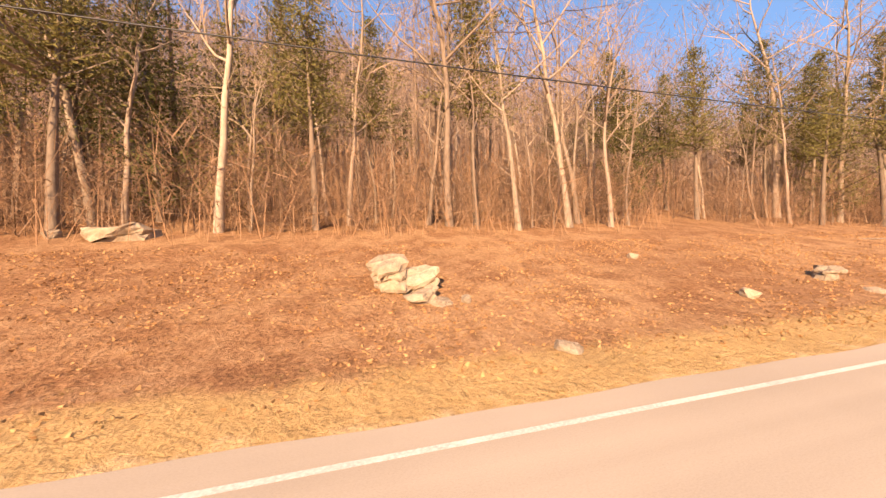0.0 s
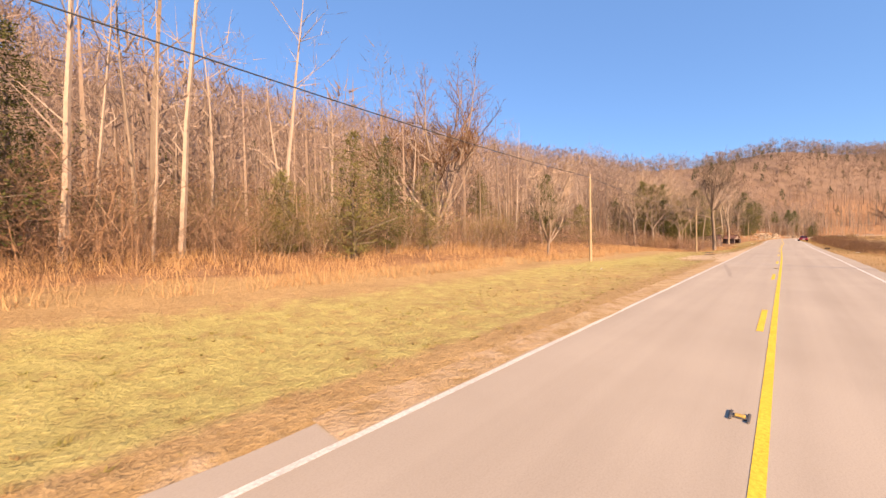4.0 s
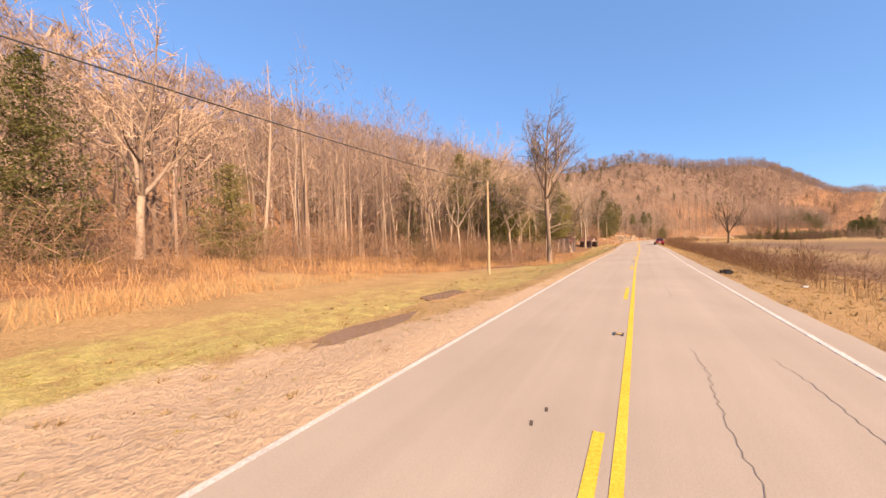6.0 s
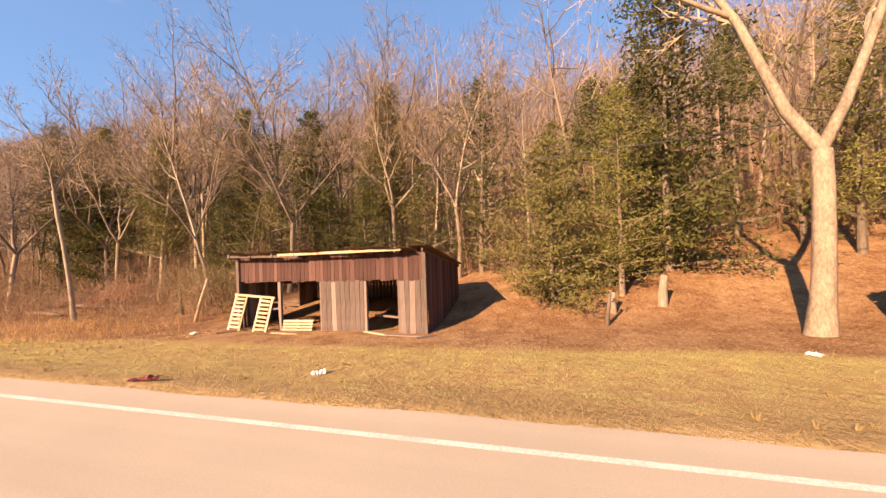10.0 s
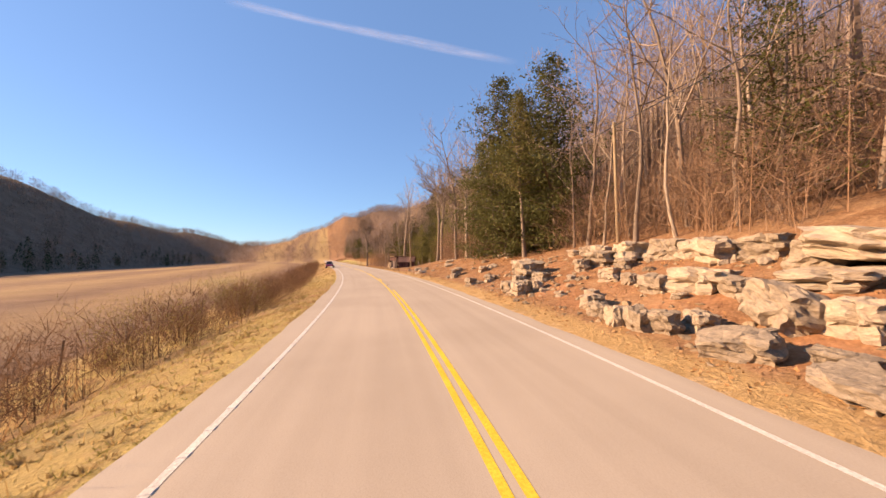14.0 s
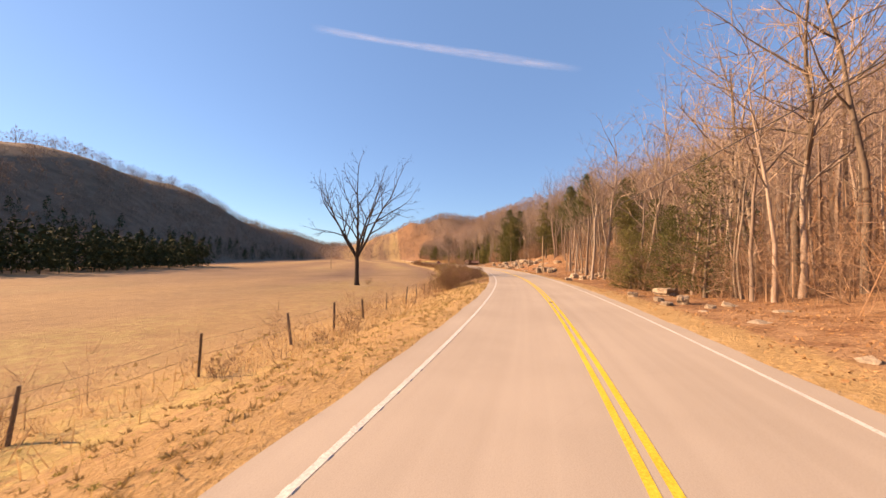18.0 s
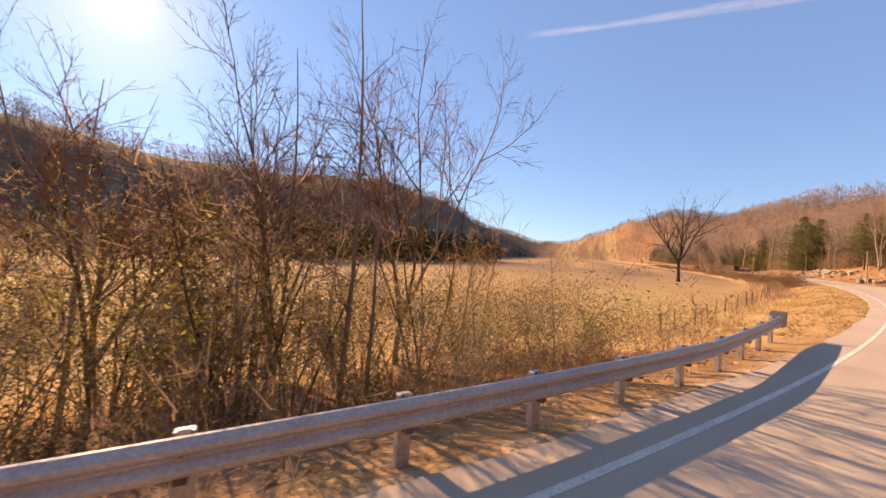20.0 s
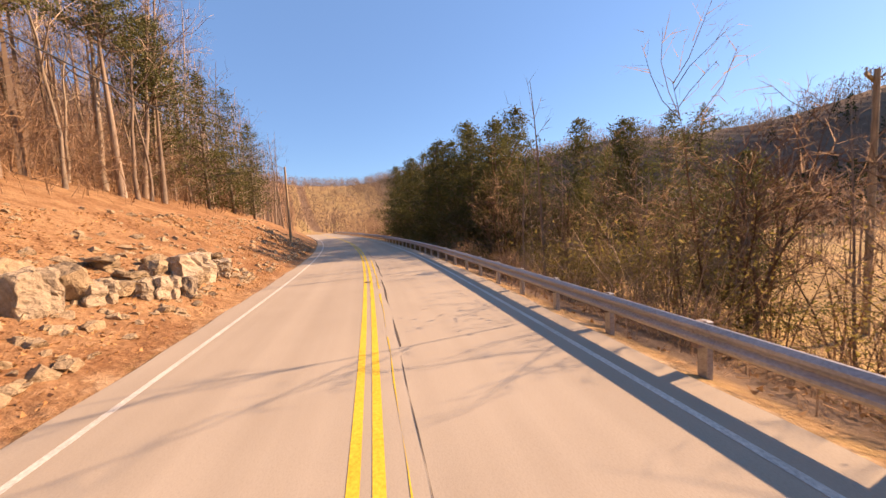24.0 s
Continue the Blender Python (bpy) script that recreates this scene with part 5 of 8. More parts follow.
open_tree("roadside_tree", 61, 21, 0.27, BARK_TAN, BARK_GREY, 185.1, -10.3, "large bare roadside tree with a stout rough trunk", forks=5, split=0.44, spread=27, side=7)
open_tree("forked_tree", 62, 21, 0.27, BARK_FORK, TWIGS, 238.0, -12.4, "pale smooth-barked tree forking into two limbs", forks=2, split=0.27, spread=38, yaw=104)
open_tree("field_tree", 171, 20.2, 0.34, BARK_DARK, BARK_DARK, 353.2, 24.7, "dark lone bare tree standing in the field", forks=6, split=0.22, spread=33, kids=(4, 3, 2))
open_tree("small_pale_tree", 64, 8.5, 0.11, BARK_TAN, BARK_TAN, 123.8, -16.3, "small tan bare tree at the meadow's edge", forks=7, split=0.16, spread=30, kids=(4, 4, 3))
open_tree("beech_tree", 65, 20, 0.29, BARK_PALE, TWIGS, 254.9, -15.6, "massive pale-trunked tree on the clay slope", forks=2, split=0.5, spread=16)
open_tree("beech_tree", 66, 18, 0.24, BARK_PALE, TWIGS, 257.2, -14.0, "tall pale trunk beside the utility pole", forks=2, split=0.5, spread=14)
open_tree("hillside_oak", 67, 19, 0.36, BARK_TAN, TWIGS_RUST, 120.6, -28.5, "great spreading bare oak above the brush", forks=8, split=0.14, spread=44)
open_tree("hillside_oak", 68, 17, 0.24, BARK_TAN, TWIGS, 148, -28.5, "tan spreading bare oak above the brush", forks=4, split=0.25, spread=34)
for k, (s, lat, hgt) in enumerate(((449.2, 12.4, 11.5), (453.5, 13.2, 10), (457.5, 12.4, 9), (463, 13.5, 9), (470, 12.5, 8), (510.5, 11.5, 9), (513.5, 13, 9), (532, 12, 10), (555, 12.5, 7.5))):
    open_tree("rail_tree", 110 + k, hgt, 0.10, BARK_GREY, TWIGS_RUST, s, lat, "dark many-stemmed bare tree below the guardrail", "trees below the guardrail", forks=4, split=0.12, spread=20)
for k, (s, lat, hgt, r) in enumerate(((192, -24, 22, 0.2), (196.5, -22.5, 19, 0.17), (198, -27, 23, 0.2), (203, -23.5, 21, 0.17), (208.5, -25, 22, 0.19), (213.5, -26, 20, 0.17), (219, -28.5, 21, 0.2), (226, -28, 20, 0.18), (70, -17.5, 21, 0.2), (75, -18.5, 22, 0.19), (66, -18, 20, 0.16), (243.5, -22, 18, 0.13), (247.5, -22.5, 19, 0.15), (250.5, -21, 18, 0.12))):
    open_tree("tall_wood_tree", 130 + k, hgt, r, (BARK_TAN, BARK_PALE, BARK_GREY)[k % 3], TWIGS, s, lat, "tall many-branched bare tree rising over the wood", "tall trees over the wood", forks=3, split=0.34, spread=24)
for k, (s, lat, i, z) in enumerate(((190.5, -23, 8, 1.25), (206.5, -23.5, 8, 1.2), (212, -25, 7, 1.5), (218, -27, 8, 1.3), (187, -24.5, 8, 1.3), (366, -11.5, 8, 0.75), (369, -13, 7, 0.9))):
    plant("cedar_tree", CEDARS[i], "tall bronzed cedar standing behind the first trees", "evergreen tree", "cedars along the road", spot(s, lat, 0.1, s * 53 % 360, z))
open_tree("white_snag", 69, 15, 0.11, BARK_PALE, TWIGS, 201.6, -14.6, "slim white-barked tree near the old shed", forks=2, split=0.55, spread=14)
for k, (s, lat, hgt, r) in enumerate(((177.2, -19.6, 15, 0.14), (189.5, -17, 15, 0.16), (199.0, -18.5, 16, 0.13), (194, -21, 15, 0.15), (208.3, -18.2, 15, 0.10), (204.5, -20.5, 16, 0.14), (212.5, -21, 17, 0.15), (219, -25, 18, 0.16), (224.5, -24, 17, 0.15))):
    open_tree("shed_side_tree", 90 + k, hgt, r, BARK_PALE if k in (0, 2, 4, 7) else BARK_TAN, TWIGS, s, lat, "pale many-limbed bare tree near the old sheds" if k in (0, 2, 4, 7) else "spreading tan bare tree near the old sheds", "bare trees by the sheds", forks=3, split=0.3, spread=30)
open_tree("bank_tree", 70, 17, 0.26, BARK_TAN, TWIGS, 555.3, -12.6, "tall bare tree at the top of the cut bank", forks=3, split=0.45, spread=24)
open_tree("bank_tree", 71, 17, 0.2, BARK_PALE, TWIGS, 541.2, -12.9, "pale leaning tree at the top of the cut bank", forks=2, split=0.4, spread=20, lean=(4, 5))
open_tree("verge_tree", 72, 13, 0.15, BARK_PALE, TWIGS, 364.5, -8.0, "slender pale tree at the road verge", forks=2, split=0.55, spread=16)
open_tree("verge_tree", 73, 18, 0.095, BARK_TAN, TWIGS, 328.1, -12.7, "tall pale bare tree over the rock ledges", forks=2, split=0.55, spread=18)
open_tree("verge_tree", 74, 17, 0.08, BARK_TAN, TWIGS, 329.2, -14.2, "pale bare tree above the rock ledges", forks=3, split=0.45, spread=22)
open_tree("verge_tree", 75, 15, 0.1, BARK_TAN, BARK_TAN, 323.7, -14.6, "crooked bare tree above the rock ledges", forks=3, split=0.3, spread=30)
for k, (s, lat, hgt, r) in enumerate(((354.0, -8.9, 12, 0.085), (353.9, -9.9, 13, 0.09), (353.1, -8.5, 8, 0.04), (348.2, -9.2, 10, 0.07), (351.8, -9.6, 10, 0.05), (350.5, -10.4, 11, 0.07), (355.6, -10.8, 12, 0.08))):
    open_tree("slender_tree", 160 + k, hgt, r, BARK_PALE, BARK_PALE, s, lat, "slender pale forked tree on the leafy flat", "slender trees on the flat", forks=2, split=0.38, spread=17, kids=(4, 4, 3))
open_tree("bank_tree", 76, 20, 0.34, BARK_TAN, TWIGS, 564.2, -15.5, "tall spreading bare tree on the cut bank", forks=4, split=0.36, spread=30)
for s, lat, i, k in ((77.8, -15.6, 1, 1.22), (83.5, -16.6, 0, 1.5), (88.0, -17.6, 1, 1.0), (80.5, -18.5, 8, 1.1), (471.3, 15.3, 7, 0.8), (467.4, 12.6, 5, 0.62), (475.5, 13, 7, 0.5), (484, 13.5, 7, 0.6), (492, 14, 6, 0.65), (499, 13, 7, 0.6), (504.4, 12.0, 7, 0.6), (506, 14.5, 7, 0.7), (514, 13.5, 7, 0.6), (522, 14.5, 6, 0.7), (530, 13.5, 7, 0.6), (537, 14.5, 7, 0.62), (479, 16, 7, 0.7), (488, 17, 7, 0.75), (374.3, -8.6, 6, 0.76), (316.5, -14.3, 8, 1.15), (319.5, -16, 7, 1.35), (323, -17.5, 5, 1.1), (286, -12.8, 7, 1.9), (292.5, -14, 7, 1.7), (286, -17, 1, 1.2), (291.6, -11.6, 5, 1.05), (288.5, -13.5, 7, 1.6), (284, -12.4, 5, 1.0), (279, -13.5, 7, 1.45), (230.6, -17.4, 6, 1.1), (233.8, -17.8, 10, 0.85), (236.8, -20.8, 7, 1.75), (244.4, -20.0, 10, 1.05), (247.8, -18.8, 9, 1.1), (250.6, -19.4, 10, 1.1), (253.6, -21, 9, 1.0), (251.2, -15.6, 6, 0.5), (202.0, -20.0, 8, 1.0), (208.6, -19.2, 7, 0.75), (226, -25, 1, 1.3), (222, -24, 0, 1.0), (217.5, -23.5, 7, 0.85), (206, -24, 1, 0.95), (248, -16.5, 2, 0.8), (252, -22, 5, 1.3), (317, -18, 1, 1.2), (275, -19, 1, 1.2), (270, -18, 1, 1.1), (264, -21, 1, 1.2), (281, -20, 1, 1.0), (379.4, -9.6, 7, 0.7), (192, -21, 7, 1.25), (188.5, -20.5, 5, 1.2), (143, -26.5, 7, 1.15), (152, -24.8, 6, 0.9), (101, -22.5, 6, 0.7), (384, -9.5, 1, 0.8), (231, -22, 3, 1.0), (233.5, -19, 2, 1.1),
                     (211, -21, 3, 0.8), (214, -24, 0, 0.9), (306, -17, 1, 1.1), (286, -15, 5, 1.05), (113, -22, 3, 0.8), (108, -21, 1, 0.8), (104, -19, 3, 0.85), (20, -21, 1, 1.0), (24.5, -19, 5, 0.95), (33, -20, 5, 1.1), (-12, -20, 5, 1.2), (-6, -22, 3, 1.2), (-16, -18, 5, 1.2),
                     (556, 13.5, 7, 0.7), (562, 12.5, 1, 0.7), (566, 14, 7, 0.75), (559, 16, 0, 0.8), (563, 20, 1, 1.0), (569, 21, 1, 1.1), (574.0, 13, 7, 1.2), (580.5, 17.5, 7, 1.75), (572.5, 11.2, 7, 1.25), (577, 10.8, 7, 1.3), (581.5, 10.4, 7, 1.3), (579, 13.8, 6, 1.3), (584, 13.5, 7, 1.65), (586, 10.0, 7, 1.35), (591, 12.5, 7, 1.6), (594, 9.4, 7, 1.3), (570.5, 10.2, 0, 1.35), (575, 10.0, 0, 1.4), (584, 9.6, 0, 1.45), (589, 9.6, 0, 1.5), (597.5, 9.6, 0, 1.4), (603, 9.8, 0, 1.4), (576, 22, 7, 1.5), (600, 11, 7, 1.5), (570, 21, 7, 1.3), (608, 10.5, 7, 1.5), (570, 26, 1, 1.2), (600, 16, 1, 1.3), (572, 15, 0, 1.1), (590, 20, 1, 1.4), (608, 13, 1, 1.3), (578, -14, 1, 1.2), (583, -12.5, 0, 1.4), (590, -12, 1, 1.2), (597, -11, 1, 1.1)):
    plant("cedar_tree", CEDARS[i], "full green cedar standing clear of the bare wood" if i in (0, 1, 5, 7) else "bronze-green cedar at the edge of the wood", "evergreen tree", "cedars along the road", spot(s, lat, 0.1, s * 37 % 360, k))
for s, lat, i in ((348.7, -9.6, 0), (357.5, -9.4, 0), (341, -13, 1), (362.8, -12.5, 1), (330, -16, 0), (548, -15, 1), (556, -16.5, 0), (563, -13.5, 1), (570, -13, 0), (574, -12.6, 1), (242, -25, 0), (234, -25, 1)):
    plant("pine_tree", PINES[i], "thin pine with a tufted crown", "evergreen tree", "pines above the ledges", spot(s, lat, 0.1, s * 31 % 360, 1.0))


# ---- brush along the road ----
def brush_row(seed, s0, s1, lat0, lat1, step, kinds, size, label):
    rnd = random.Random(seed)
    s = s0
    while s < s1:
        lat = rnd.uniform(lat0, lat1)
        if clear_of_fixed(s, lat, 0.5):
            i = rnd.choice(kinds)
            plant("shrub", SHRUBS[i], label if i < 3 else label.replace("bare", "leafy"), "shrub", "brush along the road", spot(s, lat, 0.05, rnd.uniform(0, 360), rnd.uniform(*size)))
        s += step * rnd.uniform(0.6, 1.4)


brush_row(1, 172, 348, 8.5, 13, 6.5, [0, 1, 1, 0], (0.5, 0.85), "bare rust-brown shrub in the ditch")
brush_row(2, 364.8, 372, 6.8, 10, 0.5, [0, 0, 3, 4, 2], (0.85, 1.2), "bare olive-brown thicket beside the road")
brush_row(3, 95, 180, -31, -23, 5.5, [2, 2, 4, 0, 3], (0.7, 1.1), "bare tangled thicket below the wood")
brush_row(16, 166, 188, -20, -15.5, 1.0, [2, 0, 2, 0, 3], (0.8, 1.25), "bare tangled thicket below the wood")
brush_row(4, 176, 214, -19, -13, 2.2, [2, 0, 0, 2], (0.7, 1.1), "bare tangled brush near the old sheds")
brush_row(13, 90, 126, -25, -20, 1.9, [4, 6, 4], (0.8, 1.25), "bare olive-brown bush below the wood")
brush_row(5, 226, 236, -24, -18, 1.6, [4, 2], (0.8, 1.1), "bare bush behind the shed")
brush_row(6, 442, 572, 6.4, 9.5, 4.0, [4, 3, 4, 4, 5, 3], (0.6, 1.0), "bare roadside shrub behind the guardrail")
brush_row(14, 443, 470, 6.6, 8.6, 1.7, [4, 3, 4], (0.5, 0.85), "bare olive-brown bush at the guardrail")
brush_row(7, 446, 580, 8.5, 13, 2.0, [4, 4, 4, 5, 3], (0.9, 1.5), "bare tall thicket below the guardrail")
brush_row(10, 268, 332, 8.8, 13, 4.5, [0, 0, 1, 2], (0.5, 0.75), "bare rust-brown shrub in the ditch")
brush_row(11, 42, 98, -19, -14.8, 4.0, [0, 2, 2], (0.6, 1.0), "bare scrub at the edge of the wood")
brush_row(12, 186, 200, -16.5, -13.5, 2.0, [0, 2], (0.7, 1.0), "bare tangled brush near the old sheds")
brush_row(15, 282, 320, 8.4, 12.5, 1.5, [0, 3, 0, 4], (0.55, 0.95), "bare rust-brown shrub in the ditch")
brush_row(8, 392, 440, 9, 12, 4.5, [1, 0], (0.4, 0.6), "bare low shrub by the field fence")
brush_row(9, 209.5, 215.5, -19, -14.5, 0.8, [4, 4, 3], (1.0, 1.6), "bare bush against the shed wall")
brush_row(17, 444, 460, 9.5, 12.5, 2.4, [6], (0.8, 1.1), "bare tall bush below the guardrail")
brush_row(18, 494, 520, 8.8, 12.0, 2.6, [6, 6, 4], (0.75, 1.1), "bare tall yellow-green bush below the guardrail")
brush_row(20, 497, 503.5, 7.6, 8.6, 2.2, [6], (0.85, 1.05), "bare tall yellow-green bush below the guardrail")
brush_row(19, 462, 494, 9.5, 12.5, 4.5, [6, 5], (0.7, 1.0), "bare tall bush below the guardrail")
rnd = random.Random(77)
for k in range(28):
    s, lat = rnd.uniform(447, 572), rnd.uniform(8.5, 15)
    i = rnd.choice([2, 4, 6, 6, 2, 7])
    plant("bare_tree", FOREST[i], "thin bare tree below the guardrail", "tree", "trees below the guardrail", spot(s, lat, 0.1, rnd.uniform(0, 360), rnd.uniform(0.35, 0.62)))
for k in range(18):
    s, lat = rnd.uniform(452, 540), rnd.uniform(9.5, 14)
    plant("cedar_tree", CEDARS[rnd.choice([0, 2, 4])], "small cedar below the guardrail", "evergreen tree", "cedars along the road", spot(s, lat, 0.1, rnd.uniform(0, 360), rnd.uniform(0.6, 0.95)))


# ---- guardrail ----
def build_guardrail():
    rail = thing("guardrail", "galvanised steel guardrail on posts along the bend", "guardrail", kind="")
    prof = [(-0.02, 0.640), (0.0, 0.635), (0.055, 0.585), (0.055, 0.545), (0.0, 0.495), (0.0, 0.475), (0.055, 0.425), (0.055, 0.385), (0.0, 0.335), (-0.02, 0.330)]
    lat0 = 4.26

    def off(s):
        return lat0 + np.interp(s, [438, 441, 446], [0.75, 0.45, 0.0])

    s = 439.0
    while s < 655:
        e = s + 3.81
        g = Geo()
        pts = np.linspace(s, e + 0.12, 5)
        for back in (0.0, 0.006):
            k = len(g.v)
            for t in pts:
                for dx, z in prof:
                    x, y, _ = plan(t, off(t) - dx + back)
                    g.v.append((float(x), float(y), z))
            n = len(prof)
            for i in range(len(pts) - 1):
                for j in range(n - 1):
                    q = (k + i * n + j, k + i * n + j + 1, k + (i + 1) * n + j + 1, k + (i + 1) * n + j)
                    g.f.append(q if back == 0 else q[::-1])
        part("rail", g, GALVANISED, rail)
        s = e
    post, block, bolt = Geo(), Geo(), Geo()
    post.add(*(lambda b: (b.v, b.f))(bevelled((0.10, 0.15, 1.45), 0.008)))
    block.add(*(lambda b: (b.v, b.f))(bevelled((0.15, 0.10, 0.36), 0.01)))
    bolt.tube([(0, 0, 0), (-0.02, 0, 0)], [0.016, 0.014], 6)
    pm, bm_, om = post.mesh("post", GALVANISED), block.mesh("spacer", WOOD_GREY), bolt.mesh("bolt", GALVANISED)
    s = 439.3
    while s < 655:
        x, y, h = plan(s, off(s) + 0.19)
        o = part("post", pm, None, rail, m=pose(float(x), float(y), -0.835, 0, 0, math.degrees(float(h))))
        x, y, h = plan(s, off(s) + 0.09)
        part("spacer", bm_, None, rail, m=pose(float(x), float(y), 0.265, 0, 0, math.degrees(float(h))))
        x, y, h = plan(s, off(s) - 0.005)
        part("bolt", om, None, rail, m=pose(float(x), float(y), 0.485, 0, 0, math.degrees(float(h))))
        s += 1.905
    end = Geo()
    end.add(*(lambda b: (b.v, b.f))(bevelled((0.42, 0.10, 0.50), 0.04, 2)))
    x, y, h = plan(438.85, off(438.9) + 0.08)
    part("end_terminal", end, GALVANISED, rail, "flared steel end plate", m=pose(float(x), float(y), 0.27, 0, 0, math.degrees(float(h)) + 12))


build_guardrail()


# ---- utility poles and cables ----
def utility_pole(s, lat, height, lean=(0, 0), arm=False, label="weathered wooden utility pole"):
    ob = thing("utility_pole", label, "utility pole", "utility poles", spot(s, lat, 0.0, 0, 1.0, lean))
    g = Geo()
    g.tube([(0, 0, -0.8), (0, 0, 0), (0, 0, height * 0.5), (0, 0, height - 0.05), (0, 0, height)], [0.125, 0.12, 0.105, 0.085, 0.075], 12)
    part("pole", g, POLE_WOOD, ob, smooth=True)
    g = Geo().tube([(0, -0.09, height - 0.3), (0, -0.17, height - 0.3), (0, -0.19, height - 0.22)], [0.03, 0.045, 0.03], 8)
    part("insulator", g, GALVANISED, ob, "grey insulator")
    g = Geo().box((0, 0.11, 1.7), (0.07, 0.006, 0.1))
    part("tag", g, GALVANISED, ob, "small metal tag")
    if arm:
        g = Geo()
        g.add(*(lambda b: (b.v, b.f))(bevelled((2.2, 0.09, 0.11), 0.01)))
        part("crossarm", g, POLE_WOOD, ob, m=pose(0, 0.12, height - 0.35, 0, 0, 20))
        for x in (-1.0, -0.35, 0.35, 1.0):
            part("pin", Geo().tube([(0, 0, 0), (0, 0, 0.12), (0, 0, 0.18)], [0.02, 0.035, 0.02], 8), GALVANISED, ob, m=pose(x * 0.94, 0.12 + x * 0.34, height - 0.24))
    return ob.matrix_basis @ Vector((0, -0.17, height - 0.25))


def cable(a, b, sag, r=0.012):
    pts = [Vector(a).lerp(Vector(b), i / 24) - Vector((0, 0, sag * 4 * (i / 24) * (1 - i / 24))) for i in range(25)]
    ob = new("cable", Geo().tube(pts, [r] * 25, 5).mesh("cable", WIRE, True))
    tagged(ob, "dark overhead cable between utility poles", "cable", "overhead cables")


tops = [utility_pole(-48, -9.5, 8.5)]
tops.append(utility_pole(69.0, -9.97, 8.0, (2, -2)))
tops.append(utility_pole(123.1, -11.9, 7.6))
tops.append(utility_pole(163.6, -10.1, 7.4))
tops.append(utility_pole(207, -19, 7.6))
tops.append(utility_pole(258.4, -8.6, 6.2, label="short weathered utility pole on the clay slope"))
tops.append(utility_pole(300, -13.5, 7.4))
tops.append(utility_pole(344.5, -6.1, 6.6, label="pale utility pole beside limestone boulders"))
tops.append(utility_pole(398, -8.5, 7.6))
tops.append(utility_pole(460, -8.5, 7.6))
tops.append(utility_pole(523.3, -5.9, 6.8, (0, -7), label="leaning utility pole at the foot of the bank"))
tops.append(utility_pole(582.3, -5.9, 7.0))
for a, b in zip(tops, tops[1:]):
    cable(a, b, 0.012 * (b - a).length, 0.022)
across = utility_pole(119.5, 13.0, 11.6, arm=True, label="tall utility pole with a crossarm in the field")
utility_pole(555.2, 18.0, 9.6, arm=True, label="utility pole with a wooden crossarm below the road")
utility_pole(610, 26.0, 10.5, arm=True, label="utility pole with a wooden crossarm below the road")
utility_pole(253.9, 52.7, 8.0, label="thin utility pole out in the field")


# ---- old sheds ----
def board_wall(parent, mat, a, b, z0, z1a, z1b, width=0.2, thick=0.022, gaps=0.012, seed=0, name="board", skip=()):
    """Upright boards from plan point a to b, z0 to z1; skip: (from, to, below, above) openings along the wall."""
    rnd = random.Random(seed)
    a, b = Vector((*a, 0)), Vector((*b, 0))
    run = (b - a).length
    d = (b - a) / run
    turn = Matrix(((d.x, -d.y, 0), (d.y, d.x, 0), (0, 0, 1)))
    u = 0.0
    shared = {}
    while u < run - 0.02:
        w = min(width * rnd.uniform(0.8, 1.15), run - u)
        mid = (u + w / 2) / run
        spans = [(z0 + rnd.uniform(-0.03, 0.05), z1a + (z1b - z1a) * mid + rnd.uniform(-0.03, 0.02))]
        for f, t, lo, hi in skip:
            if f < mid < t:
                new_spans = []
                for p, q in spans:
                    if lo > p + 0.05:
                        new_spans.append((p, min(q, lo)))
                    if hi < q - 0.05:
                        new_spans.append((max(p, hi + rnd.uniform(-0.06, 0.02)), q))
                spans = new_spans
        for p, q in spans:
            g = Geo().box((0, 0, 0), (w - gaps, thick, q - p))
            c = a + d * (u + w / 2)
            part(name, g, mat, parent, m=Matrix.Translation((c.x, c.y, (p + q) / 2)) @ turn.to_4x4() @ pose(0, rnd.uniform(-0.006, 0.006), 0, rnd.uniform(-0.8, 0.8), rnd.uniform(-0.7, 0.7), 0))
        u += w


def tin_sheet(length, width, waves=9):
    """A ribbed roofing sheet, in its own plane."""
    g = Geo()
    n = waves * 4
    for back in (0.0, -0.004):
        k = len(g.v)
        for y in (-length / 2, -length / 6, length / 6, length / 2):
            for i in range(n + 1):
                g.v.append((width * (i / n - 0.5), y, 0.014 * math.sin(i * math.pi / 2) + back))
        for j in range(3):
            for i in range(n):
                q = (k + j * (n + 1) + i, k + j * (n + 1) + i + 1, k + (j + 1) * (n + 1) + i + 1, k + (j + 1) * (n + 1) + i)
                g.f.append(q if back == 0 else q[::-1])
    return g


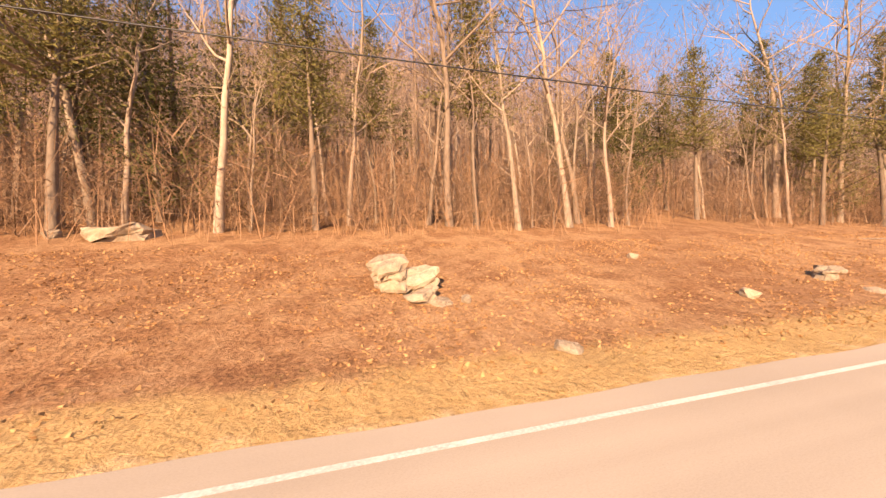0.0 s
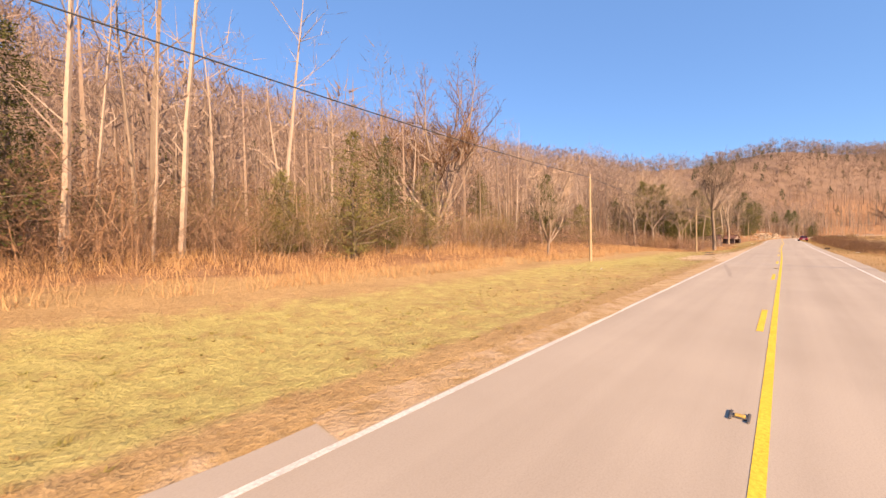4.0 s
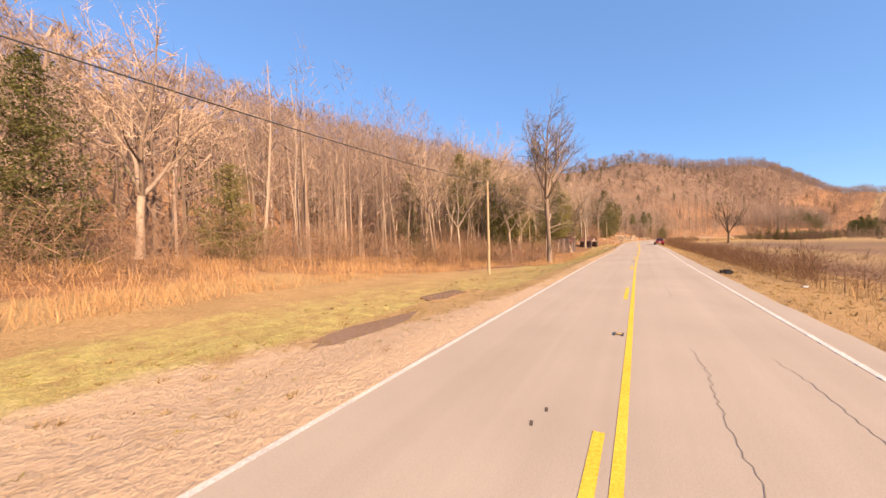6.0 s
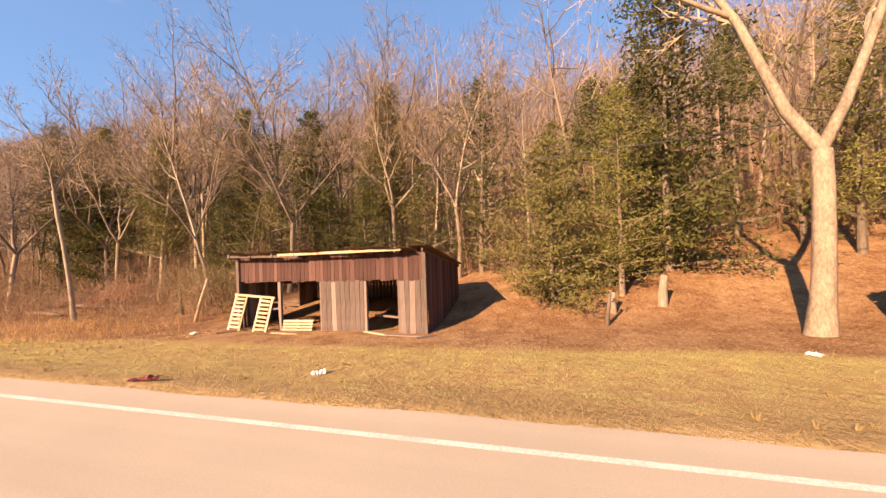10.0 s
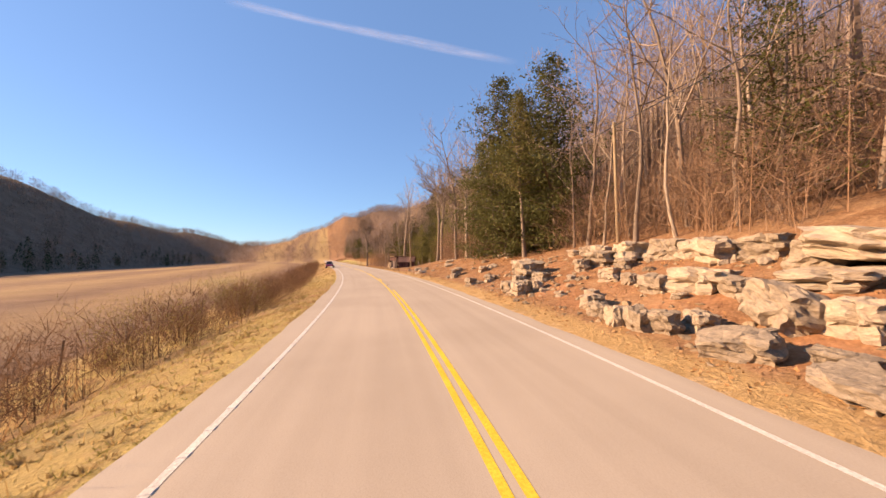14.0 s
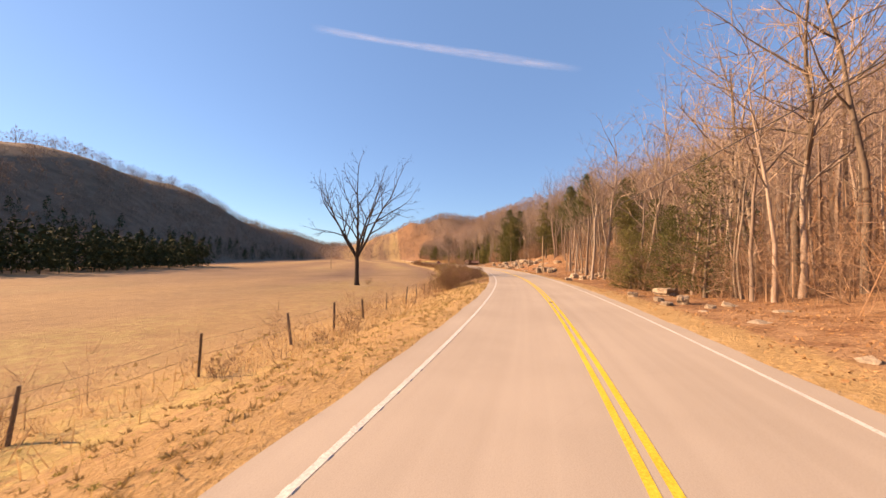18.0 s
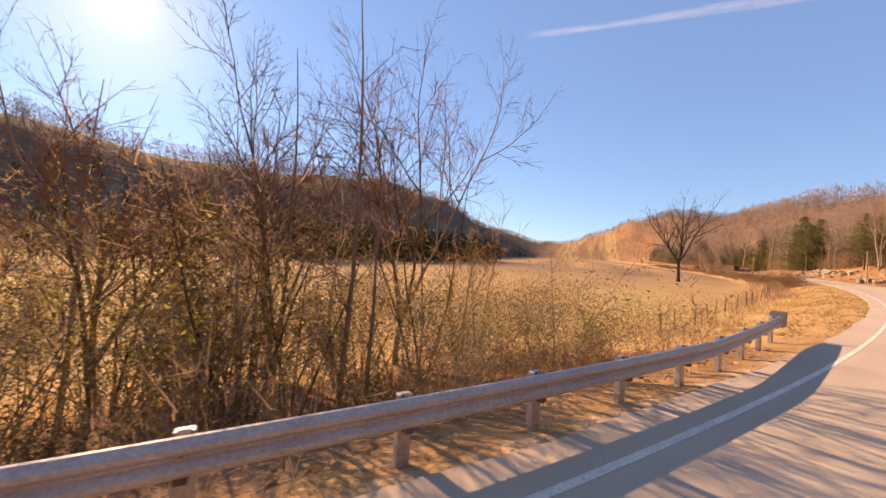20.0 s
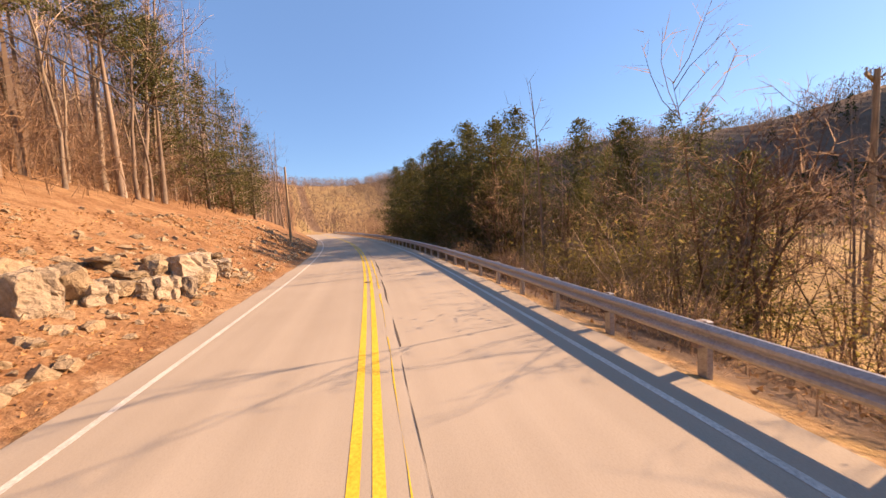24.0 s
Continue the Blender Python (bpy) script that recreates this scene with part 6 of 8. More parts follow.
def long_shed():
    """Open-fronted plank shed; own frame: x along the front, y from the road into the shed."""
    L, D, H0, H1 = 9.5, 6.0, 3.55, 2.7
    ob = thing("plank_shed", "long open-fronted shed of weathered red-brown boards", "shed", m=spot(220.7, -13.1, 0.05, 90))
    # openings in the front: dark bays with a board panel between them
    board_wall(ob, WOOD_RED, (-L / 2, 0), (L / 2, 0), 2.25, 3.42, 3.48, 0.21, seed=1)
    board_wall(ob, WOOD_GREY, (-0.25, 0.03), (1.85, 0.03), 0.0, 2.3, 2.3, 0.24, seed=2)
    board_wall(ob, WOOD_GREY, (3.55, 0.03), (L / 2 - 0.15, 0.03), 0.0, 2.3, 2.3, 0.24, seed=3)
    board_wall(ob, WOOD_RED, (L / 2, 0.05), (L / 2, D), 0.0, 3.45, H1, 0.22, seed=4)
    board_wall(ob, WOOD_GREY, (-L / 2, 0.05), (-L / 2, D), 0.0, 3.4, H1, 0.22, seed=5, skip=((0.5, 0.75, 0.0, 1.9),))
    board_wall(ob, WOOD_RED, (-L / 2, D), (L / 2, D), 0.0, H1, H1, 0.24, seed=6, gaps=0.03)
    for i, x in enumerate((-L / 2 + 0.08, -L / 4 - 0.1, -0.25, 1.9, 3.5, L / 2 - 0.08)):
        part("post", Geo().box((0, 0, 1.7), (0.15, 0.15, 3.45)), WOOD_GREY, ob, m=pose(x, -0.035 if i in (0, 5) else 0.12, 0))
    for x in (-L / 2 + 0.1, -1.5, 1.6, L / 2 - 0.1):
        part("post", Geo().box((0, 0, 1.3), (0.15, 0.15, 2.6)), WOOD_GREY, ob, m=pose(x, D - 0.12, 0))
    slope = math.degrees(math.atan2(H0 - H1, D))
    for i in range(9):
        x = -L / 2 + L * i / 8
        part("rafter", Geo().box((0, 0, 0), (0.06, D + 0.9, 0.13)), WOOD_GREY, ob, m=pose(x, D / 2 - 0.1, (H0 + H1) / 2 - 0.1, -slope, 0, 0))
    rnd = random.Random(8)
    for i in range(12):
        x = -L / 2 - 0.25 + (L + 0.5) * (i + 0.5) / 12
        part("roof_sheet", tin_sheet(D + 1.1 + rnd.uniform(-0.25, 0.25), 0.92), TIN, ob, m=pose(x, D / 2 - 0.15 + rnd.uniform(-0.15, 0.15), (H0 + H1) / 2 + 0.02 + 0.008 * (i % 2), -slope + rnd.uniform(-0.8, 0.8), rnd.uniform(-1.5, 1.5), 0))
    part("fascia", Geo().box((0, 0, 0), (L * 0.62, 0.03, 0.11)), WOOD_PALE, ob, "pale bare fascia board", m=pose(0.9, -0.5, H0 - 0.03, 0, -0.6, 0))
    part("fascia", Geo().box((0, 0, 0), (L * 0.4, 0.03, 0.10)), WOOD_GREY, ob, m=pose(-2.9, -0.46, H0 - 0.10, 0, 1.2, 0))
    for x, z in ((-2.9, 0.9), (-2.9, 1.15), (2.7, 0.55)):
        part("crossbar", Geo().box((0, 0, 0), (1.5, 0.04, 0.09)), WOOD_GREY, ob, m=pose(x, 0.9, z, 0, rnd.uniform(-6, 6), rnd.uniform(-8, 8)))
    # a slatted gate that leans against the front, and scrap about it
    gate = thing("slatted_gate", "pale slatted gate leaning against the shed front", "gate", m=ob.matrix_basis @ pose(-3.75, -0.62, 0.06, -16, 5, 4))
    for x in (-0.95, 0.95):
        part("stile", Geo().box((0, 0, 0.82), (0.10, 0.05, 1.65)), WOOD_PALE, gate, m=pose(x, 0, 0))
    part("top_rail", Geo().box((0, 0, 1.62), (2.1, 0.06, 0.11)), WOOD_PALE, gate)
    for k in range(8):
        for x in (-0.68, 0.62):
            part("slat", Geo().box((0, 0, 0), (0.52, 0.03, 0.10)), WOOD_PALE, gate, m=pose(x, -0.03, 0.15 + 0.185 * k, 0, rnd.uniform(-2, 2), 0))
    for x in (-0.4, 0.34):
        part("stile", Geo().box((0, 0, 0.8), (0.08, 0.045, 1.6)), WOOD_PALE, gate, m=pose(x, 0.005, 0))
    pallet = thing("pallet", "broken grey pallet lying in the shed mouth", "pallet", m=ob.matrix_basis @ pose(-1.5, -0.05, 0.12, 68, 0, 4))
    for k in range(6):
        part("slat", Geo().box((0, 0, 0), (1.5, 0.09, 0.02)), WOOD_PALE, pallet, m=pose(0, -0.3 + 0.13 * k, 0))
    for x in (-0.65, 0, 0.65):
        part("bearer", Geo().box((0, 0, -0.05), (0.08, 0.75, 0.08)), WOOD_GREY, pallet, m=pose(x, 0, 0))
    for k, (x, y, l, a) in enumerate(((3.9, -0.6, 1.6, 10), (2.6, -0.35, 1.3, -12), (4.9, -0.7, 0.9, 40), (-1.6, -0.8, 1.2, 5), (-4.6, -0.9, 0.8, 60))):
        b = new("loose_board", Geo().box((0, 0, 0.02), (l, 0.16, 0.035)).mesh("loose_board", WOOD_PALE if k % 2 else WOOD_GREY))
        tagged(b, "loose weathered board lying before the shed", "board", "boards before the shed")
        b.matrix_basis = ob.matrix_basis @ pose(x, y, 0.06, 0, 3, a)


long_shed()


def gable_shed():
    """Small gabled plank shed with an open front; own frame: x along the front, y into the shed."""
    x, y, h = plan(241.15, -10.4)
    ob = thing("gabled_shed", "small sagging gabled shed with open front and rusty roof", "shed", m=pose(float(x), float(y), -0.78, 0, 0, math.degrees(float(h)) + 90 - 23))
    W, D, E, R, top = 3.1, 3.3, 1.78, 2.85, 1.70
    rnd = random.Random(9)
    # the gable: upright tin sheets, then a few rust-brown boards
    u = -W / 2
    while u < W / 2 - 0.03:
        w = min(0.62 if u < 0.25 else 0.24, W / 2 - u)
        a, b = u, u + w - 0.008
        za, zb = R - (R - E) * abs(a) / (W / 2), R - (R - E) * abs(b) / (W / 2)
        low = top + rnd.uniform(-0.03, 0.03)
        crest = [(0, R)] if a < 0 < b else []
        edge = [(a, low), (b, low), (b, zb)] + crest + [(a, za)]
        back = 0.012 * (int(u * 10) % 2)
        n = len(edge)
        g = Geo().add([(ex, back, ez) for ex, ez in edge] + [(ex, back + 0.02, ez) for ex, ez in edge], [tuple(range(n)), tuple(range(2 * n - 1, n - 1, -1))] + [(k, k + n, (k + 1) % n + n, (k + 1) % n) for k in range(n)])
        part("gable_sheet", g, GABLE_TIN if u < 0.25 else (TIN if int(u * 7) % 2 else WOOD_GREY), ob, "pale weathered tin sheet streaked with rust" if u < 0.25 else "rust-brown gable board")
        u += w
    part("lintel", Geo().box((0, 0.09, top - 0.04), (W, 0.1, 0.13)), WOOD_GREY, ob, m=pose(0, 0, 0, 0, 0.8, 0))
    board_wall(ob, WOOD_GREY, (-W / 2, 0.03), (-W / 2 + 0.24, 0.03), 0, top, top, 0.12, seed=11)
    board_wall(ob, WOOD_PALE, (W / 2 - 0.2, 0.03), (W / 2, 0.03), 0.75, top + 0.05, top + 0.05, 0.2, seed=12)
    part("corner_board", bevelled((0.36, 0.03, 1.72), 0.005), WOOD_GREY, ob, "grey corner board sprung loose", m=pose(W / 2 - 0.26, -0.10, 0.0, 5, 5, -24))
    part("torn_sheet", bevelled((0.44, 0.02, 0.52), 0.006), WOOD_PALE, ob, "pale torn sheet hanging at the corner", m=pose(W / 2 - 0.16, -0.12, 0.85, 3, 18, -14))
    board_wall(ob, WOOD_RED, (W / 2, 0), (W / 2, D), 0, E, E, 0.22, seed=13, gaps=0.02)
    board_wall(ob, WOOD_GREY, (-W / 2, 0), (-W / 2, D), 0, E, E, 0.22, seed=14, gaps=0.03)
    board_wall(ob, WOOD_GREY, (-W / 2, D), (W / 2, D), 0, E + 0.3, E + 0.3, 0.22, seed=15, gaps=0.004)
    for px, py in ((-W / 2 + 0.1, 0.14), (W / 2 - 0.1, 0.14), (-W / 2 + 0.1, D - 0.1), (W / 2 - 0.1, D - 0.1)):
        part("post", bevelled((0.15, 0.15, 1.75), 0.012), WOOD_GREY, ob, m=pose(px, py, 0, rnd.uniform(-1, 1), rnd.uniform(-1.5, 1.5), 0))
    rise = math.degrees(math.atan2(R - E, W / 2))
    half = math.hypot(R - E, W / 2) + 0.30
    for side in (-1, 1):
        for k in range(4):
            part("roof_sheet", tin_sheet(half, 0.98, 8), TIN, ob, m=pose(side * W / 4 * 1.06, -0.22 + 0.93 * (k + 0.5), (R + E) / 2 + 0.03 - 0.03 * (k % 3), 0, side * (rise + rnd.uniform(-1.5, 1.5)), 0) @ pose(0, 0, 0, 0, 0, 90))
        for py in (0.3, D / 2, D - 0.3):
            part("rafter", Geo().box((0, 0, 0), (half - 0.1, 0.07, 0.10)), WOOD_GREY, ob, m=pose(side * W / 4 * 1.05, py, (R + E) / 2 - 0.07, 0, side * rise, 0))
    part("ridge_cap", Geo().box((0, 0, 0), (0.26, D + 0.45, 0.03)), TIN, ob, m=pose(0, D / 2 - 0.05, R + 0.05, 0.6, 0, 0))
    for name, label, mat, size, place in (("plank", "broken pale plank lying in the shed's doorway", WOOD_PALE, (1.1, 0.14, 0.03), (-0.95, -0.25, 0.10, 0, 24, 28)), ("plank", "grey plank leaning inside the shed", WOOD_GREY, (0.16, 0.03, 1.3), (-1.25, 0.35, 0.0, -14, 16, 0)),
                                          ("plank", "pale plank across the shed's doorway", WOOD_PALE, (1.3, 0.16, 0.035), (0.45, 0.2, 0.12, 0, 3, 6)), ("panel", "pale scrap of board lying before the shed", WOOD_PALE, (0.34, 0.26, 0.03), (2.05, -1.0, 0.08, 6, 4, 20))):
        o = new(name, bevelled(size, 0.005).mesh(name, mat))
        tagged(o, label, name)
        o.matrix_basis = ob.matrix_basis @ pose(*place)


gable_shed()


def fallen_roof():
    """Red tin roof of a collapsed shed lying in the brush."""
    ob = thing("collapsed_shed", "collapsed shed roof of faded red tin in the brush", "shed ruin", m=spot(197.0, -18.6, 0.0, 92))
    rnd = random.Random(4)
    for k in range(4, 8):
        part("roof_sheet", tin_sheet(2.6, 0.95), RED_TIN, ob, m=pose(-3.4 + 0.92 * k, rnd.uniform(-0.1, 0.1), 0.75 + 0.03 * (k % 2), 32 + rnd.uniform(-2, 2), rnd.uniform(-1, 1), 0))
    for k in range(4):
        part("roof_sheet", tin_sheet(2.2, 0.95), TIN, ob, "rusted sagging tin sheet", m=pose(-3.4 + 0.92 * k, rnd.uniform(-0.2, 0.1), 0.5 + 0.04 * k, 36 + rnd.uniform(-6, 6), rnd.uniform(-4, 4), rnd.uniform(-5, 5)))
    for k in range(2, 5):
        part("rafter", Geo().box((0, 0, 0), (0.07, 2.7, 0.12)), WOOD_GREY, ob, m=pose(-3.2 + 1.6 * k, 0.05, 0.62, 32, 0, 0))
    part("sill_beam", Geo().box((0, 0, 0), (5.2, 0.16, 0.18)), WOOD_GREY, ob, m=pose(1.6, -1.25, 0.06, 0, 0.8, 0))
    for x in (0.2, 3.2):
        part("prop", Geo().box((0, 0, 0.65), (0.13, 0.13, 1.4)), WOOD_GREY, ob, m=pose(x, 1.05, 0))
    log = new("fallen_log", Geo().tube([(-2.4, 0, 0.12), (-0.5, 0.1, 0.14), (1.2, 0, 0.13), (2.6, -0.1, 0.12)], [0.13, 0.14, 0.12, 0.10], 9).mesh("fallen_log", BARK_TAN, True))
    tagged(log, "fallen log lying in dead grass", "log")
    log.matrix_basis = spot(196.0, -15.9, 0.0, 84)


fallen_roof()


# ---- rocks ----
def broken_block(seed, flat):
    """An angular broken lump: the hull of scattered corners."""
    rnd = random.Random(seed)
    bm = bmesh.new()
    for _ in range(26):
        a, z = rnd.uniform(0, 6.283), rnd.uniform(-1, 1)
        r = 0.5 * (1 - abs(z) ** 3 * 0.55) * rnd.uniform(0.72, 1.0)
        bm.verts.new((math.cos(a) * r * rnd.uniform(0.85, 1.1), math.sin(a) * r * 0.8, z * flat * 0.5 * rnd.uniform(0.7, 1.0)))
    got = bmesh.ops.convex_hull(bm, input=bm.verts[:])
    bmesh.ops.delete(bm, geom=list({v for v in got["geom_interior"] + got["geom_unused"] if isinstance(v, bmesh.types.BMVert)}), context="VERTS")
    # chipped faces and worn bedding grooves
    bmesh.ops.triangulate(bm, faces=bm.faces[:])
    bmesh.ops.subdivide_edges(bm, edges=bm.edges[:], cuts=2, use_grid_fill=True)
    o = Vector((seed * 2.3, seed * 5.1, seed * 1.7))
    for v in bm.verts:
        p = v.co.copy()
        groove = 0.022 * abs(math.sin(p.z * 26 + 2.5 * noise.noise(p * 3 + o)))
        out = Vector((p.x, p.y, p.z * 0.4)).normalized()
        v.co = p + out * (0.05 * noise.noise(p * 5 + o) - groove) + Vector((noise.noise(p * 9 + o), noise.noise(p * 9 - o), noise.noise(p * 8 + o * 2))) * 0.022
    me = bpy.data.meshes.new("rock")
    bm.to_mesh(me)
    bm.free()
    me.materials.append(LIMESTONE)
    me.shade_flat()
    return me


def rock_mesh(seed, flat, layers):
    """A limestone block: angular beds piled up with undercut joints, or one broken lump where layers is 0."""
    rnd = random.Random(seed)
    o = Vector((seed * 3.7, seed * 1.3, seed * 2.1))
    bm = bmesh.new()
    beds = layers or 1
    z = -0.5 * flat
    for i in range(beds):
        th = flat / beds * rnd.uniform(0.7, 1.3)
        m = rnd.randint(6, 8)
        cx, cy = rnd.uniform(-0.10, 0.10), rnd.uniform(-0.10, 0.10)
        rings = []
        ang = [6.283 * (k + rnd.uniform(-0.32, 0.32)) / m for k in range(m)]
        rad = [0.5 * rnd.uniform(0.62, 1.02) for _ in range(m)]
        steps = ((0.0, 0.86), (0.16, 1.0), (0.55, 1.03), (0.88, 0.95), (1.0, 0.74)) if layers else ((0.0, 0.82), (0.2, 1.0), (0.5, 1.02), (0.82, 0.9), (1.0, 0.66))
        for u, k in steps:
            ring = []
            for a, r in zip(ang, rad):
                for h in (0.0, 0.5):
                    a2 = a + h * 6.283 / m
                    r2 = r * (1.0 if h == 0 else 0.93)
                    p = Vector((cx + math.cos(a2) * r2 * k, cy + math.sin(a2) * r2 * k * 0.8, z + th * u))
                    p += Vector((noise.noise(p * 5 + o), noise.noise(p * 5 - o), 0.8 * noise.noise(p * 4 + o * 2))) * 0.10 + Vector((noise.noise(p * 11 - o), noise.noise(p * 11 + o), noise.noise(p * 12))) * 0.04
                    ring.append(bm.verts.new(p))
            rings.append(ring)
        n = len(rings[0])
        for q, w in zip(rings, rings[1:]):
            for k in range(n):
                bm.faces.new((q[k], q[(k + 1) % n], w[(k + 1) % n], w[k]))
        bm.faces.new(rings[0][::-1])
        bmesh.ops.poke(bm, faces=[bm.faces.new(rings[-1])])
        z += th * 0.93
    me = bpy.data.meshes.new("rock")
    bm.to_mesh(me)
    bm.free()
    me.materials.append(LIMESTONE)
    me.shade_flat()
    return me


ROCKS = [rock_mesh(1, 0.55, 3), broken_block(2, 0.62), rock_mesh(3, 0.36, 2), rock_mesh(4, 0.55, 2), broken_block(5, 0.72), broken_block(6, 0.36), rock_mesh(7, 0.62, 4)]


BANK_ROCKS = [me.copy() for me in ROCKS]
for me in BANK_ROCKS:
    me.materials[0] = BANK_STONE


def rock(s, lat, size, kind=0, yaw=0.0, sink=0.2, tilt=(0, 0), label="weathered pale limestone rock on the leafy bank", group="limestone rocks", meshes=ROCKS):
    ob = new("rock", meshes[kind])
    tagged(ob, label, "rock", group)
    low = 0.5 * (0.55, 0.62, 0.36, 0.55, 0.72, 0.34, 0.62)[kind] * size
    ob.matrix_basis = spot(s, lat, -low + sink * size, yaw, size, tilt)
    return ob


# the bank at the start
rock(1.1, -9.2, 1.5, 6, 20, 0.1, (20, 10), "stacked pale limestone slab in fallen leaves")
rock(1.8, -8.9, 1.3, 3, 80, 0.0, (24, -8), "stacked pale limestone slab in fallen leaves")
rock(1.7, -8.3, 1.15, 2, 10, 0.1, (14, 0), "stacked pale limestone slab in fallen leaves")
for s, lat, d, k in ((2.3, -8.1, 0.75, 5), (2.9, -8.0, 0.4, 1), (3.9, -5.3, 0.8, 5), (15.4, -7.5, 0.95, 0), (15.4, -6.3, 0.7, 5), (10.8, -6.7, 0.55, 1), (-8.2, -16.0, 2.2, 3), (-10.5, -16, 0.7, 1), (11, -11, 0.5, 1), (24, -8.4, 0.75, 2), (22.5, -6.5, 0.6, 1), (24.2, -6.9, 0.8, 5),
                     (18.5, -7.0, 0.6, 3), (20, -6.2, 0.35, 5), (45.7, -11.8, 1.5, 5), (47.0, -11.2, 0.6, 1), (52.6, -9.6, 0.8, 0), (53.4, -10.4, 0.5, 1), (44.8, -9, 0.6, 1), (58.2, -12.8, 0.9, 3), (56, -11, 0.6, 1), (62, -12, 0.7, 5), (36, -8, 0.45, 1)):
    rock(s, lat, d * 1.15, k, s * 53 % 360, 0.2, (s * 13 % 30 - 15, s * 29 % 26 - 13))
stone = rock(49.6, -4.65, 0.64, 4, 35, 0.1, (3, -5), "pale upright limestone boulder on the grassy bank")
stone.matrix_basis = pose(0, 0, 0.17) @ stone.matrix_basis @ Matrix.Diagonal((0.92, 0.8, 1.8, 1))
for s, lat, yaw, lng in ((43.5, -9.6, 128, 3.4), (42.6, -8.3, 160, 2.4), (44.9, -11.2, 110, 2.6)):
    rb = random.Random(int(s * 10))
    g = Geo()
    pts = wander((-lng / 2, 0, 0.07), (1, 0, 0.02), lng, 6, 0.10, 0.0, rb)
    g.tube(pts, taper(0.05, 0.015, 7), 7, cap=False)
    for k in range(5):
        at = pts[k + 1]
        g.spike(at, at + Vector((rb.uniform(0.2, 0.5), rb.choice([-1, 1]) * rb.uniform(0.25, 0.6), rb.uniform(0.0, 0.3))), 0.022, 4)
    o = new("fallen_branch", g.mesh("fallen_branch", BARK_GREY, True))
    tagged(o, "grey-brown fallen branch lying in dead leaves", "branch", "fallen branches")
    o.matrix_basis = spot(s, lat, 0.0, yaw)
# ledges along the clay slope
rr = random.Random(12)
for s, lat, d, k in ((348.0, -10.9, 1.6, 3), (349.2, -11.6, 1.2, 6), (352.6, -9.3, 1.3, 5), (353.4, -9.9, 1.0, 3), (341.0, -12.0, 1.5, 6), (262.8, -4.9, 0.75, 5), (261.5, -8.8, 0.6, 5), (259.6, -8.4, 0.5, 1), (260.3, -7.6, 0.45, 1), (264.5, -12.3, 0.9, 3), (331.0, -9.1, 1.6, 3), (332.6, -9.9, 1.8, 5), (332.4, -5.4, 0.75, 4), (331.6, -5.0, 0.5, 1), (334.2, -7.0, 1.2, 0), (333.4, -5.6, 0.5, 1), (327.7, -5.7, 0.55, 1), (341.0, -8.3, 1.3, 0), (358.2, -11.4, 1.1, 3), (358.0, -12.2, 1.3, 5), (359.6, -10.2, 0.7, 1), (363.3, -8.7, 0.7, 1), (389.5, -7.9, 0.8, 3), (391.0, -6.0, 0.7, 5), (390, -6.8, 0.6, 1), (394, -6.4, 1.2, 5), (392.5, -8.2, 0.9, 2)):
    rock(s, lat, d, k, s * 71 % 360, 0.27, (rr.uniform(-17, 17), rr.uniform(-17, 17)), "jutting weathered limestone boulder on the clay slope", "limestone ledges")
# weathered outcrop blocks
def ledge_block(seed, beds):
    """A weathered limestone block: beds of uneven reach with worn grooves between, and open upright joints."""
    rnd = random.Random(seed)
    o = Vector((seed * 4.1, seed * 2.7, seed * 1.9))
    bm = bmesh.new()
    bmesh.ops.create_cube(bm, size=1.0)
    bmesh.ops.subdivide_edges(bm, edges=bm.edges[:], cuts=9, use_grid_fill=True)
    reach = [rnd.uniform(0.74, 1.04) for _ in range(beds + 1)]
    lean = [(rnd.uniform(-0.09, 0.09), rnd.uniform(-0.09, 0.09)) for _ in range(beds + 1)]
    joint = [rnd.uniform(-0.35, 0.35) for _ in range(2)]
    for v in bm.verts:
        p = v.co.copy()
        p = p.lerp(p.normalized() * 0.62, 0.30)
        level = (p.z + 0.5) * beds + 0.5 * noise.noise(p * 2.2 + o)
        b = min(max(int(level), 0), beds)
        part_way = level - math.floor(level)
        groove = 0.16 * math.exp(-(min(part_way, 1 - part_way) / 0.13) ** 2) if 0.3 < level < beds - 0.3 else 0.0
        k = reach[b] - groove
        cleft = sum(0.10 * math.exp(-((p.x - a + 0.12 * noise.noise(p * 3 - o)) / 0.045) ** 2) for a in joint)
        q = Vector((p.x * k + lean[b][0], (p.y * k) * (1 - cleft * 2.0) + lean[b][1], p.z * (1 - cleft)))
        q += Vector((noise.noise(p * 3.1 + o), noise.noise(p * 3.1 - o), 0.8 * noise.noise(p * 2.7 + o * 2))) * 0.11
        q += Vector((noise.noise(p * 8 - o), noise.noise(p * 8 + o), noise.noise(p * 8 + o * 3))) * 0.045
        v.co = q + Vector((0, 0, 0.5))
    me = bpy.data.meshes.new("rock")
    bm.to_mesh(me)
    bm.free()
    me.materials.append(LIMESTONE)
    me.shade_flat()
    return me


BLOCKS = [ledge_block(1, 3), ledge_block(2, 2), ledge_block(3, 4), ledge_block(4, 1), ledge_block(5, 2), ledge_block(6, 3)]


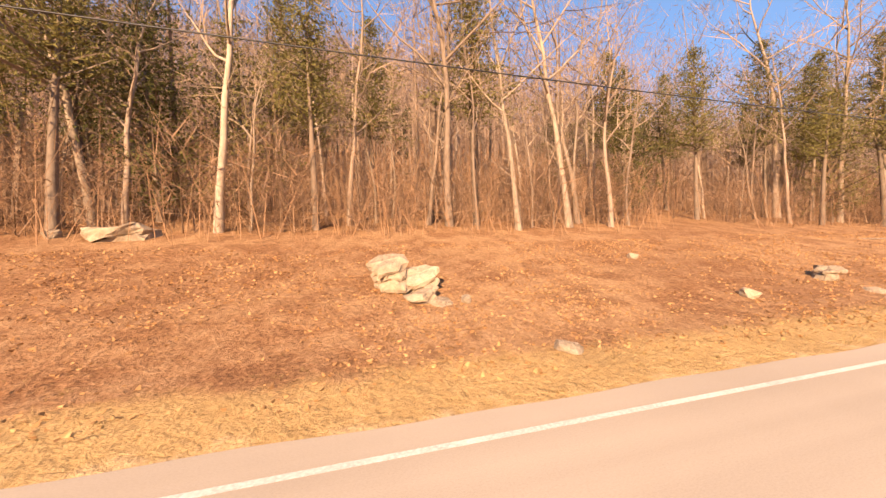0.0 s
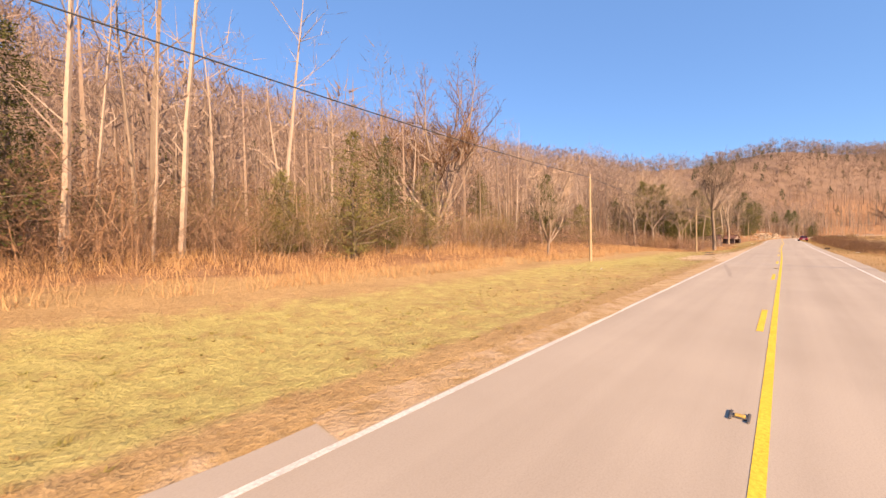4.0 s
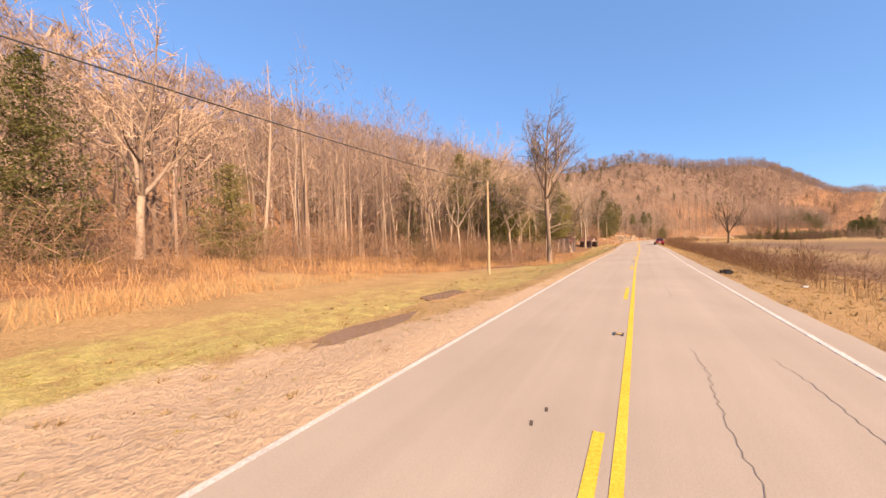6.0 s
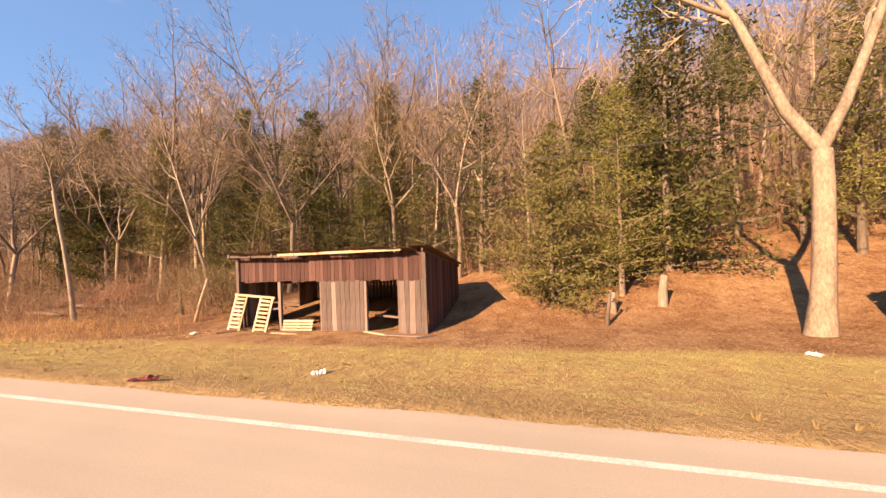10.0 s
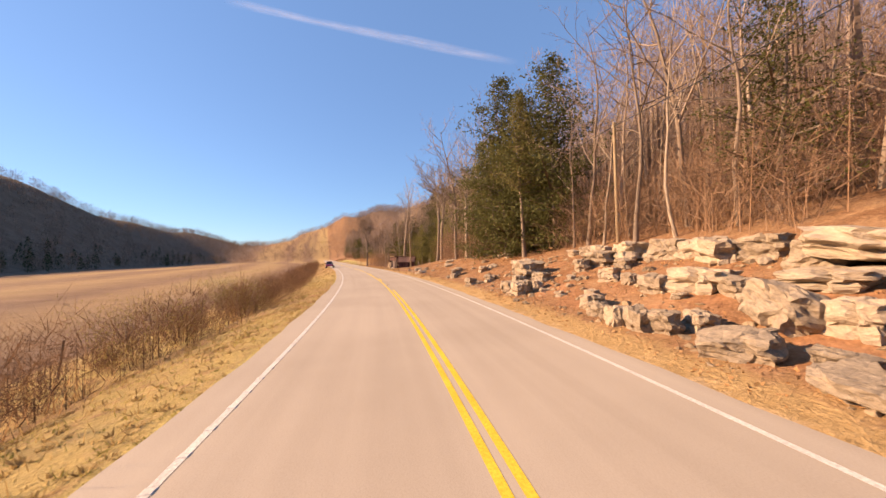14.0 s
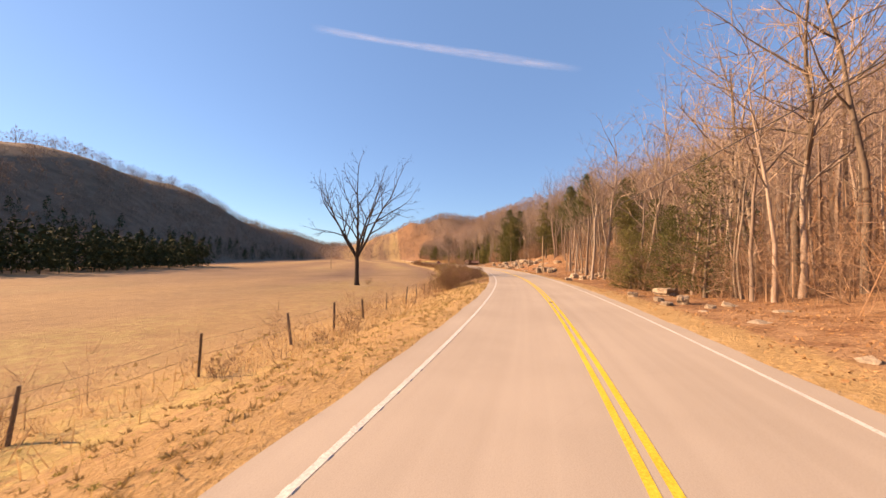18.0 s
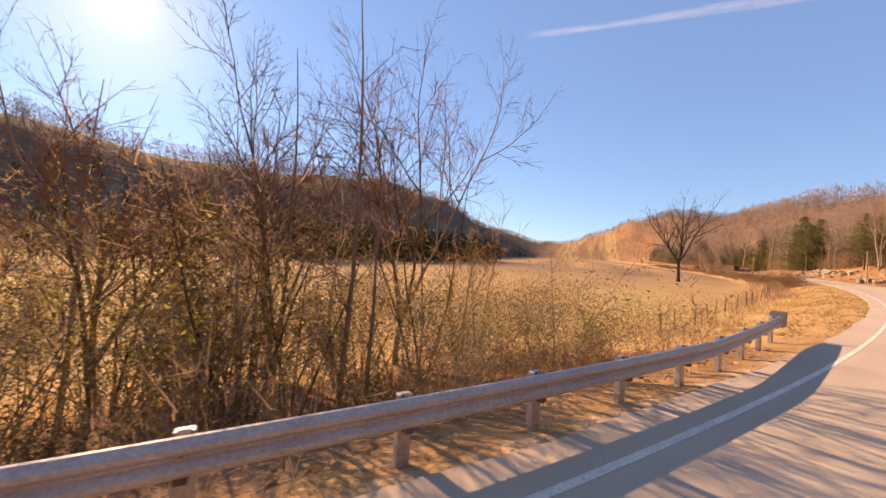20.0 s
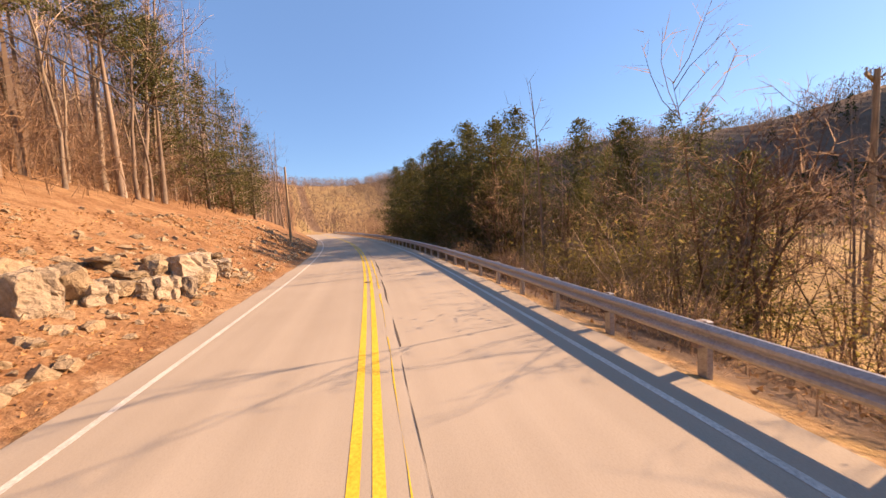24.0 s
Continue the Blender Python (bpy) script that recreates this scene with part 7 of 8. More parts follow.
def outcrop(s, lat, width, height, kind, yaw, tilt=(0, 0), deep=0.75, lift=0.0, label="bedded weathered limestone block jutting from the bank"):
    """A block whose front foot stands at the station and offset."""
    ob = new("rock", BLOCKS[kind])
    tagged(ob, label, "rock", "limestone ledges")
    m = spot(s, lat - width * deep * 0.3, 0.0, 0, 1.0)
    ob.matrix_basis = m @ pose(0, 0, lift - height * 0.26, tilt[0], tilt[1], 90 + yaw) @ Matrix.Diagonal((width * 0.84, width * deep * 0.8, height * 0.98, 1))


for k, (s, lat, w, h) in enumerate((
        (300.0, -7.0, 2.2, 1.25), (298.8, -7.4, 1.3, 0.9), (301.2, -5.4, 0.9, 0.6), (302.1, -5.2, 0.75, 0.75), (303.1, -5.2, 0.85, 0.8), (303.2, -6.2, 0.8, 0.6), (302.0, -6.9, 1.1, 0.65), (300.8, -6.2, 1.1, 0.7), (302.6, -5.9, 0.8, 0.7),
        (302.0, -10.4, 1.2, 0.8), (303.3, -8.4, 1.0, 0.75), (299.0, -10.9, 0.9, 0.5), (299.7, -11.3, 1.0, 0.55), (300.6, -11.1, 1.0, 0.5), (296.2, -5.0, 1.0, 0.6), (295.4, -5.4, 0.7, 0.4), (289.1, -6.0, 1.4, 0.8), (290.2, -5.6, 0.8, 0.5), (291.9, -7.5, 1.1, 0.6), (287.0, -7.0, 1.2, 0.6),
        (303.6, -9.1, 1.6, 0.9), (304.6, -9.7, 2.0, 1.15), (306.4, -10.1, 1.8, 1.0), (307.6, -10.3, 1.3, 0.8), (308.5, -9.9, 1.8, 0.95), (309.9, -10.2, 1.5, 0.9), (305.4, -9.0, 1.0, 0.55),
        (308.0, -5.6, 1.1, 0.65), (308.9, -5.3, 0.7, 0.5), (310.0, -5.0, 0.85, 0.65), (310.7, -5.1, 0.85, 0.75), (311.3, -5.3, 0.8, 0.7), (311.6, -5.9, 0.8, 0.6), (309.9, -7.6, 1.8, 0.8), (308.8, -7.3, 1.1, 0.7), (311.0, -7.7, 1.0, 0.6), (305.9, -7.9, 1.0, 0.65), (307.2, -7.8, 0.8, 0.5),
        (313.9, -6.8, 1.15, 0.8), (314.3, -5.6, 0.85, 0.4), (315.4, -6.0, 0.8, 0.45), (316.0, -9.0, 1.3, 0.7), (307.0, -6.4, 0.6, 0.4))):
    outcrop(s, lat, w, h, (0, 2, 5, 1, 4)[k % 5] if w > 0.95 else (1, 3, 4, 0)[k % 4], 18 * math.sin(k * 2.3), (5 * math.sin(k * 1.7), 6 * math.cos(k * 2.9)))
for s, lat, w, h, k, yaw, tilt, lift in ((312.4, -9.1, 2.7, 0.75, 4, 14, (0, 6), 0.38), (311.6, -9.6, 1.5, 0.9, 5, 0, (0, 0), 0.0), (312.4, -8.3, 2.0, 0.5, 1, 5, (4, -3), 0.0), (312.7, -6.5, 1.9, 0.85, 3, -20, (-16, 14), 0.12), (313.1, -5.1, 1.6, 0.6, 3, 25, (14, -6), 0.0), (314.9, -4.9, 1.3, 0.4, 4, -8, (8, 2), 0.0)):
    outcrop(s, lat, w, h, k, yaw, tilt, 0.8, lift, "large tilted limestone slab on red clay")
for k, (s, lat, w, h) in enumerate((
        (320.2, -6.1, 1.5, 0.9), (321.1, -6.5, 0.9, 0.7), (322.1, -6.6, 1.1, 0.75), (316.5, -10.0, 1.7, 0.85), (317.5, -11.5, 1.3, 0.5), (319.6, -11.4, 0.95, 0.55), (323.7, -8.0, 2.1, 1.1), (322.6, -8.6, 1.6, 0.9), (324.6, -8.9, 1.6, 1.0), (321.6, -11.0, 1.4, 0.75),
        (342.4, -5.5, 1.2, 1.3), (342.8, -6.3, 1.7, 1.25), (341.9, -6.9, 1.4, 0.9), (343.0, -7.6, 1.4, 0.7), (344.2, -7.9, 1.1, 0.6), (345.3, -6.9, 1.6, 0.85), (346.3, -6.7, 1.3, 0.8), (336.3, -10.6, 1.7, 0.7), (339.3, -14.9, 1.7, 0.6), (334.6, -7.7, 1.1, 0.5),
        (360.9, -6.5, 1.4, 0.75), (363.6, -7.0, 0.85, 0.6), (361.6, -9.7, 1.2, 0.75), (365.3, -4.9, 1.2, 0.45), (360.5, -9.3, 0.9, 0.4), (362.4, -8.2, 0.9, 0.5), (383.6, -5.4, 0.95, 0.35), (382.4, -7.6, 1.6, 0.65), (386.7, -5.8, 0.7, 0.35), (388.2, -6.3, 0.8, 0.55), (388.7, -5.4, 0.6, 0.25))):
    outcrop(s, lat, w, h, (5, 0, 2, 4)[k % 4] if w > 0.95 else (1, 3, 4)[k % 3], 25 * math.sin(k * 1.9), (5 * math.sin(k * 2.1), 7 * math.cos(k * 1.3)), label="pale weathered limestone boulder on the leafy bank")
for k in range(50):
    s = rr.uniform(297, 316)
    rock(s, -rr.uniform(5.0, 11.5), rr.choice([0.15, 0.2, 0.25, 0.3, 0.4, 0.5]), rr.choice([0, 1, 3, 4, 6]), rr.uniform(0, 360), 0.22, (rr.uniform(-16, 16), rr.uniform(-16, 16)), "broken limestone ledge rock on red clay", "limestone ledges")
for k in range(90):
    s = rr.uniform(268, 324)
    lat = -rr.choice([rr.uniform(5.0, 7.0), rr.uniform(6.5, 9.5), rr.uniform(8, 12.5)])
    if 298 < s < 317:
        continue
    rock(s, lat, rr.choice([0.3, 0.4, 0.5, 0.6, 0.8, 1.0, 1.2]) * (1.35 if lat < -7 else 1.0), rr.choice([0, 0, 2, 3, 6, 6, 1, 5]), rr.uniform(0, 360), 0.28, (rr.uniform(-16, 16), rr.uniform(-16, 16)), "broken limestone ledge rock on red clay", "limestone ledges")
def pebble(seed):
    """A small angular stone of few faces, as corners and faces."""
    r = random.Random(seed)
    bm = bmesh.new()
    for _ in range(13):
        v = Vector((r.gauss(0, 1), r.gauss(0, 1), r.gauss(0, 1))).normalized()
        bm.verts.new((v.x * 0.5, v.y * 0.42, v.z * 0.30))
    bmesh.ops.convex_hull(bm, input=bm.verts[:])
    loose = [v for v in bm.verts if not v.link_faces]
    bmesh.ops.delete(bm, geom=loose, context="VERTS")
    bm.verts.ensure_lookup_table()
    bm.verts.index_update()
    out = [v.co.copy() for v in bm.verts], [tuple(v.index for v in f.verts) for f in bm.faces]
    bm.free()
    return out


PEBBLES = [pebble(i) for i in range(7)]


def rock_scatter(name, rows, label, stone=LIMESTONE):
    """Small rocks, too many to count, joined into one mesh."""
    vs, fs, k = [], [], 0
    for s, lat, size, kind, yaw, tilt in rows:
        m = spot(s, lat, 0.0, yaw, size, tilt)
        corners, sides = PEBBLES[kind]
        vs.extend((m @ v)[:] for v in corners)
        fs.extend(tuple(i + k for i in f) for f in sides)
        k += len(corners)
    me = bpy.data.meshes.new(name)
    me.from_pydata(vs, [], fs)
    me.materials.append(stone)
    tagged(new(name, me), label, "rocks", "", "stuff")


rock_scatter("bend_rocks", [(rr.uniform(398, 440), -rr.uniform(5.0, 9.0), rr.uniform(0.4, 1.4), rr.choice([0, 2, 3, 6]), rr.uniform(0, 360), (rr.uniform(-16, 16), rr.uniform(-16, 16))) for _ in range(120)], "broken limestone ledge rocks beside the bend")
rock_scatter("ledge_rubble", [(rr.uniform(294, 319), -4.7 - rr.random() * 7.0, rr.choice([0.07, 0.09, 0.12, 0.15, 0.2, 0.25, 0.35, 0.45]), rr.choice([0, 1, 3, 4, 5]), rr.uniform(0, 360), (rr.uniform(-25, 25), rr.uniform(-25, 25))) for _ in range(560)], "tan limestone rubble between the ledges", BANK_STONE)
rock_scatter("slope_rubble", [(rr.uniform(256, 345), -4.6 - rr.random() ** 1.5 * 6.0, rr.choice([0.06, 0.08, 0.1, 0.14, 0.18, 0.25]), rr.choice([0, 1, 3, 4, 5]), rr.uniform(0, 360), (rr.uniform(-25, 25), rr.uniform(-25, 25))) for _ in range(700)], "small tan limestone rubble on the clay slope", BANK_STONE)
# the cut bank near the end
for s, lat, d, k in ((553.4, -6.3, 1.5, 4), (552.2, -7.2, 1.1, 1), (556.4, -5.9, 1.0, 3), (557.4, -5.9, 0.9, 4), (555.4, -5.6, 0.8, 1), (556.8, -6.6, 0.9, 0), (558.2, -6.3, 0.8, 4), (560.5, -6.2, 0.9, 3), (562, -6.0, 0.8, 0), (550, -5.2, 0.5, 1), (548.6, -5.6, 0.6, 4), (541.4, -7.2, 0.9, 4), (542.6, -6.6, 0.8, 1), (539.4, -7.6, 0.8, 3), (540.4, -7.2, 0.7, 5), (538.0, -8.4, 0.7, 1), (552.0, -6.3, 1.0, 0), (553.0, -6.6, 1.0, 4), (551.0, -6.7, 0.8, 3), (545.3, -6.2, 1.0, 5), (546.2, -6.0, 0.7, 1), (554.5, -6.0, 1.3, 4), (554.0, -6.8, 0.9, 3), (557.8, -5.1, 0.7, 4), (558.6, -5.2, 0.7, 1), (557.0, -5.6, 0.6, 3), (559.6, -5.4, 0.6, 0), (534, -11.5, 1.6, 5), (535.6, -10.6, 0.9, 1), (530.5, -9.2, 0.9, 3)):
    rock(s, lat, d, k, s * 71 % 360, 0.10, (rr.uniform(-10, 10), rr.uniform(-10, 10)), "tan broken limestone in the cut bank", "rocks in the cut bank", BANK_ROCKS)
for k, (s, lat, w, h) in enumerate(((543.4, -6.2, 0.8, 0.6), (544.5, -6.1, 0.8, 0.65), (544.9, -5.7, 0.7, 0.55), (548.9, -7.0, 1.2, 0.75), (551.5, -6.4, 1.0, 1.1), (552.3, -6.1, 1.0, 1.2), (553.6, -5.7, 1.1, 1.0), (553.3, -6.6, 1.2, 1.1), (555.8, -5.2, 0.65, 0.6), (556.3, -5.0, 0.75, 0.7), (557.0, -4.8, 0.7, 0.65), (558.7, -5.1, 1.5, 1.1), (560.2, -5.0, 0.9, 0.8), (554.8, -5.5, 0.8, 0.6))):
    outcrop(s, lat, w, h, (4, 1, 3, 5)[k % 4], 30 * math.sin(k * 2.7), (8 * math.sin(k * 2.1), 8 * math.cos(k * 1.3)), label="angular pale limestone block breaking out of the cut bank")
rock_scatter("outcrop_rubble", [(rr.uniform(549, 562), -rr.uniform(4.7, 7.6), rr.choice([0.15, 0.2, 0.25, 0.3, 0.4, 0.5]), rr.choice([0, 1, 3, 4, 5, 6]), rr.uniform(0, 360), (rr.uniform(-22, 22), rr.uniform(-22, 22))) for _ in range(170)], "angular tan limestone pieces breaking out of the bank", BANK_STONE)
rock_scatter("bank_rubble", [(rr.uniform(526, 590), -4.45 - rr.random() ** 1.6 * 6.0, rr.choice([0.08, 0.1, 0.12, 0.15, 0.2, 0.25, 0.3, 0.4, 0.5]), rr.choice([0, 1, 3, 4, 5]), rr.uniform(0, 360), (rr.uniform(-25, 25), rr.uniform(-25, 25))) for _ in range(1500)], "tan broken limestone rubble in the cut bank", BANK_STONE)


# ---- the red car ahead ----
def body_shape(profile, width, tuck=0.12):
    """A car shell lofted across its width from a side profile of (y, z_low, z_high)."""
    g = Geo()
    cols = [(-1.0, 0.0), (-0.96, 0.5), (-0.84, 0.92), (-0.5, 1.0), (0.5, 1.0), (0.84, 0.92), (0.96, 0.5), (1.0, 0.0)]
    for y, lo, hi, w in profile:
        for cx, cz in cols:
            g.v.append((cx * width / 2 * w, y, lo + (hi - lo) * cz))
    n = len(cols)
    for i in range(len(profile) - 1):
        for j in range(n - 1):
            g.f.append((i * n + j, i * n + j + 1, (i + 1) * n + j + 1, (i + 1) * n + j))
    g.f.append(tuple(range(n - 1, -1, -1)))
    k = (len(profile) - 1) * n
    g.f.append(tuple(range(k, k + n)))
    return g


CAR_RED = surface("dark_red_car_paint", (0.16, 0.012, 0.015), (0.20, 0.018, 0.02), 1.0, rough=0.25, bump=0.0)
CAR_RED.node_tree.nodes["Principled BSDF"].inputs["Coat Weight"].default_value = 0.6
CAR_GLASS = surface("tinted_car_glass", (0.012, 0.014, 0.016), (0.02, 0.022, 0.025), 1.0, rough=0.06, bump=0.0)
LAMP_RED = surface("red_lamp_lens", (0.30, 0.008, 0.008), (0.42, 0.02, 0.015), 2.0, rough=0.2, bump=0.0)
PLATE = surface("pale_plate", (0.6, 0.6, 0.58), (0.7, 0.7, 0.68), 2.0, rough=0.5, bump=0.0)


def parked_car(s, lat):
    x, y, h = plan(s, lat)
    car = thing("car", "dark red hatchback at the edge of the road", "car", m=pose(float(x), float(y), -0.05, 0, 3, math.degrees(float(h))))
    body = part("body", body_shape([(-2.08, 0.42, 0.72, 0.86), (-2.02, 0.30, 0.98, 0.96), (-1.5, 0.22, 1.02, 1.0), (0.6, 0.22, 0.98, 1.0), (1.5, 0.22, 0.86, 0.98), (2.02, 0.30, 0.72, 0.92), (2.1, 0.40, 0.60, 0.80)], 1.80), CAR_RED, car, smooth=True)
    part("cabin", body_shape([(-1.95, 0.93, 0.99, 0.86), (-1.45, 0.93, 1.43, 0.80), (-0.4, 0.95, 1.49, 0.78), (0.2, 0.95, 1.44, 0.79), (0.95, 0.93, 1.0, 0.86)], 1.72), CAR_GLASS, car, "tinted windows", smooth=True)
    part("roof", body_shape([(-1.5, 1.41, 1.46, 0.72), (-0.4, 1.46, 1.51, 0.70), (0.2, 1.42, 1.46, 0.70)], 1.66), CAR_RED, car, smooth=True)
    part("rear_window", Geo().add([(-0.58, -1.92, 1.03), (0.58, -1.92, 1.03), (0.5, -1.56, 1.36), (-0.5, -1.56, 1.36)], [(0, 1, 2, 3)]), CAR_GLASS, car)
    for sx in (-1, 1):
        lamp = bevelled((0.30, 0.10, 0.17), 0.03, 2)
        part("tail_light", lamp, LAMP_RED, body, "red tail light", m=pose(sx * 0.70, -2.03, 0.74))
        part("mirror", bevelled((0.18, 0.10, 0.13), 0.03, 2), CAR_RED, body, m=pose(sx * 0.98, 0.62, 0.96))
        for yy in (-1.28, 1.32):
            tyre = part("wheel", Geo().tube([(-0.1, 0, 0), (-0.1, 0, 0), (0.1, 0, 0)], [0.29, 0.31, 0.31], 18), RUBBER_DARK, car, "black tyre", m=pose(sx * 0.80, yy, 0.315))
            part("rim", Geo().tube([(-0.02, 0, 0), (0.02, 0, 0)], [0.19, 0.17], 14), GALVANISED, tyre, "silver wheel rim", m=pose(sx * 0.1, 0, 0))
    part("bumper", bevelled((1.6, 0.16, 0.2), 0.05, 2), CAR_RED, body, m=pose(0, -2.02, 0.36))
    part("number_plate", Geo().box((0, 0, 0), (0.42, 0.01, 0.14)), PLATE, body, "pale number plate", m=pose(0, -2.105, 0.62))


parked_car(233.0, 4.3)

# ---- road studs along the centre line ----
MARK_BODY = surface("dusty_stud_casting", (0.07, 0.06, 0.05), (0.16, 0.14, 0.12), 6, rough=0.6, metal=0.4, bump=0.2)
MARK_LENS = surface("amber_stud_lens", (0.45, 0.25, 0.04), (0.6, 0.38, 0.08), 6, rough=0.25, bump=0.0)
stud = thing("road_stud", "low iron road stud with an amber reflector", "road stud", "studs on the centre line")
stud.matrix_basis = pose(0, 0, 0)
for sx in (-1, 1):
    part("runner", bevelled((0.03, 0.26, 0.018), 0.006), MARK_BODY, stud, m=pose(sx * 0.08, 0, 0))
part("plate", bevelled((0.15, 0.11, 0.014), 0.005), MARK_BODY, stud)
part("reflector", bevelled((0.10, 0.07, 0.022), 0.008), MARK_LENS, stud, "amber reflector", m=pose(0, 0, 0.008))
placed = False
for k in range(-3, 26):
    s = 170.3 + 24.3 * (k - 4)
    x, y, h = plan(s, -0.10 if s < 295 else 0.0)
    m = pose(float(x), float(y), 0.006, 0, 0, math.degrees(float(h)))
    if not placed:
        stud.matrix_basis, placed = m, True
    else:
        copy_thing(stud, m)


# ---- ribs of the right edge line ----
def edge_ribs():
    n = 560
    ss = 60 + np.arange(n) * 0.62 + rng.uniform(-0.03, 0.03, n)
    v, f = [], []
    for i, s in enumerate(ss):
        q = [plan(s + ds, EDGE_R + dl) for ds, dl in ((-0.06, -0.062), (-0.06, 0.062), (0.06, 0.062), (0.06, -0.062))]
        v += [(float(a), float(b), 0.003) for a, b, _ in q] + [(float(a) * 0.8 + float(q[0][0] + q[2][0]) * 0.1, float(b) * 0.8 + float(q[0][1] + q[2][1]) * 0.1, 0.011) for a, b, _ in q]
        k = i * 8
        f += [(k + 4, k + 5, k + 6, k + 7), (k, k + 1, k + 5, k + 4), (k + 1, k + 2, k + 6, k + 5), (k + 2, k + 3, k + 7, k + 6), (k + 3, k, k + 4, k + 7)]
    big_mesh("edge_line_ribs", np.array(v), np.array(f), PAINT_WHITE, "small raised white ribs along the edge line", "road marking")


edge_ribs()


# ---- field fence, gate and posts ----
def field_fence():
    rnd = random.Random(3)
    ob = thing("field_fence", "sparse wire fence on thin wooden posts by the field", "fence")
    prev = None
    s = 286.0
    while s < 436:
        lat = np.interp(s, [286, 350, 380, 420, 436], [11.5, 11.0, 10.4, 11.5, 9.9]) + rnd.uniform(-0.15, 0.15)
        x, y, h = plan(s, lat)
        z = float(ground_z(s, lat))
        hgt = rnd.uniform(1.05, 1.4)
        r = rnd.choice([0.035, 0.04, 0.06])
        m = pose(float(x), float(y), z, rnd.uniform(-7, 7), rnd.uniform(-7, 7), rnd.uniform(0, 90))
        part("post", Geo().tube([(0, 0, -0.3), (0, 0, hgt * 0.6), (0, 0, hgt)], [r * 1.1, r, r * 0.9], 7), BARK_GREY, ob, m=m)
        top = [m @ Vector((0, 0, hgt * f)) for f in (0.85, 0.5)]
        if prev:
            for a, b in zip(prev, top):
                part("wire", Geo().tube([a, (a + b) / 2 - Vector((0, 0, 0.05)), b], [0.004] * 3, 3), WIRE, ob)
        prev = top
        s += rnd.uniform(3.2, 4.4)
    gate = thing("field_gate", "weathered wooden gate posts and rails by the field", "gate", m=spot(159.0, 11.6, 0, 20))
    for x, hgt in ((-1.6, 1.5), (-0.5, 1.3), (1.5, 1.6)):
        part("post", Geo().tube([(0, 0, -0.4), (0, 0, hgt)], [0.10, 0.085], 9), BARK_GREY, gate, m=pose(x, 0, 0, rnd.uniform(-6, 6), rnd.uniform(-9, 9), 0))
    for z in (0.55, 1.1):
        part("rail", Geo().box((0, 0, 0), (3.2, 0.05, 0.12)), WOOD_GREY, gate, m=pose(0, 0.06, z, 0, rnd.uniform(-4, 4), 0))
    part("brace", Geo().box((0, 0, 0), (1.9, 0.05, 0.1)), WOOD_GREY, gate, m=pose(-0.9, -0.07, 0.75, 0, 32, 0))


field_fence()
for k, (s, lat, hgt, lean, label) in enumerate(((211.4, -14.6, 2.6, 24, "pale leaning fence post beside the shed"), (209.0, -15.8, 1.6, -5, "grey old fence post in the brush"), (232.5, -14.5, 1.3, 4, "grey old fence post behind the shed"), (247.5, -18, 1.5, 0, "short pale stump on the clay bank"))):
    p = new("old_post", Geo().tube([(0, 0, -0.3), (0.03, 0, hgt * 0.5), (0, 0.02, hgt)], [0.085, 0.075, 0.06], 8).mesh("old_post", WOOD_PALE if k in (0, 3) else BARK_GREY, True))
    tagged(p, label, "post")
    p.matrix_basis = spot(s, lat, 0, 0, 1, (-lean, 3))
for s, lat, hgt, r in ((247.1, -15.5, 1.2, 0.17), (235.1, -16.5, 1.3, 0.17), (233.0, -16.0, 0.9, 0.14), (256.0, -17.5, 1.2, 0.18), (56.5, -13.6, 0.9, 0.2)):
    g = Geo().tube([(0, 0, -0.3), (0, 0, 0.05), (0.02, 0.02, hgt * 0.6), (0, 0, hgt)], [r * 1.5, r * 1.25, r, r * 0.8], 10)
    p = new("tree_stump", g.mesh("tree_stump", BARK_PALE, True))
    tagged(p, "broken pale tree stump on the leafy bank", "tree stump", "stumps on the bank")
    p.matrix_basis = spot(s, lat, 0, s * 13 % 360, 1, (4, -3))
for s, lat, l, r, a in ((57, -9.2, 5.0, 0.07, 30), (66.5, -13.5, 3.2, 0.10, 80), (48.5, -13.2, 2.6, 0.06, 10), (249.5, -14.4, 3.5, 0.09, 60), (362.5, -10.6, 3.0, 0.08, 75), (28, -12, 2.2, 0.05, 50), (253, -9, 2.0, 0.04, 20)):
    p = new("dead_branch", Geo().tube([(-l / 2, 0, r), (-l / 6, 0.12, r * 1.1), (l / 4, -0.05, r), (l / 2, 0.1, r * 0.8)], [r, r * 0.95, r * 0.7, r * 0.3], 7).mesh("dead_branch", BARK_TAN, True))
    tagged(p, "fallen dead branch in the leaves", "branch", "fallen branches")
    p.matrix_basis = spot(s, lat, 0.02, a, 1)

# ---- puddles on the dirt pull-off, scraps on the grass ----
WATER = surface("muddy_water", (0.20, 0.125, 0.075), (0.28, 0.18, 0.11), 0.8, rough=0.25, bump=0.05)
for s, lat, a, b in ((145.0, -5.9, 2.2, 0.62), (150.5, -6.9, 1.4, 0.6)):
    g = Geo()
    top = [(a * math.cos(k * 0.349) * (1 + 0.16 * math.sin(k * 2.1)), b * math.sin(k * 0.349) * (1 + 0.2 * math.sin(k * 1.3 + s)), 0.0) for k in range(18)]
    g.add(top + [(x * 0.97, y * 0.97, -0.05) for x, y, _ in top], [tuple(range(18))] + [(k, k + 18, (k + 1) % 18 + 18, (k + 1) % 18) for k in range(18)])
    p = new("puddle", g.mesh("puddle", WATER))
    tagged(p, "shallow brown puddle on the dirt pull-off", "puddle", "puddles")
    p.matrix_basis = spot(s, lat, -0.035, 88, 1)
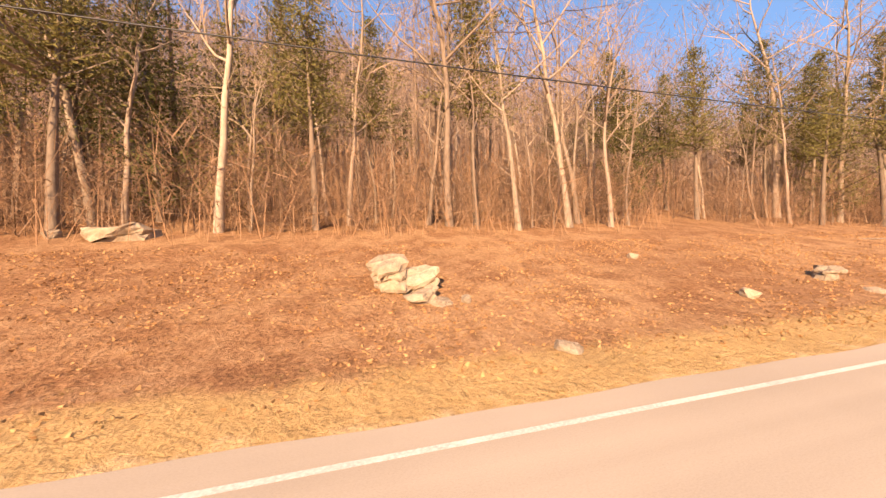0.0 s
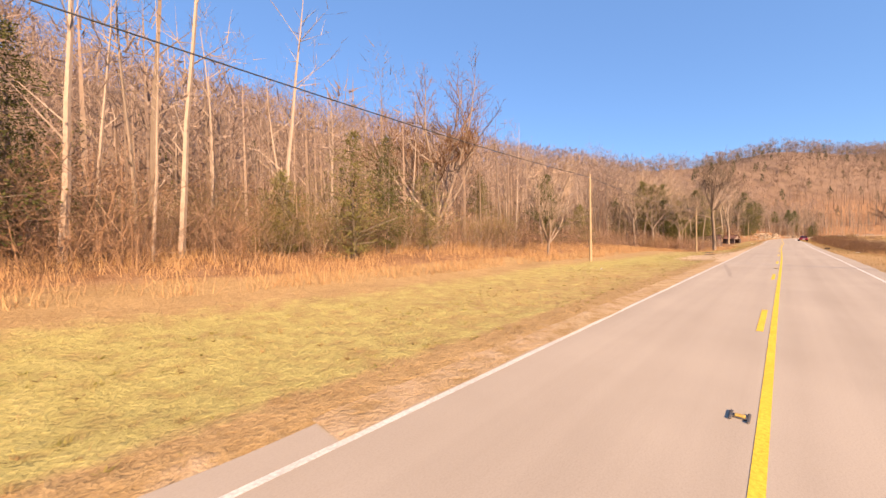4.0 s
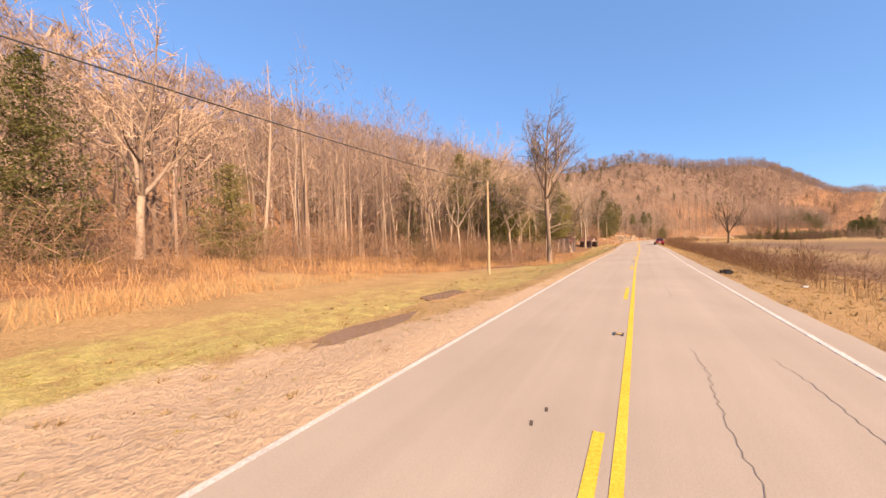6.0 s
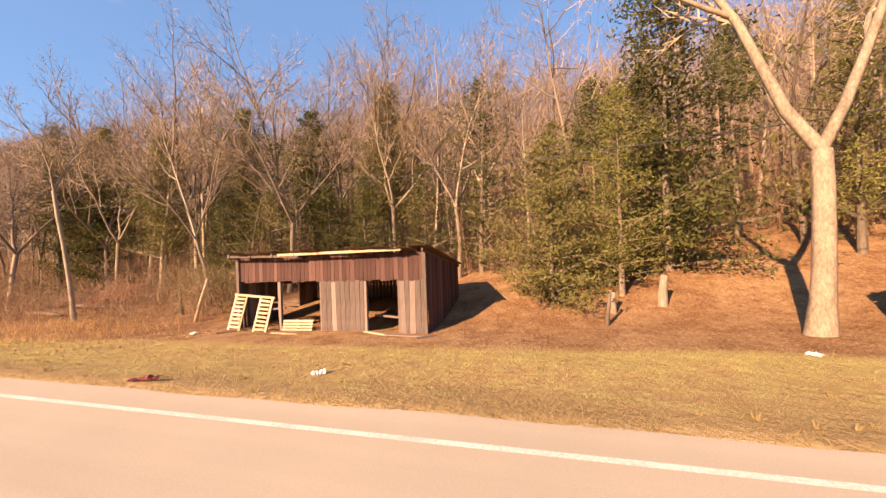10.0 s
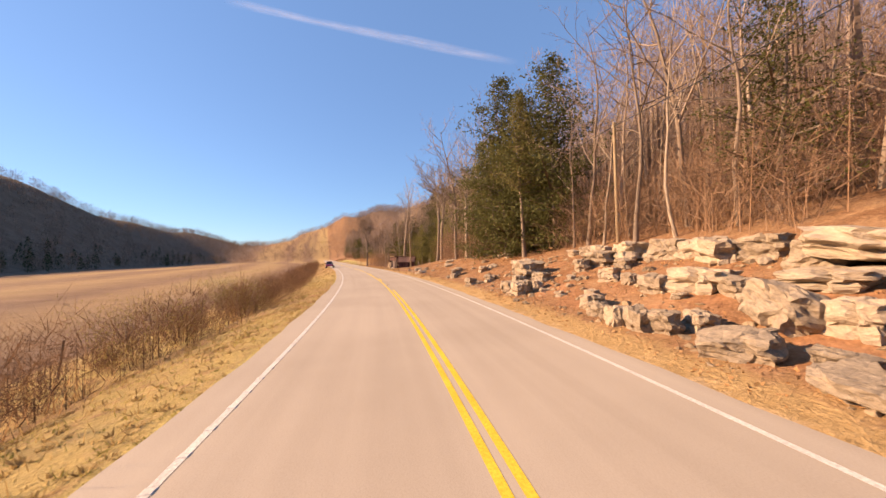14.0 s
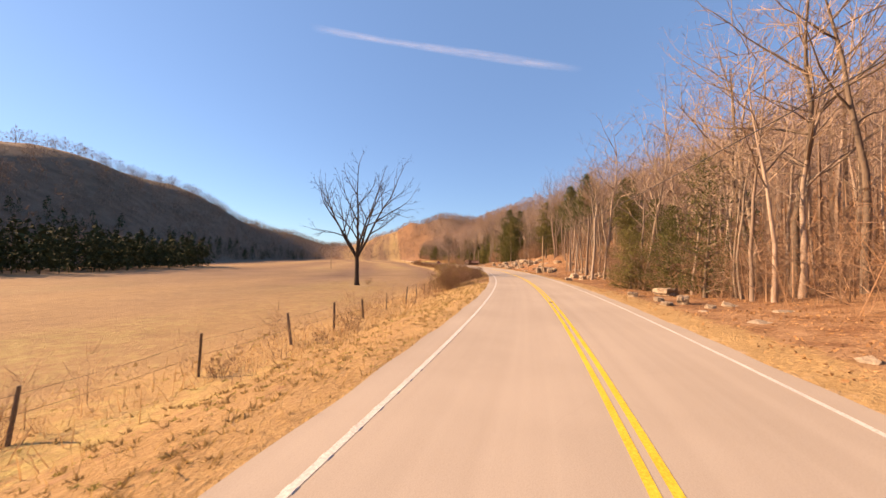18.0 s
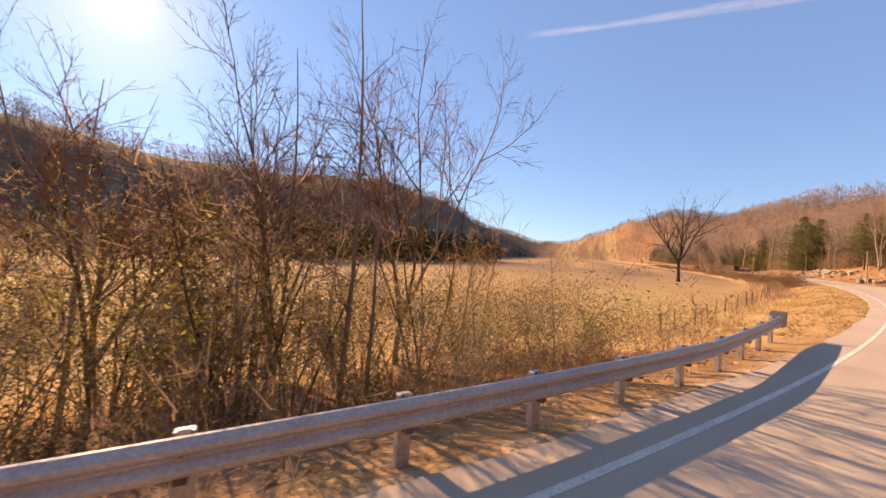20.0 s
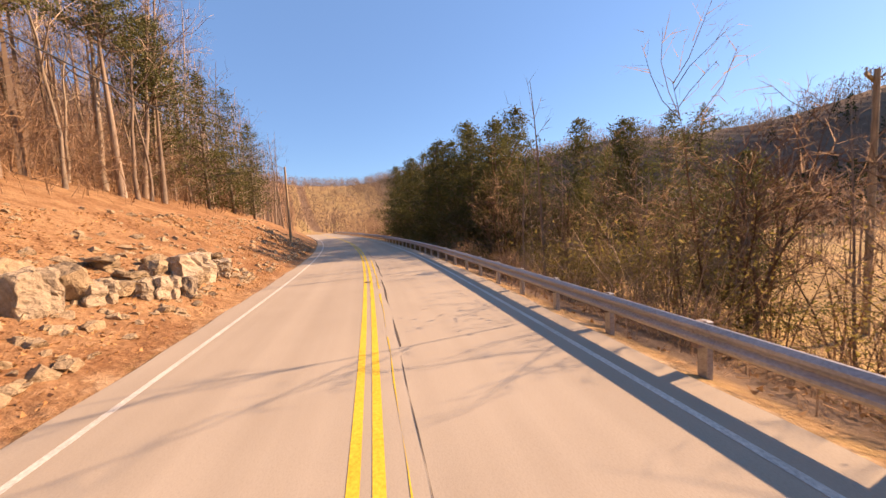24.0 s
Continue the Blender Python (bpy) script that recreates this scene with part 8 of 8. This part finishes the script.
SCRAP_RED = surface("faded_red_scrap", (0.16, 0.02, 0.015), (0.26, 0.05, 0.04), 3.0, rough=0.6)
SCRAP_WHITE = surface("white_litter", (0.6, 0.58, 0.52), (0.8, 0.78, 0.72), 3.0, rough=0.6)
for s, lat, mat, w, l, label in ((222.5, -4.35, SCRAP_RED, 0.16, 0.5, "crumpled faded red scrap at the road's edge"), (225.0, -6.2, SCRAP_WHITE, 0.22, 0.3, "white litter on the grass"), (248.8, -7.2, SCRAP_WHITE, 0.25, 0.35, "white litter on the grass"), (236.5, -10.2, SCRAP_WHITE, 0.2, 0.3, "white litter on the grass"), (214.6, -11.9, SCRAP_WHITE, 0.3, 0.35, "white litter by the shed"), (159.9, 7.0, SCRAP_WHITE, 0.2, 0.3, "white litter on the grass"), (116.5, -8.6, SCRAP_WHITE, 0.12, 0.16, "white litter on the grass")):
    g = Geo()
    r2 = random.Random(int(s))
    n = 9
    g.add([(l * (i / n - 0.5), w * (j - 1) / 2, 0.03 + r2.uniform(0, 0.09) * (1 if j == 1 else 0.3)) for i in range(n + 1) for j in range(3)], [(i * 3 + j, i * 3 + j + 1, i * 3 + j + 4, i * 3 + j + 3) for i in range(n) for j in range(2)])
    g.add([(v[0], v[1], v[2] - 0.02) for v in g.v[:(n + 1) * 3]], [(i * 3 + j + 3, i * 3 + j + 4, i * 3 + j + 1, i * 3 + j) for i in range(n) for j in range(2)])
    p = new("litter", g.mesh("litter", mat))
    tagged(p, label, "litter")
    p.matrix_basis = spot(s, lat, -0.01, s * 7 % 180)


# a heap of dark torn tyre tread on the verge
TREAD = surface("torn_black_rubber", (0.012, 0.011, 0.010), (0.045, 0.04, 0.036), 6.0, rough=0.75, bump=0.5)
g = Geo()
for k, (dx, dy, bend, lng) in enumerate(((0, 0, 0.16, 0.62), (0.25, 0.12, 0.10, 0.4), (-0.28, -0.06, 0.12, 0.45))):
    n = 9
    top = [(dx + lng * (i / n - 0.5), dy + (j - 0.5) * 0.22 + 0.05 * math.sin(i * 1.1 + k), 0.03 + bend * math.sin(math.pi * i / n) + 0.02 * math.sin(i * 2.3 + j)) for i in range(n + 1) for j in range(2)]
    q = len(top)
    g.add(top + [(a, b, c - 0.018) for a, b, c in top], [(i * 2, i * 2 + 1, i * 2 + 3, i * 2 + 2) for i in range(n)] + [(q + i * 2 + 2, q + i * 2 + 3, q + i * 2 + 1, q + i * 2) for i in range(n)])
tread = new("tyre_scrap", g.mesh("tyre_scrap", TREAD))
tagged(tread, "torn strips of black tyre tread on the verge", "tyre scrap")
tread.matrix_basis = spot(162.3, 4.6, -0.01, 80, 1.25)


# ---- leaves, grass and undergrowth, too many to count ----
def scatter_cards(name, bands, mat, label, category, seed, lean, width):
    """Many single blades or leaves; bands: (s0, s1, lat0, lat1, number, size low, size high)."""
    r = np.random.default_rng(seed)
    out = []
    for s0, s1, a, b, n, lo, hi in bands:
        s, lat = r.uniform(s0, s1, n), r.uniform(a, b, n)
        clump = np.sin(s * 1.7 + np.sin(lat * 2.1) * 2) * np.sin(lat * 1.9 + s * 0.4) + np.sin(s * 0.45) * np.sin(lat * 0.7 + s * 0.13)
        keep = r.random(n) < 0.5 + 0.5 * clump
        s, lat = s[keep], lat[keep]
        x, y, _ = plan(s, lat)
        c = np.column_stack([x, y, ground_z(s, lat) - 0.01])
        size = r.uniform(lo, hi, len(s))[:, None]
        ang = r.uniform(0, 6.283, len(s))
        flat = np.column_stack([np.cos(ang), np.sin(ang), np.zeros(len(s))])
        if lean is None:
            up = r.normal(0, 1, (len(s), 3)) * [1, 1, 0.45]
            up /= np.linalg.norm(up, axis=1)[:, None]
            up[:, 2] = np.abs(up[:, 2])
            side = np.cross(up, r.normal(0, 1, (len(s), 3)) * [0.4, 0.4, 1])
            side /= np.linalg.norm(side, axis=1)[:, None]
            c[:, 2] += 0.015
            tri = np.stack([c - side * size * 0.4, c + side * size * 0.4, c + up * size], 1)
        else:
            up = np.column_stack([r.normal(0, lean, len(s)), r.normal(0, lean, len(s)), np.ones(len(s))])
            tri = np.stack([c - flat * width * size, c + flat * width * size, c + up * size], 1)
        out.append(tri.reshape(-1, 3))
    v = np.concatenate(out)
    return big_mesh(name, v, np.arange(len(v)).reshape(-1, 3), mat, label, category)


scatter_cards("fallen_leaves", [(-14, 66, -14, -4.4, 70000, 0.04, 0.10), (176, 216, -13, -5.5, 8000, 0.04, 0.10), (244, 346, -12, -4.1, 80000, 0.03, 0.085), (346, 400, -10, -4.3, 12000, 0.04, 0.11), (516, 585, -10, -4.1, 50000, 0.04, 0.10), (440, 560, 4.6, 9, 7000, 0.06, 0.16)],
              LEAF_LITTER, "brown fallen leaves strewn over the bank", "fallen leaves", 31, None, 0)
scatter_cards("dry_grass", [(-10, 262, -8, -3.85, 16000, 0.05, 0.16), (60, 120, -14, -6, 6000, 0.05, 0.15), (120, 440, 4.1, 8.5, 26000, 0.08, 0.28), (380, 440, 8, 16, 5000, 0.1, 0.3), (330, 440, 12, 30, 5000, 0.08, 0.2), (515, 560, -6, -3.9, 700, 0.05, 0.14)],
              DRY_GRASS, "dry straw-coloured grass along the road", "grass", 32, 0.5, 0.035)
scatter_cards("olive_grass", [(60, 168, -12, -4, 19000, 0.04, 0.11), (200, 240, -12, -4, 5500, 0.04, 0.11), (270, 400, 4.2, 7.5, 8000, 0.05, 0.16)], GREEN_GRASS, "short olive-green grass on the verge", "grass", 33, 0.5, 0.045)
scatter_cards("broom_sedge", [(86, 178, -25, -13.5, 70000, 0.25, 0.8), (176, 212, -14, -8, 14000, 0.2, 0.6), (150, 350, 7.5, 12, 12000, 0.3, 0.8), (352, 436, 8, 12, 5000, 0.3, 0.7), (440, 470, 5.5, 12, 3000, 0.3, 0.8)],
              SEDGE, "tall rust-coloured dry grass and weeds", "tall grass", 34, 0.35, 0.018)


def tussocks(name, bands, mat, label, seed):
    """Clumps of splayed blades on the verges; bands: (s0, s1, lat0, lat1, clumps, size low, size high)."""
    r = np.random.default_rng(seed)
    out = []
    for s0, s1, a, b, n, lo, hi in bands:
        s, lat = r.uniform(s0, s1, n), r.uniform(a, b, n)
        keep = r.random(n) < 0.55 + 0.45 * np.sin(s * 0.8 + 2 * np.sin(lat * 1.3)) * np.sin(lat * 1.7 - s * 0.21)
        s, lat = np.repeat(s[keep], 20), np.repeat(lat[keep], 20)
        size = np.repeat(r.uniform(lo, hi, keep.sum()), 20) * r.uniform(0.6, 1.2, len(s))
        x, y, _ = plan(s, lat)
        ang = r.uniform(0, 6.283, len(s))
        d = np.column_stack([np.cos(ang), np.sin(ang), np.zeros(len(s))])
        c = np.column_stack([x, y, ground_z(s, lat) - 0.015]) + d * (size * r.uniform(0, 0.5, len(s)))[:, None]
        side = np.column_stack([-d[:, 1], d[:, 0], d[:, 2]]) * (0.10 * size)[:, None]
        tip = c + d * (size * r.uniform(0.2, 1.0, len(s)))[:, None] + np.array([0, 0, 1.0]) * (size * r.uniform(0.2, 0.6, len(s)))[:, None]
        out.append(np.stack([c - side, c + side, tip], 1).reshape(-1, 3))
    v = np.concatenate(out)
    big_mesh(name, v, np.arange(len(v)).reshape(-1, 3), mat, label, "grass")


tussocks("straw_tussocks", [(290, 437, 4.0, 8.5, 11000, 0.06, 0.17), (375, 437, 8.5, 16, 1600, 0.1, 0.2), (150, 290, 4.1, 8.2, 3000, 0.08, 0.2), (60, 262, -9, -4.0, 3000, 0.07, 0.16), (-12, 60, -6.5, -3.9, 1200, 0.06, 0.14)], DRY_GRASS, "clumpy straw-coloured grass tussocks on the verge", 41)
tussocks("olive_tussocks", [(255, 437, 4.0, 7.8, 9000, 0.04, 0.11), (375, 437, 7.5, 15, 1200, 0.06, 0.13), (70, 165, -10, -4.4, 1500, 0.06, 0.14)], GREEN_GRASS, "clumpy olive grass tussocks on the verge", 42)
for s, lat, size, i in ((378.3, 8.6, 0.36, 1), (374.7, 10.0, 0.5, 5), (381.0, 9.6, 0.3, 1)):
    plant("shrub", SHRUBS[i], "low rusty weeds by the field fence", "shrub", "brush along the road", spot(s, lat, 0.03, s * 50 % 360, size))
WEED = thing("tree_foot_bush", "dense dark bush at the foot of the field tree", "bush", m=spot(351.5, 23.3, 0.05, 30, 0.55))
for me in SHRUBS[0]:
    part(me.name.split(".")[0], me, None, WEED, kind="stuff")


def undergrowth():
    """Thin whips and saplings along the wood's edge."""
    r = random.Random(15)
    g = Geo()
    for s0, s1, n in ((-30, 95, 1500), (176, 236, 500), (245, 342, 800), (372, 395, 200), (515, 595, 600)):
        for _ in range(n):
            s = r.uniform(s0, s1)
            lat = -(float(wood_edge(s)) - 1.2 + r.expovariate(1 / 4.0))
            if not clear_of_fixed(s, lat, 0.3):
                continue
            x, y, _h = plan(s, lat)
            p = Vector((float(x), float(y), float(ground_z(s, lat)) - 0.05))
            hgt = r.choice([0.8, 1.2, 1.8, 2.6, 3.6, 5.0]) * r.uniform(0.8, 1.2)
            d = Vector((r.gauss(0, 0.28), r.gauss(0, 0.28), 1)).normalized()
            g.spike(p, p + d * hgt, 0.004 + 0.0035 * hgt, 3)
            for _k in range(7):
                o = p + d * hgt * r.uniform(0.25, 0.9)
                g.spike(o, o + side_dir(d, r, 45) * hgt * r.uniform(0.15, 0.35), 0.006, 3)
    me = g.mesh("undergrowth", TWIGS_RUST)
    tagged(new("undergrowth", me), "thin bare saplings and whips at the wood's edge", "undergrowth", "", "stuff")


undergrowth()
